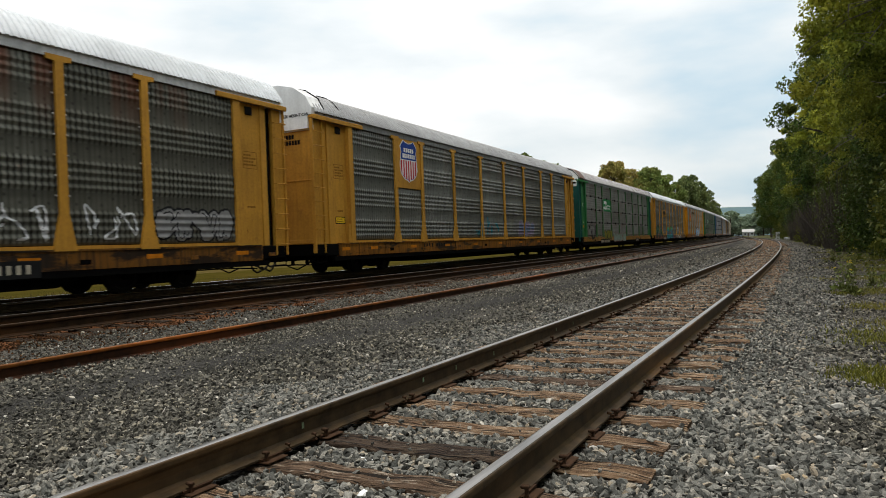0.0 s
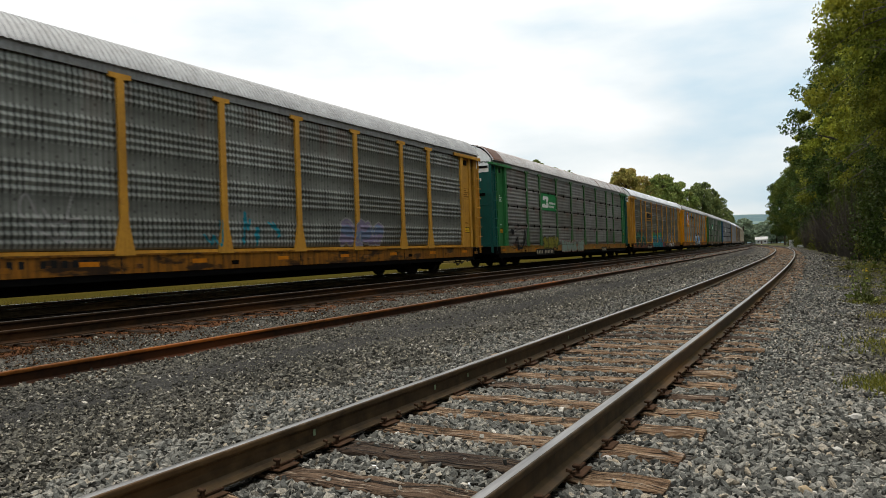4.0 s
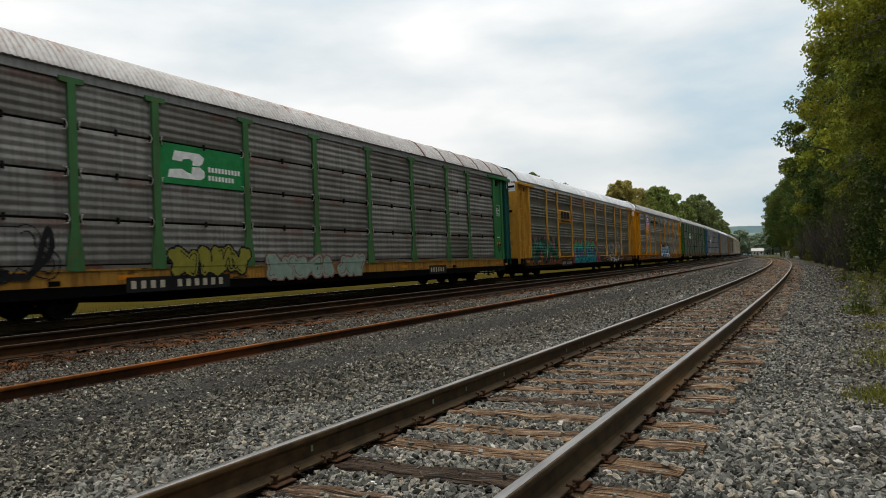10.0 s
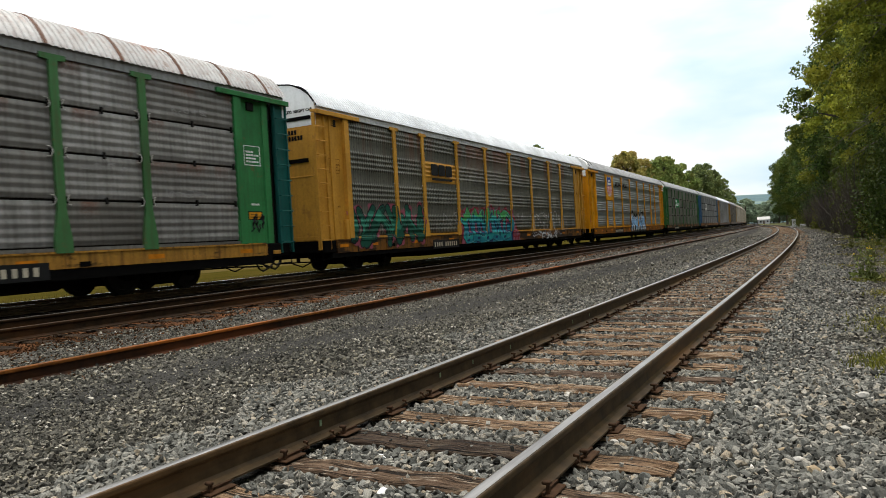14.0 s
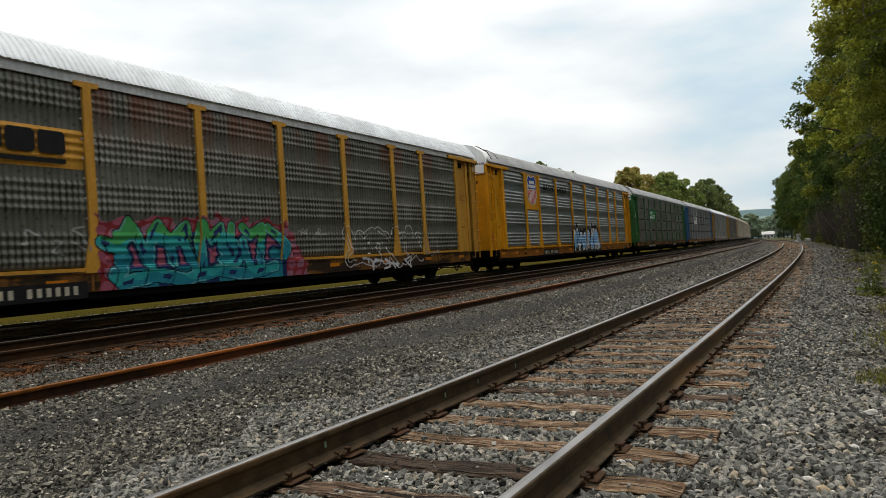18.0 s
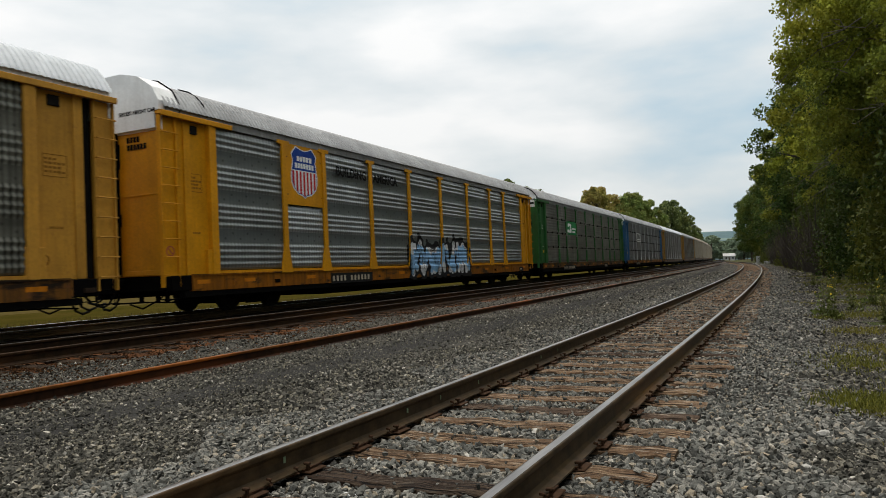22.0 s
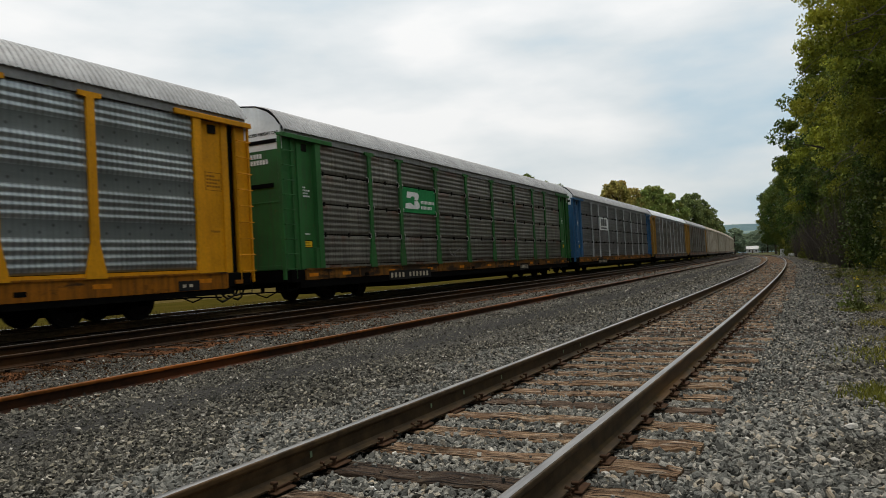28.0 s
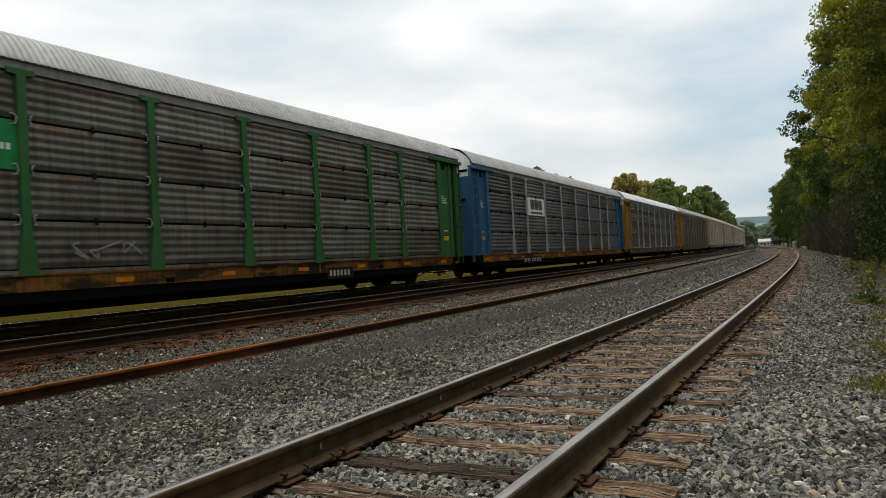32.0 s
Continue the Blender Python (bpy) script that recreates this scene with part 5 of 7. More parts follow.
def shield_plate(car, body):
    y0, y1 = EDGES[1] + 0.06, EDGES[2] - 0.06
    plate = part("emblem_plate", boxes((SIDE - 0.03, SIDE + 0.012, y0, y1, 2.95, 4.78), bevel=0.004), body, car)
    cy, cz = (y0 + y1) / 2, 3.95
    full = shield_outline(cy, cz, 1.36, 1.56)
    x = SIDE + 0.012
    mark("shield_rim", [full], x, 0.004, SIGN_WHITE, plate, "white rim of the shield")
    mark("shield_border", [shield_outline(cy, cz, 1.29, 1.49)], x + 0.002, 0.004, SIGN_BLUE, plate, "dark blue border line")
    inner = shield_outline(cy, cz, 1.25, 1.45)
    mark("shield_ground", [inner], x + 0.004, 0.003, SIGN_WHITE, plate, "white ground of the stripes")
    mark("shield_field", [clip_band(inner, cz + 0.06, 9)], x + 0.006, 0.004, SIGN_BLUE, plate, "blue upper field")
    stripes = []
    for k in range(7):
        a = cy - 0.60 + k * 0.1765
        s = clip_side(clip_band(inner, 0, cz + 0.03), a, a + 0.088)
        if len(s) > 2:
            stripes.append(s)
    for s in stripes:
        mark("stripe", [s], x + 0.006, 0.004, SIGN_RED, plate, "red stripe")
    # lettering of the emblem as plain bars
    for n, z, w in ((5, cz + 0.33, 0.115), (7, cz + 0.12, 0.105)):
        for k in range(n):
            a = cy + (k - (n - 1) / 2) * w * 1.32
            mark("bar", [rect(a - w / 2, a + w / 2, z, z + 0.155)], x + 0.010, 0.003, SIGN_WHITE, plate)
    for yy in (y0 + 0.10, y1 - 0.10):
        for zz in (3.25, 4.35):
            part("bolt", box_mesh("plate_bolt", (0, 0.014, -0.02, 0.02, -0.02, 0.02), bevel=0.005), ROOF_SEAM, plate, m=pose(SIDE + 0.010, yy, zz))


def bars(car, y0, y1, z0, z1, groups, material, x, slant=0.0):
    """A line of writing as plain bars, one a character."""
    total = sum(groups) + 0.9 * (len(groups) - 1)
    step = (y1 - y0) / total
    a = y0
    for g in groups:
        for _ in range(g):
            w = step * 0.5
            mark("bar", [[(a, z0), (a + w, z0), (a + w + slant, z1), (a + slant, z1)]], x, 0.003, material, car)
            a += step
        a += 0.9 * step


def number_board(car, y0, y1, z0=0.50, z1=0.76, board=True, x=1.562, groups=(4, 6)):
    if board:
        mark("number_board", [rect(y0 - 0.12, y1 + 0.12, z0 - 0.03, z1 + 0.04)], 1.544, 0.006, SIGN_BLACK, car, "black number board")
        x = 1.550
    bars(car, y0, y1, z0 + 0.05, z1 - 0.04, groups, SIGN_CREAM if board else SIGN_BLACK, x)


def rail_emblem(car, y0, y1, z0, z1):
    """Green plate with a white monogram of two blocks and two lines of bars."""
    plate = part("emblem_plate", boxes((SIDE - 0.03, SIDE + 0.012, y0, y1, z0, z1), bevel=0.004), SIGN_GREEN, car)
    x, h, w = SIDE + 0.012, z1 - z0, y1 - y0
    m = lambda pts: [(y0 + w * a, z0 + h * b) for a, b in pts]
    mark("monogram", [m([(0.14, 0.60), (0.17, 0.84), (0.44, 0.84), (0.50, 0.74), (0.48, 0.60), (0.44, 0.52), (0.36, 0.52), (0.37, 0.62), (0.33, 0.68), (0.26, 0.64), (0.24, 0.58)]),
                      m([(0.09, 0.16), (0.11, 0.36), (0.24, 0.40), (0.30, 0.33), (0.35, 0.30), (0.36, 0.48), (0.45, 0.49), (0.50, 0.40), (0.50, 0.24), (0.45, 0.16)])], x, 0.004, SIGN_WHITE, plate, "white monogram")
    for z, n in ((0.40, 10), (0.18, 8)):
        for k in range(n):
            a = y0 + w * (0.545 + 0.041 * k)
            mark("bar", [rect(a, a + w * 0.027, z0 + h * z, z0 + h * (z + 0.13))], x, 0.003, SIGN_WHITE, plate)


def block_emblem(car, y0, y1, z0, z1, plate_mat, ink, ribbed=False):
    """Plate with three bold letter blocks and a ruled line under them; a ribbed one is painted on the panel itself."""
    if ribbed:
        plate = painted("emblem_plate", car, y0, y1, z0, z1, lambda y, z: np.zeros(y.shape, int), [plate_mat], "yellow field painted on the ribs")
    else:
        plate = part("emblem_plate", boxes((SIDE - 0.02, SIDE + 0.014, y0, y1, z0, z1), bevel=0.004), plate_mat, car)
    w, h, x = y1 - y0, z1 - z0, SIDE + (0.032 if ribbed else 0.014)
    for a in (0.20, 0.425, 0.65):
        m = [(y0 + w * p, z0 + h * q) for p, q in ((a, 0.34), (a + 0.17, 0.34), (a + 0.19, 0.42), (a + 0.19, 0.82), (a + 0.17, 0.90), (a, 0.90), (a - 0.015, 0.82), (a - 0.015, 0.42))]
        mark("emblem_block", [m], x, 0.004, ink, plate, "bold block of the emblem")
    mark("rule", [rect(y0 + w * 0.20, y0 + w * 0.84, z0 + h * 0.10, z0 + h * 0.22)], x, 0.004, ink, plate)


def words(body, size, material, car, m, label=""):
    """Readable writing in the built-in font, as a mesh; m takes its x along the line and its y up."""
    cu = bpy.data.curves.new("words", "FONT")
    cu.body, cu.size, cu.extrude, cu.resolution_u, cu.offset = body, size, 0.0015, 3, size * 0.035
    tmp = bpy.data.objects.new("words", cu)
    me = bpy.data.meshes.new_from_object(tmp)
    bpy.data.objects.remove(tmp)
    return part("lettering", me, material, car, label, m)


def side_x(y, z):
    """How far the painted skin of a car's near side stands from its middle."""
    y, z = np.asarray(y), np.asarray(z)
    prof = rib_profile(Z_TOP - Z_SILL - 0.02, True)
    rib = np.interp(z - Z_SILL - 0.01, [q for _, q in prof], [p for p, _ in prof])
    x = SIDE - 0.03 + rib
    near = np.min(np.abs(y[..., None] - np.array(POSTS)), -1)
    wide = np.interp(z, [0.96, 1.04, 1.70], [0.26, 0.248, 0.104])
    x = np.where((near < wide) & (z > 0.96), SIDE + 0.05, x)
    x = np.where((z < 1.075) & (near >= wide), np.maximum(x, 1.537), x)
    x = np.where(z < 1.022, np.where(z > 0.93, np.maximum(x, 1.563), 1.55), x)
    return x + 0.005


def strokes_distance(y, z, lines):
    d = np.full(y.shape, 9.0)
    for line in lines:
        for (a, b), (c, e) in zip(line, line[1:]):
            dy, dz = c - a, e - b
            f = np.clip(((y - a) * dy + (z - b) * dz) / (dy * dy + dz * dz + 1e-9), 0, 1)
            d = np.minimum(d, np.hypot(y - a - f * dy, z - b - f * dz))
    return d


def painted(name, car, y0, y1, z0, z1, choose, mats, label, cell=0.026, rows=False):
    """Paint sprayed on the side: a thin skin that follows ribs and posts. choose gives a material's number for each spot, or -1."""
    ys = np.arange(y0, y1, cell)
    zs = np.arange(z0, z1, cell)
    gy, gz = np.meshgrid(ys, zs)
    pick = choose(gy + cell / 2, gz + cell / 2)
    ok = pick >= 0
    a, b, p = gy[ok], gz[ok], pick[ok]
    corners = np.stack([np.stack([a + u * cell, b + v * cell], -1) for u, v in ((0, 0), (1, 0), (1, 1), (0, 1))], 1)
    yy = np.repeat(a + cell / 2, 4).reshape(-1, 4)
    if rows:
        x = np.where(corners[..., 1] < 0.995, 1.566, SIDE + 0.055)
    else:
        x = side_x(yy, corners[..., 1])
    verts = np.stack([x, corners[..., 0], corners[..., 1]], -1).reshape(-1, 3)
    me = raw_mesh(name, verts, 4, np.arange(len(verts)))
    for mm in mats:
        me.materials.append(mm)
    me.polygons.foreach_set("material_index", p.astype(np.int32))
    return part(name, me, mats[0], car, label)


def wild_letters(rng, y0, y1, z0, z1, n):
    """Thick curled strokes side by side, interlocked, that spell nothing."""
    out = []
    w = (y1 - y0) / n
    for i in range(n):
        l = y0 + i * w
        for k in range(2):
            p = [(l + rng.uniform(-0.15, 1.15) * w, z0 + (z1 - z0) * (rng.uniform(0, 0.25) if (q + k) % 2 else rng.uniform(0.7, 1.0))) for q in range(3)]
            p.insert(2, ((p[1][0] + p[2][0]) / 2 + rng.uniform(-0.3, 0.3) * w, (z0 + z1) / 2 + rng.uniform(-0.2, 0.2)))
            out.append([smooth_line(p)])
    return out


def burner(car, y0, y1, z0, z1, n, seed, mats, width, cloud=0.0, rows=False, label="graffiti piece", hollow=False):
    """mats: outline, fills from the foot up, then a cloud behind."""
    rng = random.Random(seed)
    letters = wild_letters(rng, y0 + width, y1 - width, z0 + width, z1 - width, n)
    fills = len(mats) - 2

    def choose(y, z):
        wob = 0.03 * np.sin(y * 9 + z * 5) + 0.025 * np.sin(z * 17 - y * 4)
        d = np.min([strokes_distance(y, z, l) for l in letters], 0)
        tone = np.clip(((z - z0) / (z1 - z0) + 0.12 * np.sin(y * 3.1) + 0.05 * np.sin(y * 11 + z * 7)) * fills, 0, fills - 0.01).astype(int)
        res = np.full(y.shape, -1)
        res = np.where(d + 2.2 * wob < width + cloud, len(mats) - 1, res) if cloud else res
        res = np.where(d < width + (0.016 if hollow else 0.035), 0, res)
        res = np.where(d < width - 0.012, -1 if hollow else 1 + tone, res)
        res = np.where((np.abs(d - width * 0.45) < 0.014) & (np.sin(y * 5.3 + z * 3) > 0.25), 0, res)
        return res
    return painted("graffiti", car, y0 - cloud - 0.1, y1 + cloud + 0.1, max(0.5, z0 - cloud), z1 + cloud + 0.1, choose, mats, label, rows=rows)


def smooth_line(p, steps=6):
    """A curve through the points p."""
    fine, last = [], len(p) - 1
    for i in range(last):
        q0, q1, q2, q3 = p[max(i - 1, 0)], p[i], p[i + 1], p[min(i + 2, last)]
        for f in np.linspace(0, 1, steps, endpoint=False):
            fine.append(tuple(0.5 * ((2 * q1[e]) + (q2[e] - q0[e]) * f + (2 * q0[e] - 5 * q1[e] + 4 * q2[e] - q3[e]) * f * f + (3 * q1[e] - q0[e] - 3 * q2[e] + q3[e]) * f ** 3) for e in (0, 1)))
    return fine + [p[-1]]


def tag(car, y0, y1, z0, z1, n, seed, material, width=0.02, rows=False, label="white scrawled tag"):
    """Thin scrawled line."""
    rng = random.Random(seed)
    lines = []
    for k in range(n):
        a = y0 + (y1 - y0) * (k + 0.1) / n
        w = (y1 - y0) / n
        p = [(a + rng.uniform(0, w * 1.2), rng.uniform(z0, z1)) for _ in range(5)]
        lines.append(smooth_line(p))
    return painted("tag", car, y0 - 0.3, y1 + 0.5, max(0.5, z0 - 0.2), z1 + 0.3, lambda y, z: np.where(strokes_distance(y, z, lines) < width, 0, -1), [material], label, cell=0.02, rows=rows)


P_NAVY, P_TEAL, P_AQUA, P_LIME = flat("spray_navy", (0.010, 0.022, 0.085)), flat("spray_teal", (0.014, 0.17, 0.22)), flat("spray_aqua", (0.022, 0.28, 0.27)), flat("spray_green", (0.05, 0.27, 0.075))
P_PINK, P_BLACK, P_WHITE, P_PALE = flat("spray_pink", (0.27, 0.07, 0.10)), flat("spray_black", (0.012, 0.012, 0.013)), flat("spray_white", (0.55, 0.55, 0.55)), flat("spray_pale_blue", (0.22, 0.40, 0.62))
P_DKGREEN, P_SEA, P_OLIVE, P_MIST = flat("spray_dark_green", (0.01, 0.07, 0.045)), flat("spray_sea_green", (0.03, 0.18, 0.12)), flat("spray_olive_yellow", (0.22, 0.20, 0.03)), flat("spray_mist_green", (0.22, 0.29, 0.24))
P_DIM = flat("spray_dim_silver", (0.22, 0.215, 0.21))
P_RUST = flat("spray_dull_red", (0.20, 0.09, 0.075))
P_HEATHER = flat("spray_faded_blue", (0.11, 0.14, 0.21))
P_LILAC, P_GHOST = flat("spray_faded_lilac", (0.17, 0.14, 0.21)), flat("spray_faded_white", (0.24, 0.23, 0.22))
P_INK, P_EDGE = flat("spray_ink", (0.006, 0.010, 0.022)), flat("spray_ice_blue", (0.14, 0.34, 0.36))
P_CORAL, P_PLUM = flat("spray_red", (0.20, 0.022, 0.025)), flat("spray_dusty_rose", (0.25, 0.11, 0.15))


def turquoise_piece(car, y0):
    """Angular interlocked letters that spell nothing: green heads, turquoise bodies, blue between them, a cloud of pink and red behind."""
    letters = [[(0.15, 1.58), (0.55, 1.48), (0.74, 1.22)],
               [(0.60, 0.98), (0.62, 1.45), (0.84, 2.02), (1.02, 1.78), (1.30, 1.10)],
               [(0.58, 1.70), (0.98, 1.74)],
               [(1.30, 1.10), (1.42, 1.70), (1.62, 1.98), (1.84, 1.66), (1.96, 1.12)],
               [(2.04, 1.66), (2.42, 1.96), (2.36, 1.50), (2.58, 0.98)],
               [(1.60, 1.62), (2.20, 1.60)],
               [(2.80, 0.98), (2.74, 1.55), (2.86, 1.98), (3.12, 1.58), (3.50, 1.94), (3.46, 1.40), (3.62, 1.22)],
               [(3.84, 1.93), (3.78, 1.62), (4.10, 1.30), (3.90, 1.04), (3.46, 1.10)],
               [(4.22, 1.92), (4.46, 1.72), (4.96, 1.94), (4.86, 1.45), (4.76, 0.98)],
               [(4.20, 1.55), (4.34, 1.02)],
               [(5.16, 1.92), (5.50, 1.72), (5.86, 1.40), (5.68, 1.16), (5.30, 1.24)],
               [(0.40, 0.92), (0.62, 0.70), (1.40, 0.84), (2.3, 0.70), (3.2, 0.86), (4.3, 0.72), (5.3, 0.88)]]
    mats = [P_INK, P_NAVY, P_TEAL, P_AQUA, P_LIME, P_PINK, P_CORAL, P_EDGE, P_PLUM]

    def choose(y, z):
        u = y - y0
        d = np.min([strokes_distance(u, z, [l]) for l in letters], 0)
        d = d - 0.012 * np.sin(u * 7 + z * 9)
        half = np.interp(z, [0.9, 1.0, 1.8, 2.1], [0.155, 0.145, 0.135, 0.10])
        top = 1.94 + 0.07 * np.sin(u * 7.6 + 0.7) - 0.10 * np.abs(u - 3.0) / 3.0
        bubbles = np.sin(u * 8.3 + np.sin(z * 5)) * np.sin(z * 11 + 1.2 * np.sin(u * 2.3))
        res = np.full(y.shape, -1)
        # the cloud, in overlapping bubbles of two pinks and a red
        cloud = (z < top + 0.20 + 0.10 * bubbles) & (u > 0.08 - 0.1 * bubbles) & (u < np.interp(z, [0.6, 1.6, 2.0], [6.75, 6.25, 5.8]) + 0.1 * bubbles)
        res = np.where(cloud, np.where(bubbles > 0.30, 5, np.where(bubbles < -0.35, 8, 6)), res)
        # between the letters
        inner = (z < top - 0.20) & (u > 0.55) & (u < 5.75)
        res = np.where(inner, np.where((d > half + 0.07) & (z > 1.05), 5, np.where((z < 1.0) & (np.sin(u * 4.6) < 0.55), 2, 1)), res)
        tone = z + 0.10 * np.sin(u * 2.9) + 0.04 * np.sin(u * 9 + z * 6)
        fill = np.where(tone > 1.66, 4, np.where((tone > 1.42) | ((tone < 1.02) & (tone > 0.80)), 3, 2))
        res = np.where(d < half + 0.026, 0, res)
        res = np.where(d < half, fill, res)
        res = np.where((d < half - 0.012) & (d > half - 0.034) & (np.sin(u * 4.1 + z * 6) > 0.1), 7, res)
        res = np.where((d < half * 0.32) & (np.sin(u * 6.3 - z * 4) > 0.72), 1, res)
        # where two letters meet one lies over the other
        seam = np.abs(np.mod(u + 0.12 * np.sin(z * 5), 0.74) - 0.37)
        return np.where((seam < 0.014) & (d < half) & (z < 1.75), 0, res)
    return painted("graffiti", car, y0 - 0.05, y0 + 6.95, 0.585, 2.30, choose, mats, "turquoise and green graffiti piece with pink cloud", cell=0.024)


def mark_cars():
    a, b, c, d, e, f, g = CARS[:7]
    # first car: white tags low on the rear bays
    for k, (y0, y1) in enumerate(((5.6, 6.8), (7.6, 8.9))):
        tag(a, y0, y1, 1.10, 1.95, 3, 40 + k, P_WHITE, 0.024)
    burner(a, 9.5, 11.9, 1.10, 1.90, 4, 77, [P_BLACK, P_DIM, P_DIM, P_DIM], 0.16, label="black and silver graffiti piece")
    number_board(a, 5.5, 6.6, groups=(6,))
    # second: shield, faint tags
    shield_plate(b, YELLOW)
    number_board(b, -7.3, -4.9, z0=0.70, z1=0.93, board=False, x=1.537)
    tag(b, -6.6, -5.3, 1.2, 2.3, 2, 9, P_GHOST, 0.025)
    tag(b, -1.0, 0.6, 1.1, 2.0, 3, 19, P_TEAL, 0.035, label="teal scrawled tag")
    tag(b, -2.3, -1.7, 1.1, 1.8, 1, 23, P_TEAL, 0.03, label="teal scrawled tag")
    burner(b, 3.1, 5.9, 1.08, 1.95, 4, 5, [P_GHOST, P_LILAC, P_HEATHER, P_LILAC, P_LILAC], 0.17, label="faded lilac graffiti piece")
    # third, green: monogram plate, number board, graffiti along the foot
    rail_emblem(c, EDGES[2] + 0.08, EDGES[3] - 0.08, 2.905, 3.83)
    number_board(c, -8.0, -5.2)
    burner(c, -12.0, -9.7, 0.75, 1.95, 2, 31, [P_BLACK, P_BLACK, P_BLACK, P_BLACK], 0.22, rows=True, label="faded black graffiti outlines", hollow=True)
    tag(c, -11.9, -9.9, 0.8, 1.8, 4, 35, P_BLACK, 0.06, rows=True, label="black scrawled tag")
    burner(c, -7.0, -4.4, 0.75, 1.50, 5, 137, [P_BLACK, P_OLIVE, P_OLIVE, P_OLIVE], 0.13, rows=True, label="olive-yellow graffiti piece")
    burner(c, -4.2, 1.3, 0.55, 1.30, 6, 33, [P_RUST, P_MIST, P_MIST, P_MIST], 0.17, rows=True, label="pale green graffiti piece")
    number_board(c, 5.6, 6.8, groups=(6,))
    # fourth, yellow with a block emblem: three big pieces
    block_emblem(d, EDGES[3] - 2.88 + 0.09, EDGES[3] - 0.09, 3.02, 3.80, YELLOW, SIGN_BLACK, True)
    number_board(d, -6.7, -4.7)
    burner(d, -12.3, -7.4, 0.6, 2.15, 5, 51, [P_BLACK, P_DKGREEN, P_DKGREEN, P_SEA, P_DKGREEN, P_PINK], 0.13, cloud=0.06, label="dark green graffiti piece with pale edges")
    turquoise_piece(d, -4.36)
    burner(d, 4.2, 8.9, 0.55, 2.05, 3, 63, [P_WHITE, P_WHITE, P_WHITE, P_WHITE], 0.26, label="large graffiti letters in white outline", hollow=True)
    tag(d, 5.0, 8.0, 0.55, 0.95, 5, 64, P_WHITE, 0.035)
    burner(d, 8.9, 10.4, 0.9, 1.7, 2, 65, [P_GHOST, P_GHOST, P_GHOST, P_GHOST], 0.12, label="faded white graffiti letters", hollow=True)
    tag(d, -5.9, -4.6, 1.3, 1.9, 3, 66, P_GHOST, 0.022)
    tag(d, 2.0, 3.2, 1.6, 1.9, 4, 67, P_GHOST, 0.018)
    # fifth: shield, slogan, blue and white piece
    shield_plate(e, YELLOW_NEW)
    number_board(e, -6.95, -4.6, z0=0.58, z1=0.84)
    text_m = pose(SIDE + 0.052, -6.58, 4.06) @ TO_SIDE
    words("BUILDING", 0.42, LETTER_BLACK, e, text_m)
    words("AMERICA", 0.42, LETTER_BLACK, e, pose(SIDE + 0.052, -4.2, 4.06) @ TO_SIDE)
    burner(e, -1.45, 4.5, 0.55, 2.1, 7, 71, [P_BLACK, P_WHITE, P_PALE, P_PALE, P_WHITE, P_BLACK], 0.15, cloud=0.19, label="light blue and white graffiti piece with black edge")
    number_board(e, 11.5, 11.9, z0=0.62, z1=0.78, groups=(2,))
    # sixth, green
    rail_emblem(f, EDGES[2] + 0.08, EDGES[3] - 0.08, 2.905, 3.83)
    number_board(f, -8.2, -5.3)
    tag(f, -3.9, -1.9, 1.2, 1.6, 3, 81, P_GHOST, 0.018, rows=True)
    number_board(f, 4.8, 5.9, groups=(6,))
    # seventh, blue
    block_emblem(g, EDGES[2] + 0.10, EDGES[3] - 0.10, 2.92, 3.85, SIGN_WHITE, STEEL_BLUE)
    number_board(g, -8.0, -5.5)
    # words on the white end walls, numbers as bars under them
    for car, (_, sp, _) in zip((b, c, d, e, f), SPECS[1:6]):
        nose = sp.get("nose", 0.0)
        words("EXCESS HEIGHT CAR", 0.125, LETTER_BLACK, car, Matrix(((1, 0, 0, 0.22), (0, 0, -1, (-14.144 if car in (b, e) else -14.054) + nose), (0, 1, 0, 4.84), (0, 0, 0, 1))))
        ink = LETTER_WHITE if car in (c, f) else LETTER_BLACK
        for zz, n in ((4.20, 4), (4.02, 6)):
            for k in range(n):
                part("bar", box_mesh("end_bar", (0, 0.07, -14.06, -14.03, 0, 0.13)), ink, car, m=pose(0.35 + 0.11 * k, nose, zz))
    # a framed data stencil on the green car's rear bay, too small to read
    for z in (3.02, 3.52):
        mark("stencil_frame", [rect(12.42, 13.02, z, z + 0.02)], 1.431, 0.004, SIGN_WHITE, c)
    for yy in (12.42, 13.0):
        mark("stencil_frame", [rect(yy, yy + 0.02, 3.02, 3.54)], 1.431, 0.004, SIGN_WHITE, c)
    for k, (yy, zz) in enumerate(((7.6, 2.6), (9.6, 2.1), (4.6, 2.05), (9.9, 4.0))):
        tag(c, yy, yy + 1.2, zz, zz + 0.2, 4, 95 + k, P_GHOST, 0.012, rows=True, label="faint pale scratched marks")
    # framed data stencils on the bays of the yellow cars
    for car in (a, b, d, e):
        for s in (-1, 1):
            y0, y1 = sorted((s * 12.46, s * 13.0))
            for z in (3.02, 3.46):
                mark("stencil_frame", [rect(y0, y1, z, z + 0.014)], 1.431, 0.003, FADED_INK, car)
            for yy in (y0, y1 - 0.014):
                mark("stencil_frame", [rect(yy, yy + 0.014, 3.034, 3.46)], 1.431, 0.003, FADED_INK, car)
    tag(c, 12.4, 13.0, 1.25, 1.75, 3, 91, P_BLACK, 0.022, label="black scrawled tag on the green bay").location.x = -0.06


mark_cars()
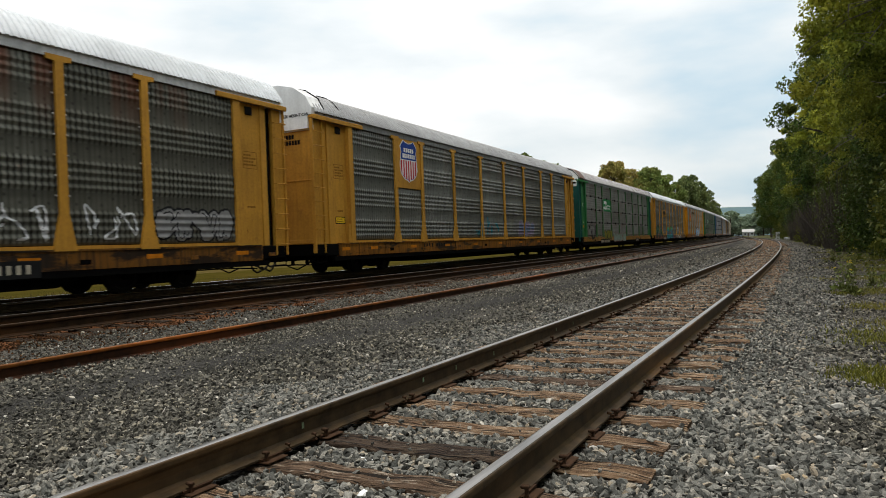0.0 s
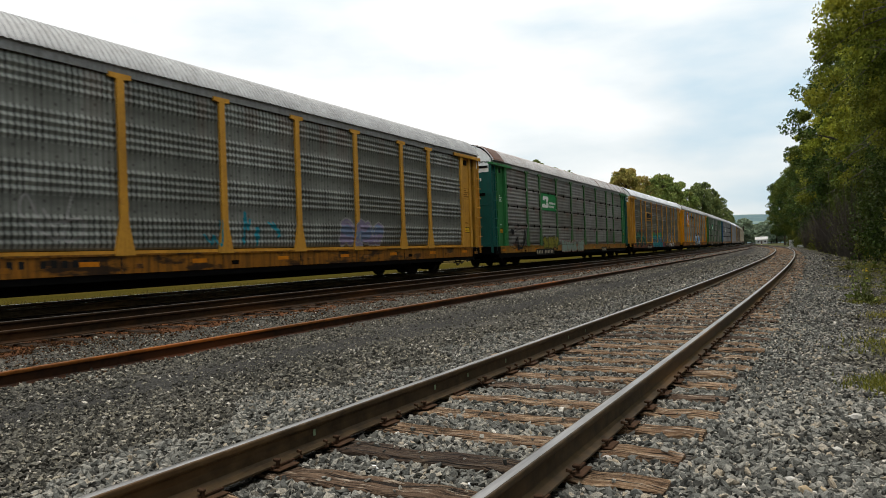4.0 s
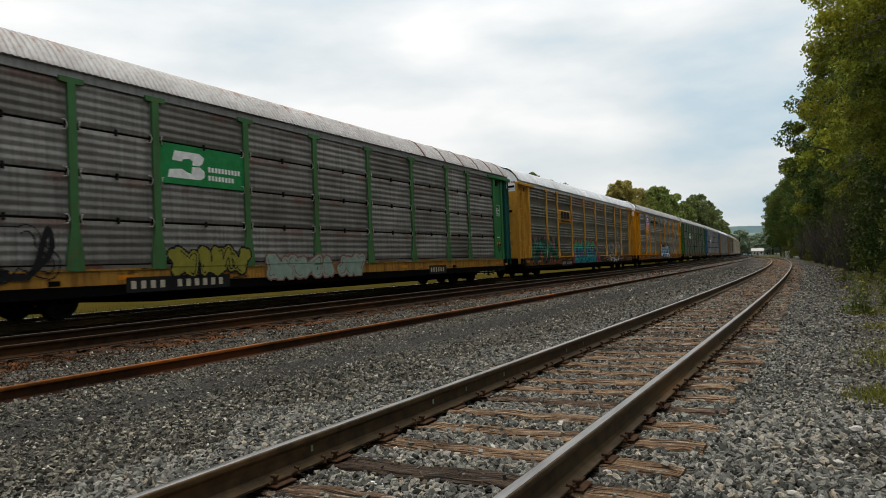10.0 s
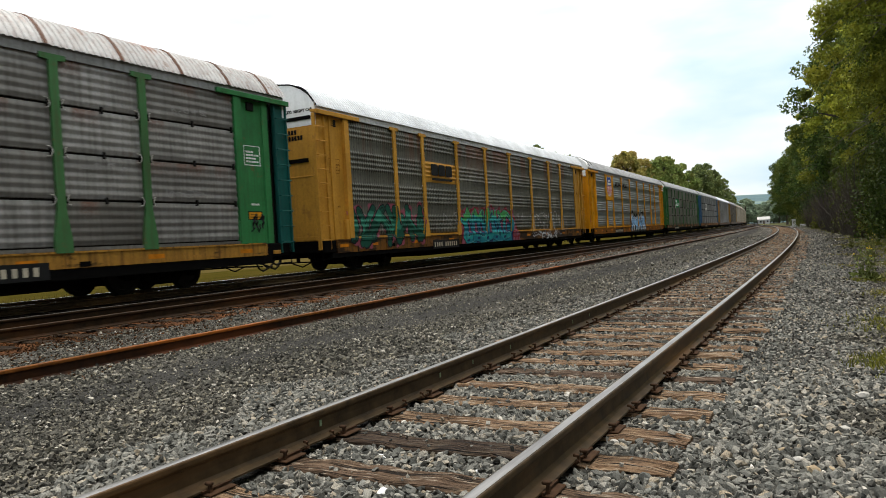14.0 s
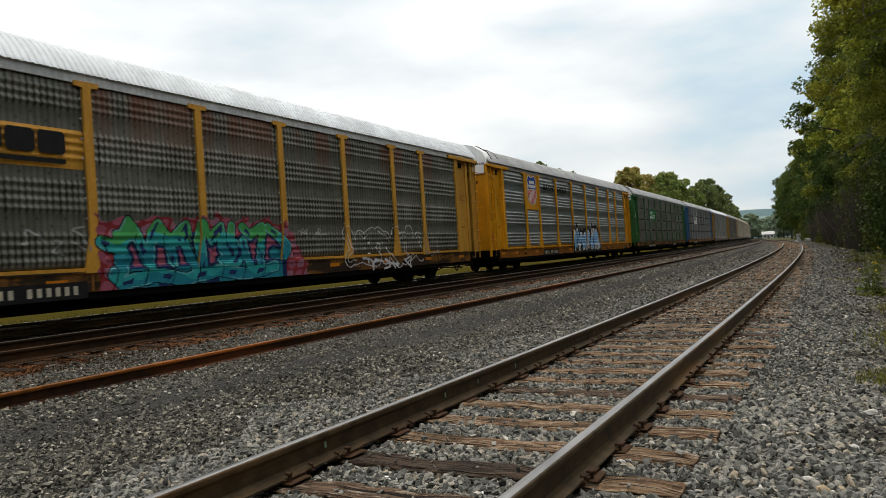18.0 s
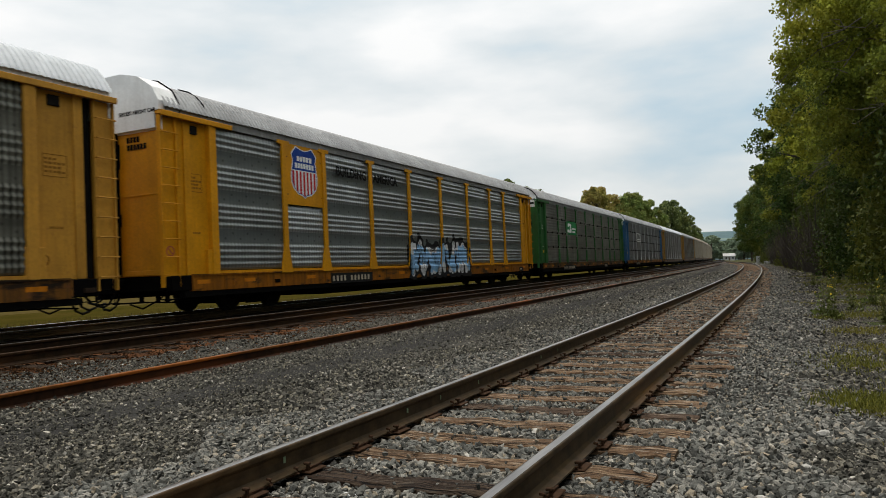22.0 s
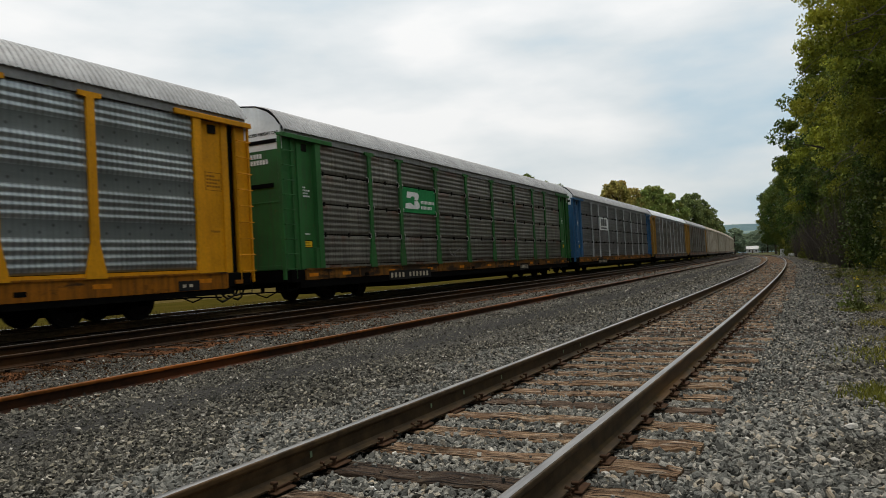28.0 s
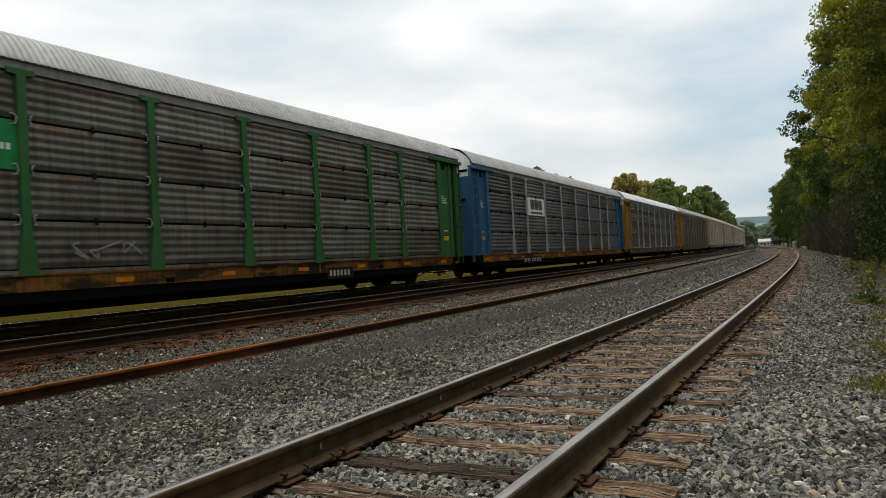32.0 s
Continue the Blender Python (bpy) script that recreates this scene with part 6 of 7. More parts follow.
# ---- trees, brush and weeds ----
def leaf_material(name, dark, light, tint, turning=None):
    """Leaves of many greens; turning: heights between which a crown goes from deep green to its own colour."""
    m, t, b = nodes_of(name)
    geo = t.nodes.new("ShaderNodeNewGeometry")
    n = noise_tex(t, coords(t), 0.45, 3)
    c = ramp(t, geo.outputs["Random Per Island"], [(0.0, dark), (0.7, light), (1.0, tuple(min(1, q * 1.5) for q in light))])
    c = mixc(t, calc(t, "MULTIPLY", ramp(t, n, [(0.42, (0, 0, 0)), (0.62, (1, 1, 1))]), 0.75), c, tint)
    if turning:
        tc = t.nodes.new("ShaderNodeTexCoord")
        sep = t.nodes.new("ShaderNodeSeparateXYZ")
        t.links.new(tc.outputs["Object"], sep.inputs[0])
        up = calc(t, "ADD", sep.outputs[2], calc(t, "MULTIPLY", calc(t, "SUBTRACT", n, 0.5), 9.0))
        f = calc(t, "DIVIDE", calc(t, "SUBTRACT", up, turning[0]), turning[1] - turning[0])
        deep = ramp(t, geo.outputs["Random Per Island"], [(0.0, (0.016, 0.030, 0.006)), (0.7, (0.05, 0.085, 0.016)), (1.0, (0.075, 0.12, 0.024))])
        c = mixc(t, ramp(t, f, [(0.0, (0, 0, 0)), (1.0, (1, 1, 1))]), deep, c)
    t.links.new(c, b.inputs["Base Color"])
    b.inputs["Roughness"].default_value = 0.6
    out = t.nodes["Material Output"]
    tr = t.nodes.new("ShaderNodeBsdfTranslucent")
    t.links.new(c, tr.inputs["Color"])
    mx = t.nodes.new("ShaderNodeMixShader")
    mx.inputs[0].default_value = 0.25
    t.links.new(b.outputs[0], mx.inputs[1])
    t.links.new(tr.outputs[0], mx.inputs[2])
    t.links.new(mx.outputs[0], out.inputs["Surface"])
    return m


LEAF_DARK = leaf_material("dark_green_leaves", (0.022, 0.042, 0.010), (0.072, 0.118, 0.026), (0.14, 0.155, 0.022))
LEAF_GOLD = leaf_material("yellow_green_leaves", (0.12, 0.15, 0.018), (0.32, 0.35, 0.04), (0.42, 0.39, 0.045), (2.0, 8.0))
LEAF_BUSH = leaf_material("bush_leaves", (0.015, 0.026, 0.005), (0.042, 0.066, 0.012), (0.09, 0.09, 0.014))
LEAF_FAR = leaf_material("olive_leaves", (0.10, 0.15, 0.04), (0.21, 0.27, 0.07), (0.26, 0.26, 0.07))
LEAF_OCHRE = leaf_material("ochre_leaves", (0.17, 0.16, 0.045), (0.33, 0.30, 0.08), (0.38, 0.27, 0.08))
LEAF_GROVE = leaf_material("grey_green_leaves", (0.075, 0.105, 0.042), (0.165, 0.205, 0.072), (0.19, 0.21, 0.062))
LEAF_LIME = leaf_material("yellow_green_bush_leaves", (0.035, 0.05, 0.008), (0.11, 0.125, 0.018), (0.17, 0.16, 0.025))
GRASS_BLADE = leaf_material("grass_blades", (0.045, 0.06, 0.014), (0.12, 0.145, 0.035), (0.18, 0.16, 0.055))
FIELD_BLADE = leaf_material("field_grass_blades", (0.038, 0.029, 0.007), (0.082, 0.059, 0.016), (0.10, 0.069, 0.024))
# distance haze is put into this pale bluish leaf colour
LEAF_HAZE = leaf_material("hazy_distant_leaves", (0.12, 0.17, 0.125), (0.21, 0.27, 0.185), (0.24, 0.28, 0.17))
VERGE_BLADE = leaf_material("verge_grass_blades", (0.065, 0.075, 0.012), (0.165, 0.16, 0.028), (0.22, 0.18, 0.04))
BARK = plain("grey_brown_bark", (0.075, 0.06, 0.048), 0.9, 0.0, 0.45, 9.0)
DEAD = plain("dead_grey_branches", (0.15, 0.13, 0.11), 0.9, 0.0, 0.3, 9.0)
TWIG = plain("bare_twigs", (0.075, 0.062, 0.052), 0.9, 0.0, 0.3, 9.0)
FLOWER = plain("yellow_flowers", (0.62, 0.45, 0.03), 0.7)


def leaves(rng, centres, radii, per, size, flat=0.75):
    """Small leaf faces scattered round clump centres, thick at the rim of each clump."""
    n = len(centres)
    c = np.repeat(np.asarray(centres), per, 0)
    r = np.repeat(np.asarray(radii), per)[:, None]
    v = rng.normal(size=(n * per, 3))
    v /= np.linalg.norm(v, axis=1)[:, None]
    p = c + v * r * (rng.uniform(0.12, 1.02, (n * per, 1)) ** 0.55) * np.array([1, 1, flat])
    a = rng.normal(size=(n * per, 3)) + v * 0.3
    a /= np.linalg.norm(a, axis=1)[:, None]
    b = np.cross(a, rng.normal(size=(n * per, 3)) + np.array([0, 0, 0.6]))
    b /= np.linalg.norm(b, axis=1)[:, None] + 1e-9
    s = rng.uniform(0.6, 1.4, (n * per, 1)) * size
    verts = np.stack([p - a * s, p + (a * 0.7 + b * 0.75) * s, p + (a * 0.7 - b * 0.75) * s], 1).reshape(-1, 3)
    return verts


def crown_mesh(name, verts):
    return raw_mesh(name, verts, 3, np.arange(len(verts)))


def tree_meshes(seed, h, spread, clumps, per, size, low=0.22, clump=0.21, flat=0.75, dead=0):
    rng = np.random.default_rng(seed)
    bm = bmesh.new()
    lean = rng.uniform(-0.4, 0.4, 2)
    tube(bm, [(0, 0, -0.4), (0.05, 0.02, h * 0.15), (lean[0] * 0.5, lean[1] * 0.5, h * 0.4), (lean[0], lean[1], h * 0.65), (lean[0] * 1.3, lean[1] * 1.3, h * 0.9)], [h * 0.022, h * 0.018, h * 0.014, h * 0.009, h * 0.002], 8)
    cs, rs = [], []
    while len(cs) < clumps:
        u = rng.uniform(low, 1.0)
        width = spread * np.interp(u, [low, 0.35, 0.6, 0.85, 1.0], [0.62, 0.95, 1.0, 0.82, 0.34])
        ang, q = rng.uniform(0, 2 * np.pi), rng.uniform(0.3, 1.0) ** 0.5
        wob = 0.82 + 0.25 * np.sin(ang * 3 + seed) + 0.12 * np.sin(ang * 7 + u * 9)
        cs.append((lean[0] * u + np.cos(ang) * width * q * wob, lean[1] * u + np.sin(ang) * width * q * wob, h * u * 0.95))
        rs.append(rng.uniform(0.5, 1.25) * spread * clump)
    for k in range(0, clumps, max(1, clumps // 11)):
        c = np.array(cs[k])
        z0 = min(h * 0.8, max(h * 0.15, c[2] - 0.35 * np.hypot(c[0], c[1]) - 0.6))
        base = np.array([lean[0] * z0 / h, lean[1] * z0 / h, z0])
        mid = base * 0.45 + c * 0.55 + np.array([0, 0, 0.35])
        tube(bm, [tuple(base), tuple(mid), tuple(c)], [h * 0.008, h * 0.005, h * 0.0015], 5)
    meshes = [mesh_of("trunk", bm), crown_mesh("crown", leaves(rng, cs, rs, per, size, flat))]
    for k in range(dead):
        # a bare branch that sticks out of the lower crown, forked and drooping
        bm = bmesh.new()
        a, z0, far = rng.uniform(0, 2 * np.pi), rng.uniform(0.25, 0.55) * h, spread * rng.uniform(0.75, 0.98)
        out = np.array([np.cos(a), np.sin(a), 0.0])
        pts = [out * far * f + np.array([0, 0, z0 + 1.1 * f - 1.9 * f * f]) + rng.normal(0, 0.12, 3) for f in (0.05, 0.3, 0.55, 0.8, 1.0)]
        tube(bm, [tuple(p) for p in pts], [0.05, 0.04, 0.028, 0.016, 0.006], 4, cap=False)
        for j in range(7):
            p = pts[1 + j % 4]
            d = out * rng.uniform(0.2, 0.7) + rng.uniform(-0.5, 0.5, 3) + np.array([0, 0, -0.2])
            tube(bm, [tuple(p), tuple(p + d * 0.6 + rng.normal(0, 0.06, 3)), tuple(p + d)], [0.016, 0.010, 0.004], 3, cap=False)
        meshes.append(mesh_of("dead_branch", bm))
    return meshes


def plant_tree(name, meshes, x, y, m_scale, turn, leaf, label, category, group=""):
    t = thing(name, label, category, pose(x, y, float(ground_z(np.array(x), np.array(y))), 0, 0, turn) @ Matrix.Diagonal((m_scale[0], m_scale[0], m_scale[1], 1)), group)
    part("trunk", meshes[0], BARK, t)
    part("crown", meshes[1], leaf, t)
    for bare in meshes[2:]:
        part("dead_branch", bare, DEAD, t, "bare grey branch")
    return t


def woods():
    rng = random.Random(8)
    tall = [tree_meshes(95 + i, 15.0, 4.6, 560, 340, 0.056, 0.30, 0.155, 0.6, 12) for i in range(2)]
    big = [tree_meshes(100 + i, 15.0, 4.6, 300, 190, 0.10, 0.16, 0.17, 0.65, 5) for i in range(3)]
    second = [tree_meshes(120 + i, 16.0, 4.8, 100, 160, 0.24, 0.3) for i in range(2)]
    label = "tall leafy tree, dark green to yellow-green, beside the track"
    for i, y in enumerate((25, 31, 38, 45, 53, 62, 72, 83, 95, 108, 123, 140, 160, 182, 205)):
        xc = near_line(y)[0]
        s = rng.uniform(0.95, 1.15)
        out = np.interp(y, [25, 40, 70, 120, 200], [7.9, 7.1, 6.9, 6.7, 7.4])
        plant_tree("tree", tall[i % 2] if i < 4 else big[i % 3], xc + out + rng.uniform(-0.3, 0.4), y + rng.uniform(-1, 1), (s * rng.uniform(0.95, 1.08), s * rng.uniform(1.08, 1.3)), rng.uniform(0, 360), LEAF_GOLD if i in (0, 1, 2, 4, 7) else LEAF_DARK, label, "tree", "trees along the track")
    for i, y in enumerate((20, 30, 41, 52, 66, 80, 97, 118, 142, 170)):
        xc = near_line(y)[0]
        s = rng.uniform(1.05, 1.3)
        plant_tree("tree", second[i % 2], xc + 12.5 + rng.uniform(-1, 1.5), y + rng.uniform(-2, 2), (s, s * 1.1), rng.uniform(0, 360), LEAF_DARK, "tall dark green tree standing deeper in the wood", "tree", "trees along the track")
    # unseen trees added beside and behind the standing point, to dim light and reflections
    for i, y in enumerate((-64, -54, -45, -36, -28, -20, -12, -4, 4, 11)):
        plant_tree("tree", second[i % 2], 9.5 + rng.uniform(-1, 1.5), y + rng.uniform(-1, 1), (1.0, 0.85), rng.uniform(0, 360), LEAF_DARK, "unseen dark green tree added to block sky light from the train", "tree", "trees along the track")
    # brush at the foot of the trees
    def bush(seed, per, size):
        r = np.random.default_rng(seed)
        cs = np.stack([r.uniform(-1.3, 1.3, 26), r.uniform(-1.5, 1.5, 26), r.uniform(0.2, 2.6, 26)], -1)
        cs[:, :2] *= np.interp(cs[:, 2], [0, 1.2, 2.8], [1.0, 1.0, 0.55])[:, None]
        bm = bmesh.new()
        for k in range(8):
            c = cs[k * 3]
            tube(bm, [(0.1 * np.cos(k), 0.1 * np.sin(k), -0.2), tuple(c * 0.5 + np.array([0, 0, 0.3])), tuple(c)], [0.03, 0.018, 0.006], 4)
        return mesh_of("stems", bm), crown_mesh("foliage", leaves(r, cs, r.uniform(0.4, 0.75, 26), per, size, 0.9))
    kinds = [bush(200 + i, 290, 0.052) for i in range(4)]
    fine = [bush(210 + i, 420, 0.036) for i in range(2)]
    y = 26.0
    i = 0
    while y < 175:
        xc = near_line(y)[0]
        k = kinds[i % 4]
        s = rng.uniform(0.75, 1.35)
        b = thing("bush", "dense leafy bush at the edge of the wood", "bush", pose(xc + np.interp(y, [26, 40, 60], [6.3, 6.0, 5.5]) + rng.uniform(-0.3, 0.9), y, -0.32, 0, 0, rng.uniform(0, 360)) @ Matrix.Diagonal((s, s, s * rng.uniform(0.9, 1.4), 1)), "bushes along the track")
        part("stems", k[0], BARK, b)
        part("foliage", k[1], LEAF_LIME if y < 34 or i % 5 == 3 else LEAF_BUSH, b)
        y += rng.uniform(1.5, 2.4) * (1 + y / 110)
        i += 1
    # a taller, darker layer behind it
    for i, y in enumerate((24, 27, 30.5, 34, 38, 42.5, 47, 53, 60, 68, 77, 88, 100)):
        xc = near_line(y)[0]
        k = fine[i % 2]
        s = rng.uniform(1.7, 2.2)
        b = thing("bush", "tall dark green bush under the trees", "bush", pose(xc + 7.3 + rng.uniform(-0.3, 0.6), y, -0.32, 0, 0, rng.uniform(0, 360)) @ Matrix.Diagonal((s, s, s * rng.uniform(1.0, 1.3), 1)), "bushes along the track")
        part("stems", k[0], BARK, b)
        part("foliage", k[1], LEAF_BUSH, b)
    # grey leafless brush further along
    def bare(seed):
        r = np.random.default_rng(seed)
        bm = bmesh.new()
        for k in range(70):
            a, q = r.uniform(0, 6.28), r.uniform(0.3, 1.7)
            z = r.uniform(1.6, 4.6)
            tube(bm, [(0.3 * np.cos(a), 0.3 * np.sin(a), -0.2), (q * 0.6 * np.cos(a), q * 0.6 * np.sin(a), z * 0.5), (q * np.cos(a + 0.3), q * np.sin(a + 0.3), z)], [0.03, 0.02, 0.006], 3, cap=False)
            tube(bm, [(q * 0.6 * np.cos(a), q * 0.6 * np.sin(a), z * 0.5), (q * 1.2 * np.cos(a - 0.4), q * 1.2 * np.sin(a - 0.4), z * 0.85)], [0.015, 0.005], 3, cap=False)
        return mesh_of("bare_brush", bm)
    twigs = [bare(7), bare(8)]
    for i, y in enumerate((46, 55, 63, 70, 78, 88, 99, 112)):
        xc = near_line(y)[0]
        ob = part("bare_brush", twigs[i % 2], TWIG, m=pose(xc + 3.7 + rng.uniform(-0.3, 0.4), y, -0.3, 0, 0, rng.uniform(0, 360)))
        tagged(ob, "grey leafless brush beside the track", "bush", "leafless brush")


def distant_trees():
    rng = random.Random(21)
    far = [tree_meshes(300 + i, 15.0, 5.2, 70, 60, 0.42, 0.12) for i in range(3)]
    mid = [tree_meshes(310 + i, 15.0, 5.2, 170, 110, 0.22, 0.12, 0.17) for i in range(3)]
    spots = [(15.3, 160, 14.0, LEAF_OCHRE), (14.3, 158, 17.8, LEAF_OCHRE), (13.4, 163, 16.4, LEAF_OCHRE), (12.4, 160, 15.6, LEAF_FAR), (11.5, 166, 16.8, LEAF_FAR), (10.6, 172, 15.4, LEAF_FAR), (9.6, 180, 14.4, LEAF_GROVE), (8.8, 182, 15.7, LEAF_GROVE), (8.0, 188, 13.4, LEAF_GROVE), (7.3, 205, 11.0, LEAF_GROVE),
             (21.6, 128, 17.0, LEAF_GROVE), (20.4, 131, 16.2, LEAF_GROVE), (19.2, 133, 15.2, LEAF_GROVE), (23.5, 134, 15.0, LEAF_GROVE), (26.5, 140, 15.0, LEAF_GROVE), (17.0, 150, 14.0, LEAF_GROVE)]
    for i, (ang, r, h, leaf) in enumerate(spots):
        a = radians(ang)
        s = (h + 0.6) / 15.0
        plant_tree("tree", mid[i % 3], -r * np.sin(a), r * np.cos(a), (s * 0.86, s), rng.uniform(0, 360), leaf, "leafy tree across the field, green turning yellow", "tree", "trees across the field")
    # low wood at the end of the view and along the field
    for i in range(56):
        ang = rng.uniform(1.5, 7.2) if i < 42 else rng.uniform(30, 75)
        r = rng.uniform(285, 430) if i < 42 else rng.uniform(150, 240)
        if 4.2 < ang < 5.3 and r < 335:
            r += 75
        s = rng.uniform(0.42, 0.72) if i < 42 else rng.uniform(0.6, 0.9)
        a = radians(ang)
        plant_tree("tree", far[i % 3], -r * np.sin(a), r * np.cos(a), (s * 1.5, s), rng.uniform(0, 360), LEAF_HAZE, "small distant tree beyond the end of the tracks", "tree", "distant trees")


def weeds():
    """Tall flowering weeds and grass on the verge."""
    def weed(seed, h):
        r = np.random.default_rng(seed)
        stalks, tips, cs = [], [], []
        for k in range(9):
            a, q = r.uniform(0, 6.28), r.uniform(0.05, 0.30) * h
            z = h * r.uniform(0.6, 1.0)
            pts = [(0.03 * np.cos(a), 0.03 * np.sin(a), -0.05), (q * 0.4 * np.cos(a), q * 0.4 * np.sin(a), z * 0.5), (q * np.cos(a), q * np.sin(a), z)]
            bm = tube(bmesh.new(), pts, [0.006, 0.005, 0.002], 4)
            stalks.append(mesh_of("stalk", bm))
            tips.append(pts[2])
            for f in np.linspace(0.1, 0.9, 6):
                cs.append(tuple(np.array(pts[0]) * (1 - f) + np.array(pts[2]) * f))
        low = [tuple(np.append(r.normal(0, 0.14, 2), r.uniform(0.02, 0.16))) for _ in range(10)]
        fo = crown_mesh("leaves", np.concatenate([leaves(r, cs, [0.05] * len(cs), 2, 0.03), leaves(r, low[:6], [0.10] * 6, 9, 0.045)]))
        fl = crown_mesh("flowers", leaves(r, tips[:3], [0.022] * 3, 8, 0.012))
        return stalks, fo, fl
    kinds = [weed(1, 0.85), weed(2, 0.7), weed(3, 0.55)]
    rng = random.Random(4)
    spots = [(0.40, 15.7, 0), (0.52, 15.4, 1), (0.95, 17.6, 2), (0.75, 23.0, 1), (0.4, 31.0, 2), (1.30, 14.6, 1), (1.5, 19.5, 0), (1.9, 22.5, 0)]
    for x, y, k in spots:
        s = rng.uniform(0.85, 1.15)
        w = thing("weed", "tall green weed with small yellow flowers on the gravel verge", "weed", pose(x, y, float(ground_z(np.array(x), np.array(y))), 0, 0, rng.uniform(0, 360)) @ Matrix.Diagonal((s, s, s, 1)), "weeds on the verge")
        for stalk in kinds[k][0]:
            part("stalk", stalk, GRASS_BLADE, w)
        part("leaves", kinds[k][1], GRASS_BLADE, w)
        if k != 2:
            part("flowers", kinds[k][2], FLOWER, w, "yellow flowers")
    # short grass in patches, and a dry fringe on the field behind the train
    r = np.random.default_rng(12)
    pts = []
    for cx, cy, rad, n in ((0.46, 6.85, 0.34, 2600), (0.62, 6.6, 0.30, 1700), (0.55, 8.9, 0.42, 800), (0.45, 9.6, 0.40, 420), (0.9, 10.6, 0.5, 900), (0.80, 13.0, 0.5, 900), (0.45, 15.6, 0.30, 700), (1.2, 16.5, 0.8, 1400), (0.1, 20.0, 0.6, 260), (1.7, 20.5, 1.0, 2200), (2.0, 25.0, 1.0, 2400), (0.2, 26.0, 0.5, 260),
                           (2.1, 30.0, 1.1, 2600), (1.9, 36.0, 1.2, 2200), (0.75, 5.3, 0.22, 260), (0.95, 7.8, 0.35, 700), (0.6, 35.0, 1.0, 500), (0.0, 45.0, 1.0, 500)):
        pts.append(np.stack([cx + r.normal(0, rad * 0.5, n), cy + r.normal(0, rad * 0.6, n)], -1))
    q = r.uniform(26, 100, 9000)
    pts.append(np.stack([near_line(q)[0] + r.normal(3.9, 0.65, len(q)), q], -1))
    p = np.concatenate(pts)
    grass_object("verge_grass", p, r, 0.06, 0.007, "short green grass in patches on the gravel verge")
    s = r.uniform(-15, 75, 34000)
    x, y, _ = train_line(s, -4.0 - 9.0 * r.uniform(0, 1, len(s)) ** 1.6)
    grass_object("field_grass", np.stack([x, y], -1), r, 0.10, 0.011, "yellow-green grass on the field behind the train")


def grass_object(name, p, r, h, w, label):
    n = len(p)
    z = ground_z(p[:, 0], p[:, 1])
    a = r.uniform(0, 6.28, n)
    hh = h * r.uniform(0.4, 1.3, n)
    lean = r.normal(0, 0.35, (n, 2)) * hh[:, None]
    d = np.stack([np.cos(a), np.sin(a)], -1) * w
    base = np.concatenate([p, z[:, None] - 0.01], 1)
    v0, v1 = base.copy(), base.copy()
    v0[:, :2] -= d
    v1[:, :2] += d
    v2 = base + np.concatenate([lean * 0.4, (hh * 0.6)[:, None]], 1)
    v3 = v2.copy()
    v2[:, :2] += d * 0.7
    v3[:, :2] -= d * 0.7
    tip = base + np.concatenate([lean, hh[:, None]], 1)
    verts = np.stack([v0, v1, v2, v3, tip], 1).reshape(-1, 3)
    k = np.arange(n)[:, None] * 5
    tris = np.concatenate([k + np.array([[0, 1, 2]]), k + np.array([[0, 2, 3]]), k + np.array([[3, 2, 4]])], 1).reshape(-1)
    ob = part(name, raw_mesh(name, verts, 3, tris), VERGE_BLADE if name == "verge_grass" else FIELD_BLADE)
    tagged(ob, label, "grass", kind="stuff")


woods()
distant_trees()
weeds()


# ---- small building and trackside boxes far down the line ----
def shed():
    a = radians(4.75)
    x, y = -325 * np.sin(a), 325 * np.cos(a)
    t = thing("shed", "small white shed with a grey pitched roof beyond the tracks", "shed", pose(x, y, -0.4, 0, 0, 8) @ Matrix.Diagonal((0.7, 0.7, 0.8, 1)))
    part("wall", boxes((-3.2, 3.2, -2.2, 2.2, -0.3, 2.6)), CHORD_LIGHT, t)
    bm = bmesh.new()
    prism(bm, [(-2.5, 2.5), (2.5, 2.5), (0, 4.0)], 7.0, pose(-3.5, 0, 0) @ TO_SIDE)
    bmesh.ops.recalc_face_normals(bm, faces=bm.faces)
    part("roof", bm, ROOF_GREY, t)
    for k, xx in enumerate((-2.2, 1.5)):
        part("window", boxes((xx, xx + 0.9, -2.24, -2.19, 1.0, 1.9)), DARK, t)
    part("door", boxes((-0.5, 0.4, -2.24, -2.19, -0.2, 1.9)), BROWN, t)


def relay_boxes():
    x, y, _ = near_line(132)
    b = thing("relay_box", "pale grey steel relay box on a concrete foot beside the track", "relay box", pose(x + 2.6, y, -0.3, 0, 0, 5))
    part("housing", boxes((-0.3, 0.3, -0.3, 0.3, 0.2, 1.2), bevel=0.03), CHORD_LIGHT, b)
    part("lid", boxes((-0.35, 0.35, -0.35, 0.35, 1.2, 1.27), bevel=0.02), CHORD_LIGHT, b)
    part("foot", boxes((-0.5, 0.5, -0.45, 0.45, -0.1, 0.2)), CHORD_LIGHT, b)
    ob = part("concrete_slab", boxes((-1.6, 1.6, -0.6, 0.6, 0.0, 0.45), bevel=0.04), CHORD_LIGHT, m=pose(x + 5.0, y + 2, -0.35))
    tagged(ob, "low pale concrete slab beside the track", "concrete slab")


shed()
relay_boxes()
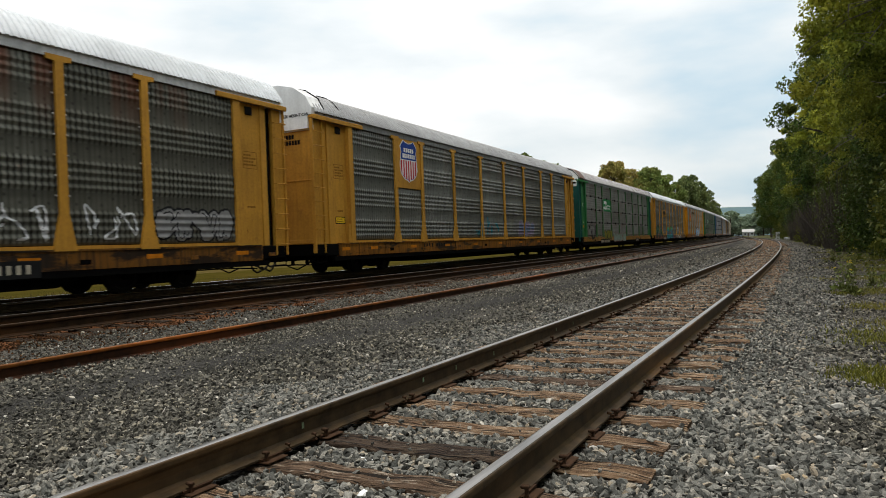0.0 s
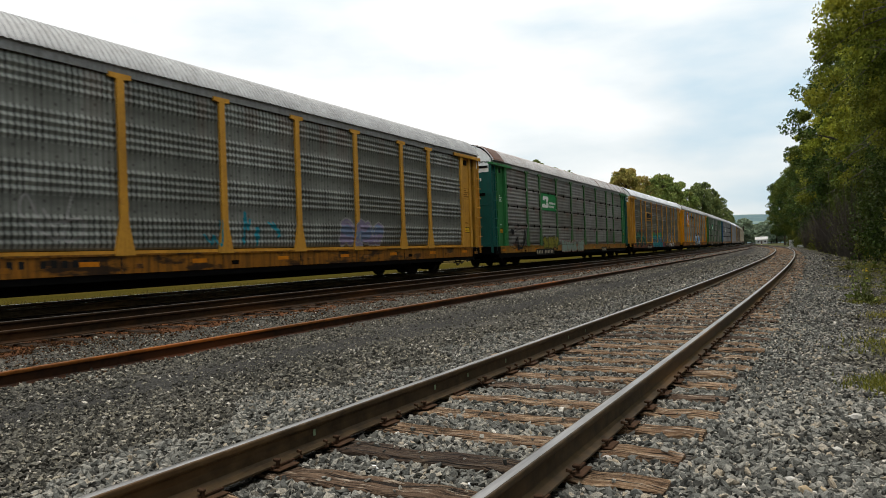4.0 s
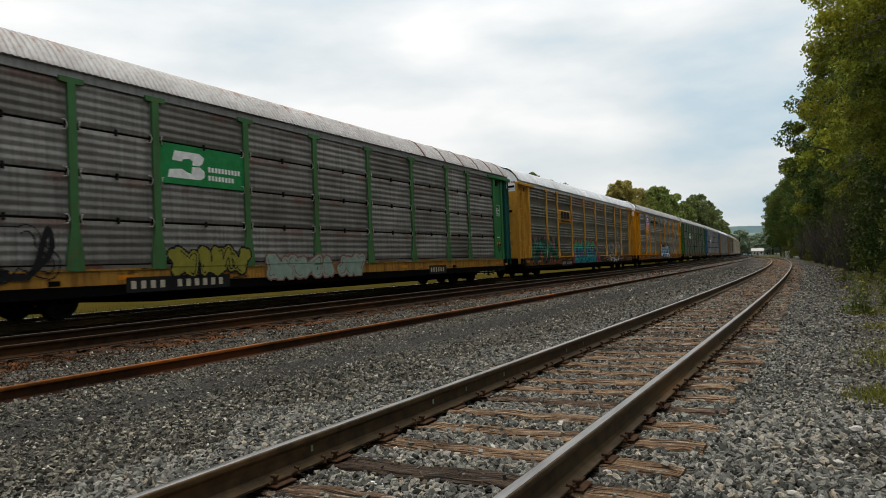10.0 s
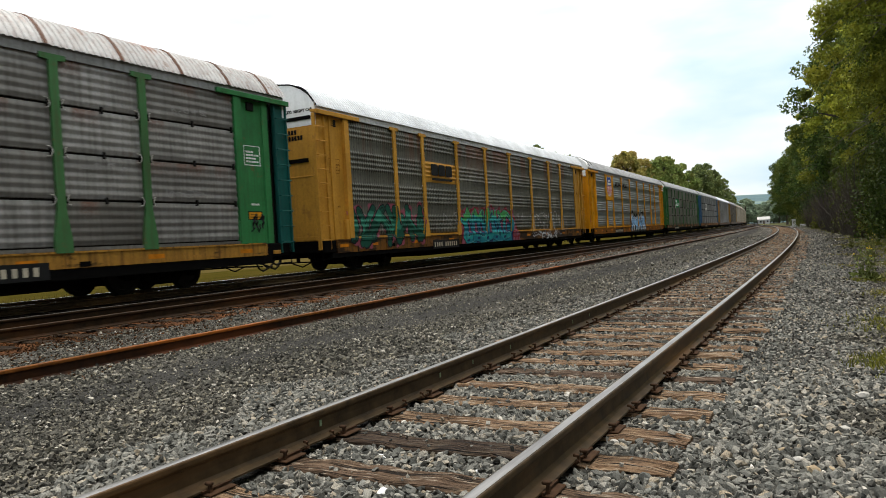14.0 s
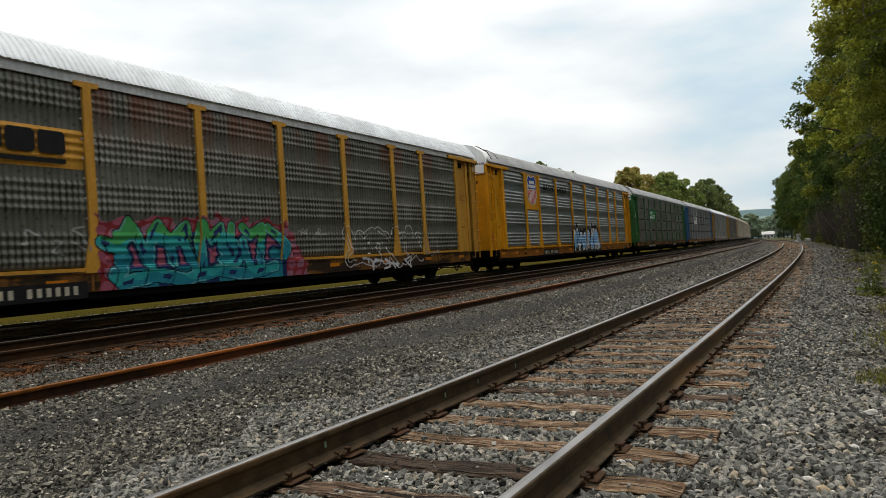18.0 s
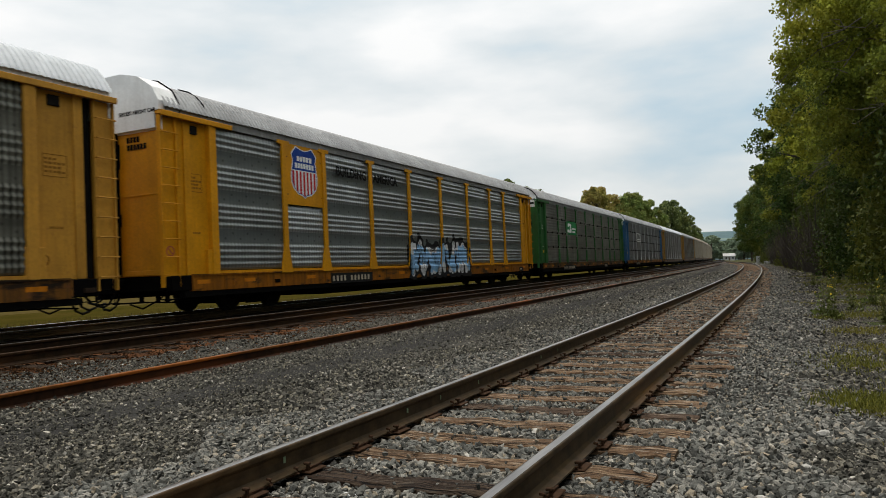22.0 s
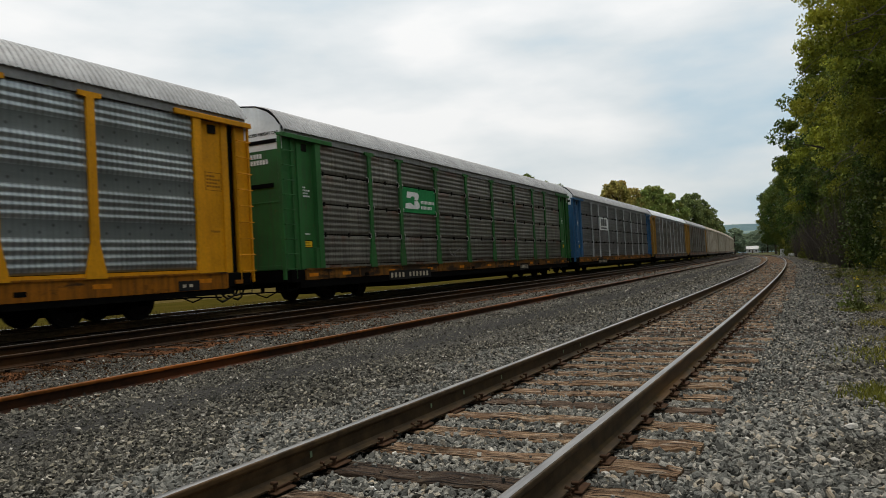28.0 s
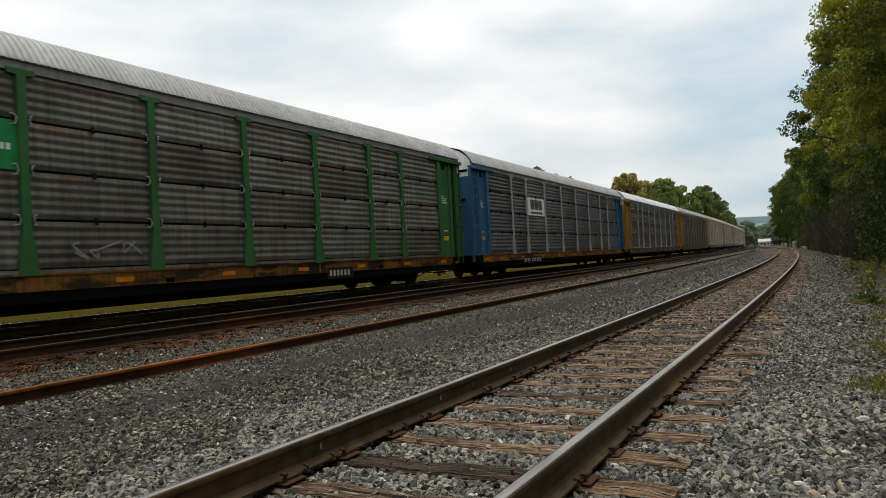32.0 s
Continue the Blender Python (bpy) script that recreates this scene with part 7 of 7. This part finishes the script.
# ---- loose stones, each with its own shape ----
def stone_material(name, stops, warm):
    m, t, b = nodes_of(name)
    geo = t.nodes.new("ShaderNodeNewGeometry")
    n = noise_tex(t, coords(t, shift=False), 60, 5, 0.65)
    pits = noise_tex(t, coords(t, shift=False), 170, 3, 0.6)
    c = ramp(t, geo.outputs["Random Per Island"], stops)
    c = mixc(t, calc(t, "MULTIPLY", ramp(t, n, [(0.35, (0, 0, 0)), (0.7, (1, 1, 1))]), 0.35), c, warm)
    c = mixc(t, calc(t, "MULTIPLY", ramp(t, pits, [(0.38, (1, 1, 1)), (0.52, (0, 0, 0))]), 0.55), c, tuple(q * 0.3 for q in warm))
    t.links.new(c, b.inputs["Base Color"])
    b.inputs["Roughness"].default_value, b.inputs["Specular IOR Level"].default_value = 0.9, 0.03
    bump(t, b, n, 0.7, 0.006)
    return m


COARSE = stone_material("crushed_ballast", [(0.0, (0.022, 0.023, 0.022)), (0.25, (0.09, 0.092, 0.085)), (0.6, (0.20, 0.20, 0.182)), (0.88, (0.34, 0.322, 0.28)), (0.975, (0.36, 0.295, 0.21)), (0.992, (0.46, 0.42, 0.35)), (1.0, (0.66, 0.63, 0.57))], (0.165, 0.154, 0.13))
FINE = stone_material("walkway_gravel", [(0.0, (0.012, 0.012, 0.012)), (0.4, (0.073, 0.071, 0.063)), (0.8, (0.185, 0.174, 0.147)), (0.95, (0.32, 0.285, 0.215)), (1.0, (0.60, 0.56, 0.50))], (0.145, 0.133, 0.105))
RUSTY = stone_material("rust_stained_ballast", [(0.0, (0.010, 0.006, 0.004)), (0.45, (0.034, 0.017, 0.008)), (0.85, (0.095, 0.040, 0.014)), (1.0, (0.15, 0.085, 0.045))], (0.06, 0.028, 0.011))

PHI = (1 + 5 ** 0.5) / 2
ICO = np.array([(-1, PHI, 0), (1, PHI, 0), (-1, -PHI, 0), (1, -PHI, 0), (0, -1, PHI), (0, 1, PHI), (0, -1, -PHI), (0, 1, -PHI), (PHI, 0, -1), (PHI, 0, 1), (-PHI, 0, -1), (-PHI, 0, 1)]) / 1.9
ICO_F = np.array([int(c, 16) for c in "0b5 051 017 07a 0ab 159 5b4 ba2 a76 718 394 342 326 368 389 495 24b 62a 867 981".replace(" ", "")])
BOX = np.array([(x, y, z) for x in (-0.74, 0.74) for y in (-0.74, 0.74) for z in (-0.74, 0.74)])
BOX_F = np.array([int(c) for c in "013032 467475 045051 237276 026064 157173".replace(" ", "")])
OCT = np.array([(1, 0, 0), (-1, 0, 0), (0, 1, 0), (0, -1, 0), (0, 0, 1), (0, 0, -1)], float)
OCT_F = np.array([0, 2, 4, 2, 1, 4, 1, 3, 4, 3, 0, 4, 2, 0, 5, 1, 2, 5, 3, 1, 5, 0, 3, 5])


def on_wood_or_iron(x, y):
    """True where a tie's top or a rail of the near track lies."""
    s = y
    d = near_d(x, y)
    ph = np.mod(s - TIE_START + TIE_STEP / 2, TIE_STEP) - TIE_STEP / 2
    return ((np.abs(ph) < 0.118) & (np.abs(d) < 1.30)) | (np.abs(np.abs(d) - GAUGE / 2) < 0.085)


def scatter(name, r, x, y, size, base, faces, material, label, sink=0.25, lift=0.0):
    n = len(x)
    k = len(base)
    shape = base[None] * (1 + r.uniform(-0.42, 0.24, (n, k, 1))) + r.uniform(-0.26, 0.26, (n, k, 3)) * (1.15 if k == 12 else 0.7)
    shape *= np.stack([r.uniform(0.9, 1.5, n), r.uniform(0.65, 1.1, n), r.uniform(0.42, 0.85, n)], -1)[:, None]
    q = r.normal(size=(n, 4)) * np.array([1.0, 0.42, 0.42, 1.0])
    q /= np.linalg.norm(q, axis=1)[:, None]
    w, a, b, c = q.T
    rot = np.stack([1 - 2 * (b * b + c * c), 2 * (a * b - c * w), 2 * (a * c + b * w), 2 * (a * b + c * w), 1 - 2 * (a * a + c * c), 2 * (b * c - a * w), 2 * (a * c - b * w), 2 * (b * c + a * w), 1 - 2 * (a * a + b * b)], -1).reshape(n, 3, 3)
    pts = np.einsum("nij,nkj->nki", rot, shape) * size[:, None, None]
    z = ground_z(x, y) + size * r.uniform(-sink, 0.75, n) + lift
    pts += np.stack([x, y, z], -1)[:, None]
    idx = (np.arange(n)[:, None] * k + faces[None]).reshape(-1)
    ob = part(name, raw_mesh(name, pts.reshape(-1, 3), 3, idx), material)
    return tagged(ob, label, "gravel", kind="stuff")


def stones():
    r = np.random.default_rng(3)

    def sector(n, r0, r1):
        """Even spread over the ground in front of the standing point, between two distances."""
        d = np.sqrt(r.uniform(r0 * r0, r1 * r1, n))
        a = np.radians(r.uniform(-12, 66, n))
        return -d * np.sin(a), d * np.cos(a)

    coarse_x, coarse_y, coarse_s = [], [], []
    fine_x, fine_y, fine_s = [], [], []
    rusty_x, rusty_y, rusty_s = [], [], []
    for n, r0, r1, big, small in ((66000, 2.6, 6.5, 0.0185, 0.0100), (64000, 6.5, 11.0, 0.0195, 0.0125), (56000, 11.0, 20.0, 0.023, 0.0155), (40000, 20.0, 38.0, 0.032, 0.024), (26000, 38.0, 64.0, 0.05, 0.04)):
        x, y = sector(n, r0, r1)
        d = near_d(x, y) + 0.25 * np.sin(y * 1.7) + 0.2 * np.sin(y * 4.1 + x)
        coarse = (d > -2.0) & (d < 2.35)
        keep = coarse & (~on_wood_or_iron(x, y) | (r.uniform(size=n) < np.interp(r1, [8, 20, 38], [0.0, 0.35, 0.6]))) & (np.abs(np.abs(near_d(x, y)) - GAUGE / 2) > 0.085) & (r.uniform(size=n) < 0.8)
        coarse_x.append(x[keep]), coarse_y.append(y[keep]), coarse_s.append(big * r.uniform(0.55, 1.35, keep.sum()) ** 1.2)
        lane = np.abs(near_d(x, y) + 3.75) < r.uniform(0.1, 0.75, n)
        bed = train_d(x, y) + 0.3 * np.sin(y * 2.3) + 0.2 * np.sin(y * 5.1)
        keep = (bed > 3.2) & (bed < 5.9) & (r.uniform(size=n) < 0.7)
        keep |= (bed >= 5.9) & (bed < 7.6) & ~coarse & (r.uniform(size=n) < np.interp(bed, [5.9, 7.6], [0.6, 0.1]))
        rusty_x.append(x[keep]), rusty_y.append(y[keep]), rusty_s.append(small * r.uniform(0.5, 1.5, keep.sum()) ** 1.4)
        dirt = near_d(x, y) + 0.5 * np.sin(y * 0.9) + 0.3 * np.sin(y * 2.7 + x * 2) > 3.2
        keep = ~coarse & (bed > 5.9) & (~lane | (r.uniform(size=n) < 0.4)) & (~dirt | (r.uniform(size=n) < 0.35))
        fine_x.append(x[keep]), fine_y.append(y[keep]), fine_s.append(np.where(lane[keep], 0.7, 1.0) * np.where(near_d(x, y)[keep] > -2.8, 1.15, 1.0) * small * r.uniform(0.5, 1.5, keep.sum()) ** 1.4)
    cx, cy, cs = (np.concatenate(v) for v in (coarse_x, coarse_y, coarse_s))
    near = np.hypot(cx, cy) < 6.0
    scatter("ballast", r, cx[near], cy[near], cs[near] * 1.08, ICO, ICO_F, COARSE, "coarse grey crushed-stone ballast between and beside the ties")
    scatter("ballast", r, cx[~near], cy[~near], cs[~near], OCT, OCT_F, COARSE, "coarse grey crushed-stone ballast further along the track", 0.25, np.interp(np.hypot(cx, cy)[~near], [9, 18], [0.0, 0.022]))
    fx, fy, fs = (np.concatenate(v) for v in (fine_x, fine_y, fine_s))
    near = np.hypot(fx, fy) < 9.0
    scatter("walkway_gravel", r, fx[near], fy[near], fs[near] * 1.1, BOX, BOX_F, FINE, "flat grey gravel of the walkway between the tracks", 0.5)
    scatter("walkway_gravel", r, fx[~near], fy[~near], fs[~near], OCT * 1.1, OCT_F, FINE, "fine grey gravel of the walkway further along", 0.5)
    scatter("rusty_ballast", r, np.concatenate(rusty_x), np.concatenate(rusty_y), np.concatenate(rusty_s), OCT, OCT_F, RUSTY, "rust-brown ballast round the ties of the unused track", 0.5)
    # a few stones strewn on top of the ties
    i = r.integers(0, 26, 700)
    x, y, _ = near_line(TIE_START + TIE_STEP * (i - 2))
    x, y = x + r.uniform(-1.25, 1.25, 700), y + r.uniform(-0.10, 0.10, 700) * 1.0
    ok = np.abs(np.abs(near_d(x, y)) - GAUGE / 2) > 0.1
    ob = scatter("ballast", r, x[ok], y[ok], r.uniform(0.006, 0.022, ok.sum()), BOX, BOX_F, COARSE, "stray stones lying on the ties")
    ob.location.z = 0.032



def marked_stones():
    """A few larger pale and yellow stones that stand out."""
    pale = plain("pale_stone", (0.42, 0.40, 0.365), 0.85, 0.0, 0.3, 25.0)
    chalk = plain("white_stone", (0.85, 0.85, 0.83), 0.85, 0.0, 0.15, 25.0)
    ochre = plain("ochre_stone", (0.36, 0.28, 0.18), 0.85, 0.0, 0.3, 25.0)
    rng = random.Random(17)
    for x, y, size, mat, word in ((-2.24, 3.22, 0.024, chalk, "white"), (-2.20, 3.25, 0.018, chalk, "white"), (-1.64, 3.19, 0.017, chalk, "white"), (-1.92, 2.76, 0.03, chalk, "white"), (0.09, 5.49, 0.038, pale, "pale"), (0.14, 5.42, 0.022, pale, "pale"),
                                  (-0.15, 3.77, 0.032, ochre, "ochre"), (-0.08, 3.82, 0.026, ochre, "ochre"), (-0.30, 4.05, 0.022, ochre, "ochre"), (-0.22, 3.92, 0.025, pale, "pale"), (-0.02, 4.6, 0.026, pale, "pale"), (-3.2, 4.05, 0.03, ochre, "ochre"), (-3.28, 4.9, 0.025, ochre, "ochre"), (-1.13, 3.86, 0.03, pale, "pale")):
        bm = bmesh.new()
        vs = [bm.verts.new(Vector(p) * size * rng.uniform(0.75, 1.2)) for p in ICO]
        for k in range(0, 60, 3):
            bm.faces.new([vs[j] for j in ICO_F[k:k + 3]])
        bm.normal_update()
        ob = part("stone", bm, mat, m=pose(x, y, float(ground_z(np.array(x), np.array(y))) + size * 0.55, rng.uniform(-20, 20), rng.uniform(-20, 20), rng.uniform(0, 360)) @ Matrix.Diagonal((1.35, 0.9, 0.75, 1)))
        tagged(ob, "larger %s stone lying in the grey ballast" % word, "stone", "larger stones in the ballast")


stones()
marked_stones()
# ---- what moves: the whole train rolls towards the camera, its wheels turn ----
def motions():
    for car, (front, _, _) in zip(CARS, SPECS):
        walk(car, [(t, car_pose(front, t)) for t in (0, 4, 8, 12, 16, 20, 24, 28, 32)])
    turn = np.degrees(SPEED / 0.42)
    steps = [k / 7.5 for k in range(241)]
    for w, dy in WHEELSETS[:28]:
        walk(w, [(t, pose(0, dy, 0.42, turn * t)) for t in steps])


motions()
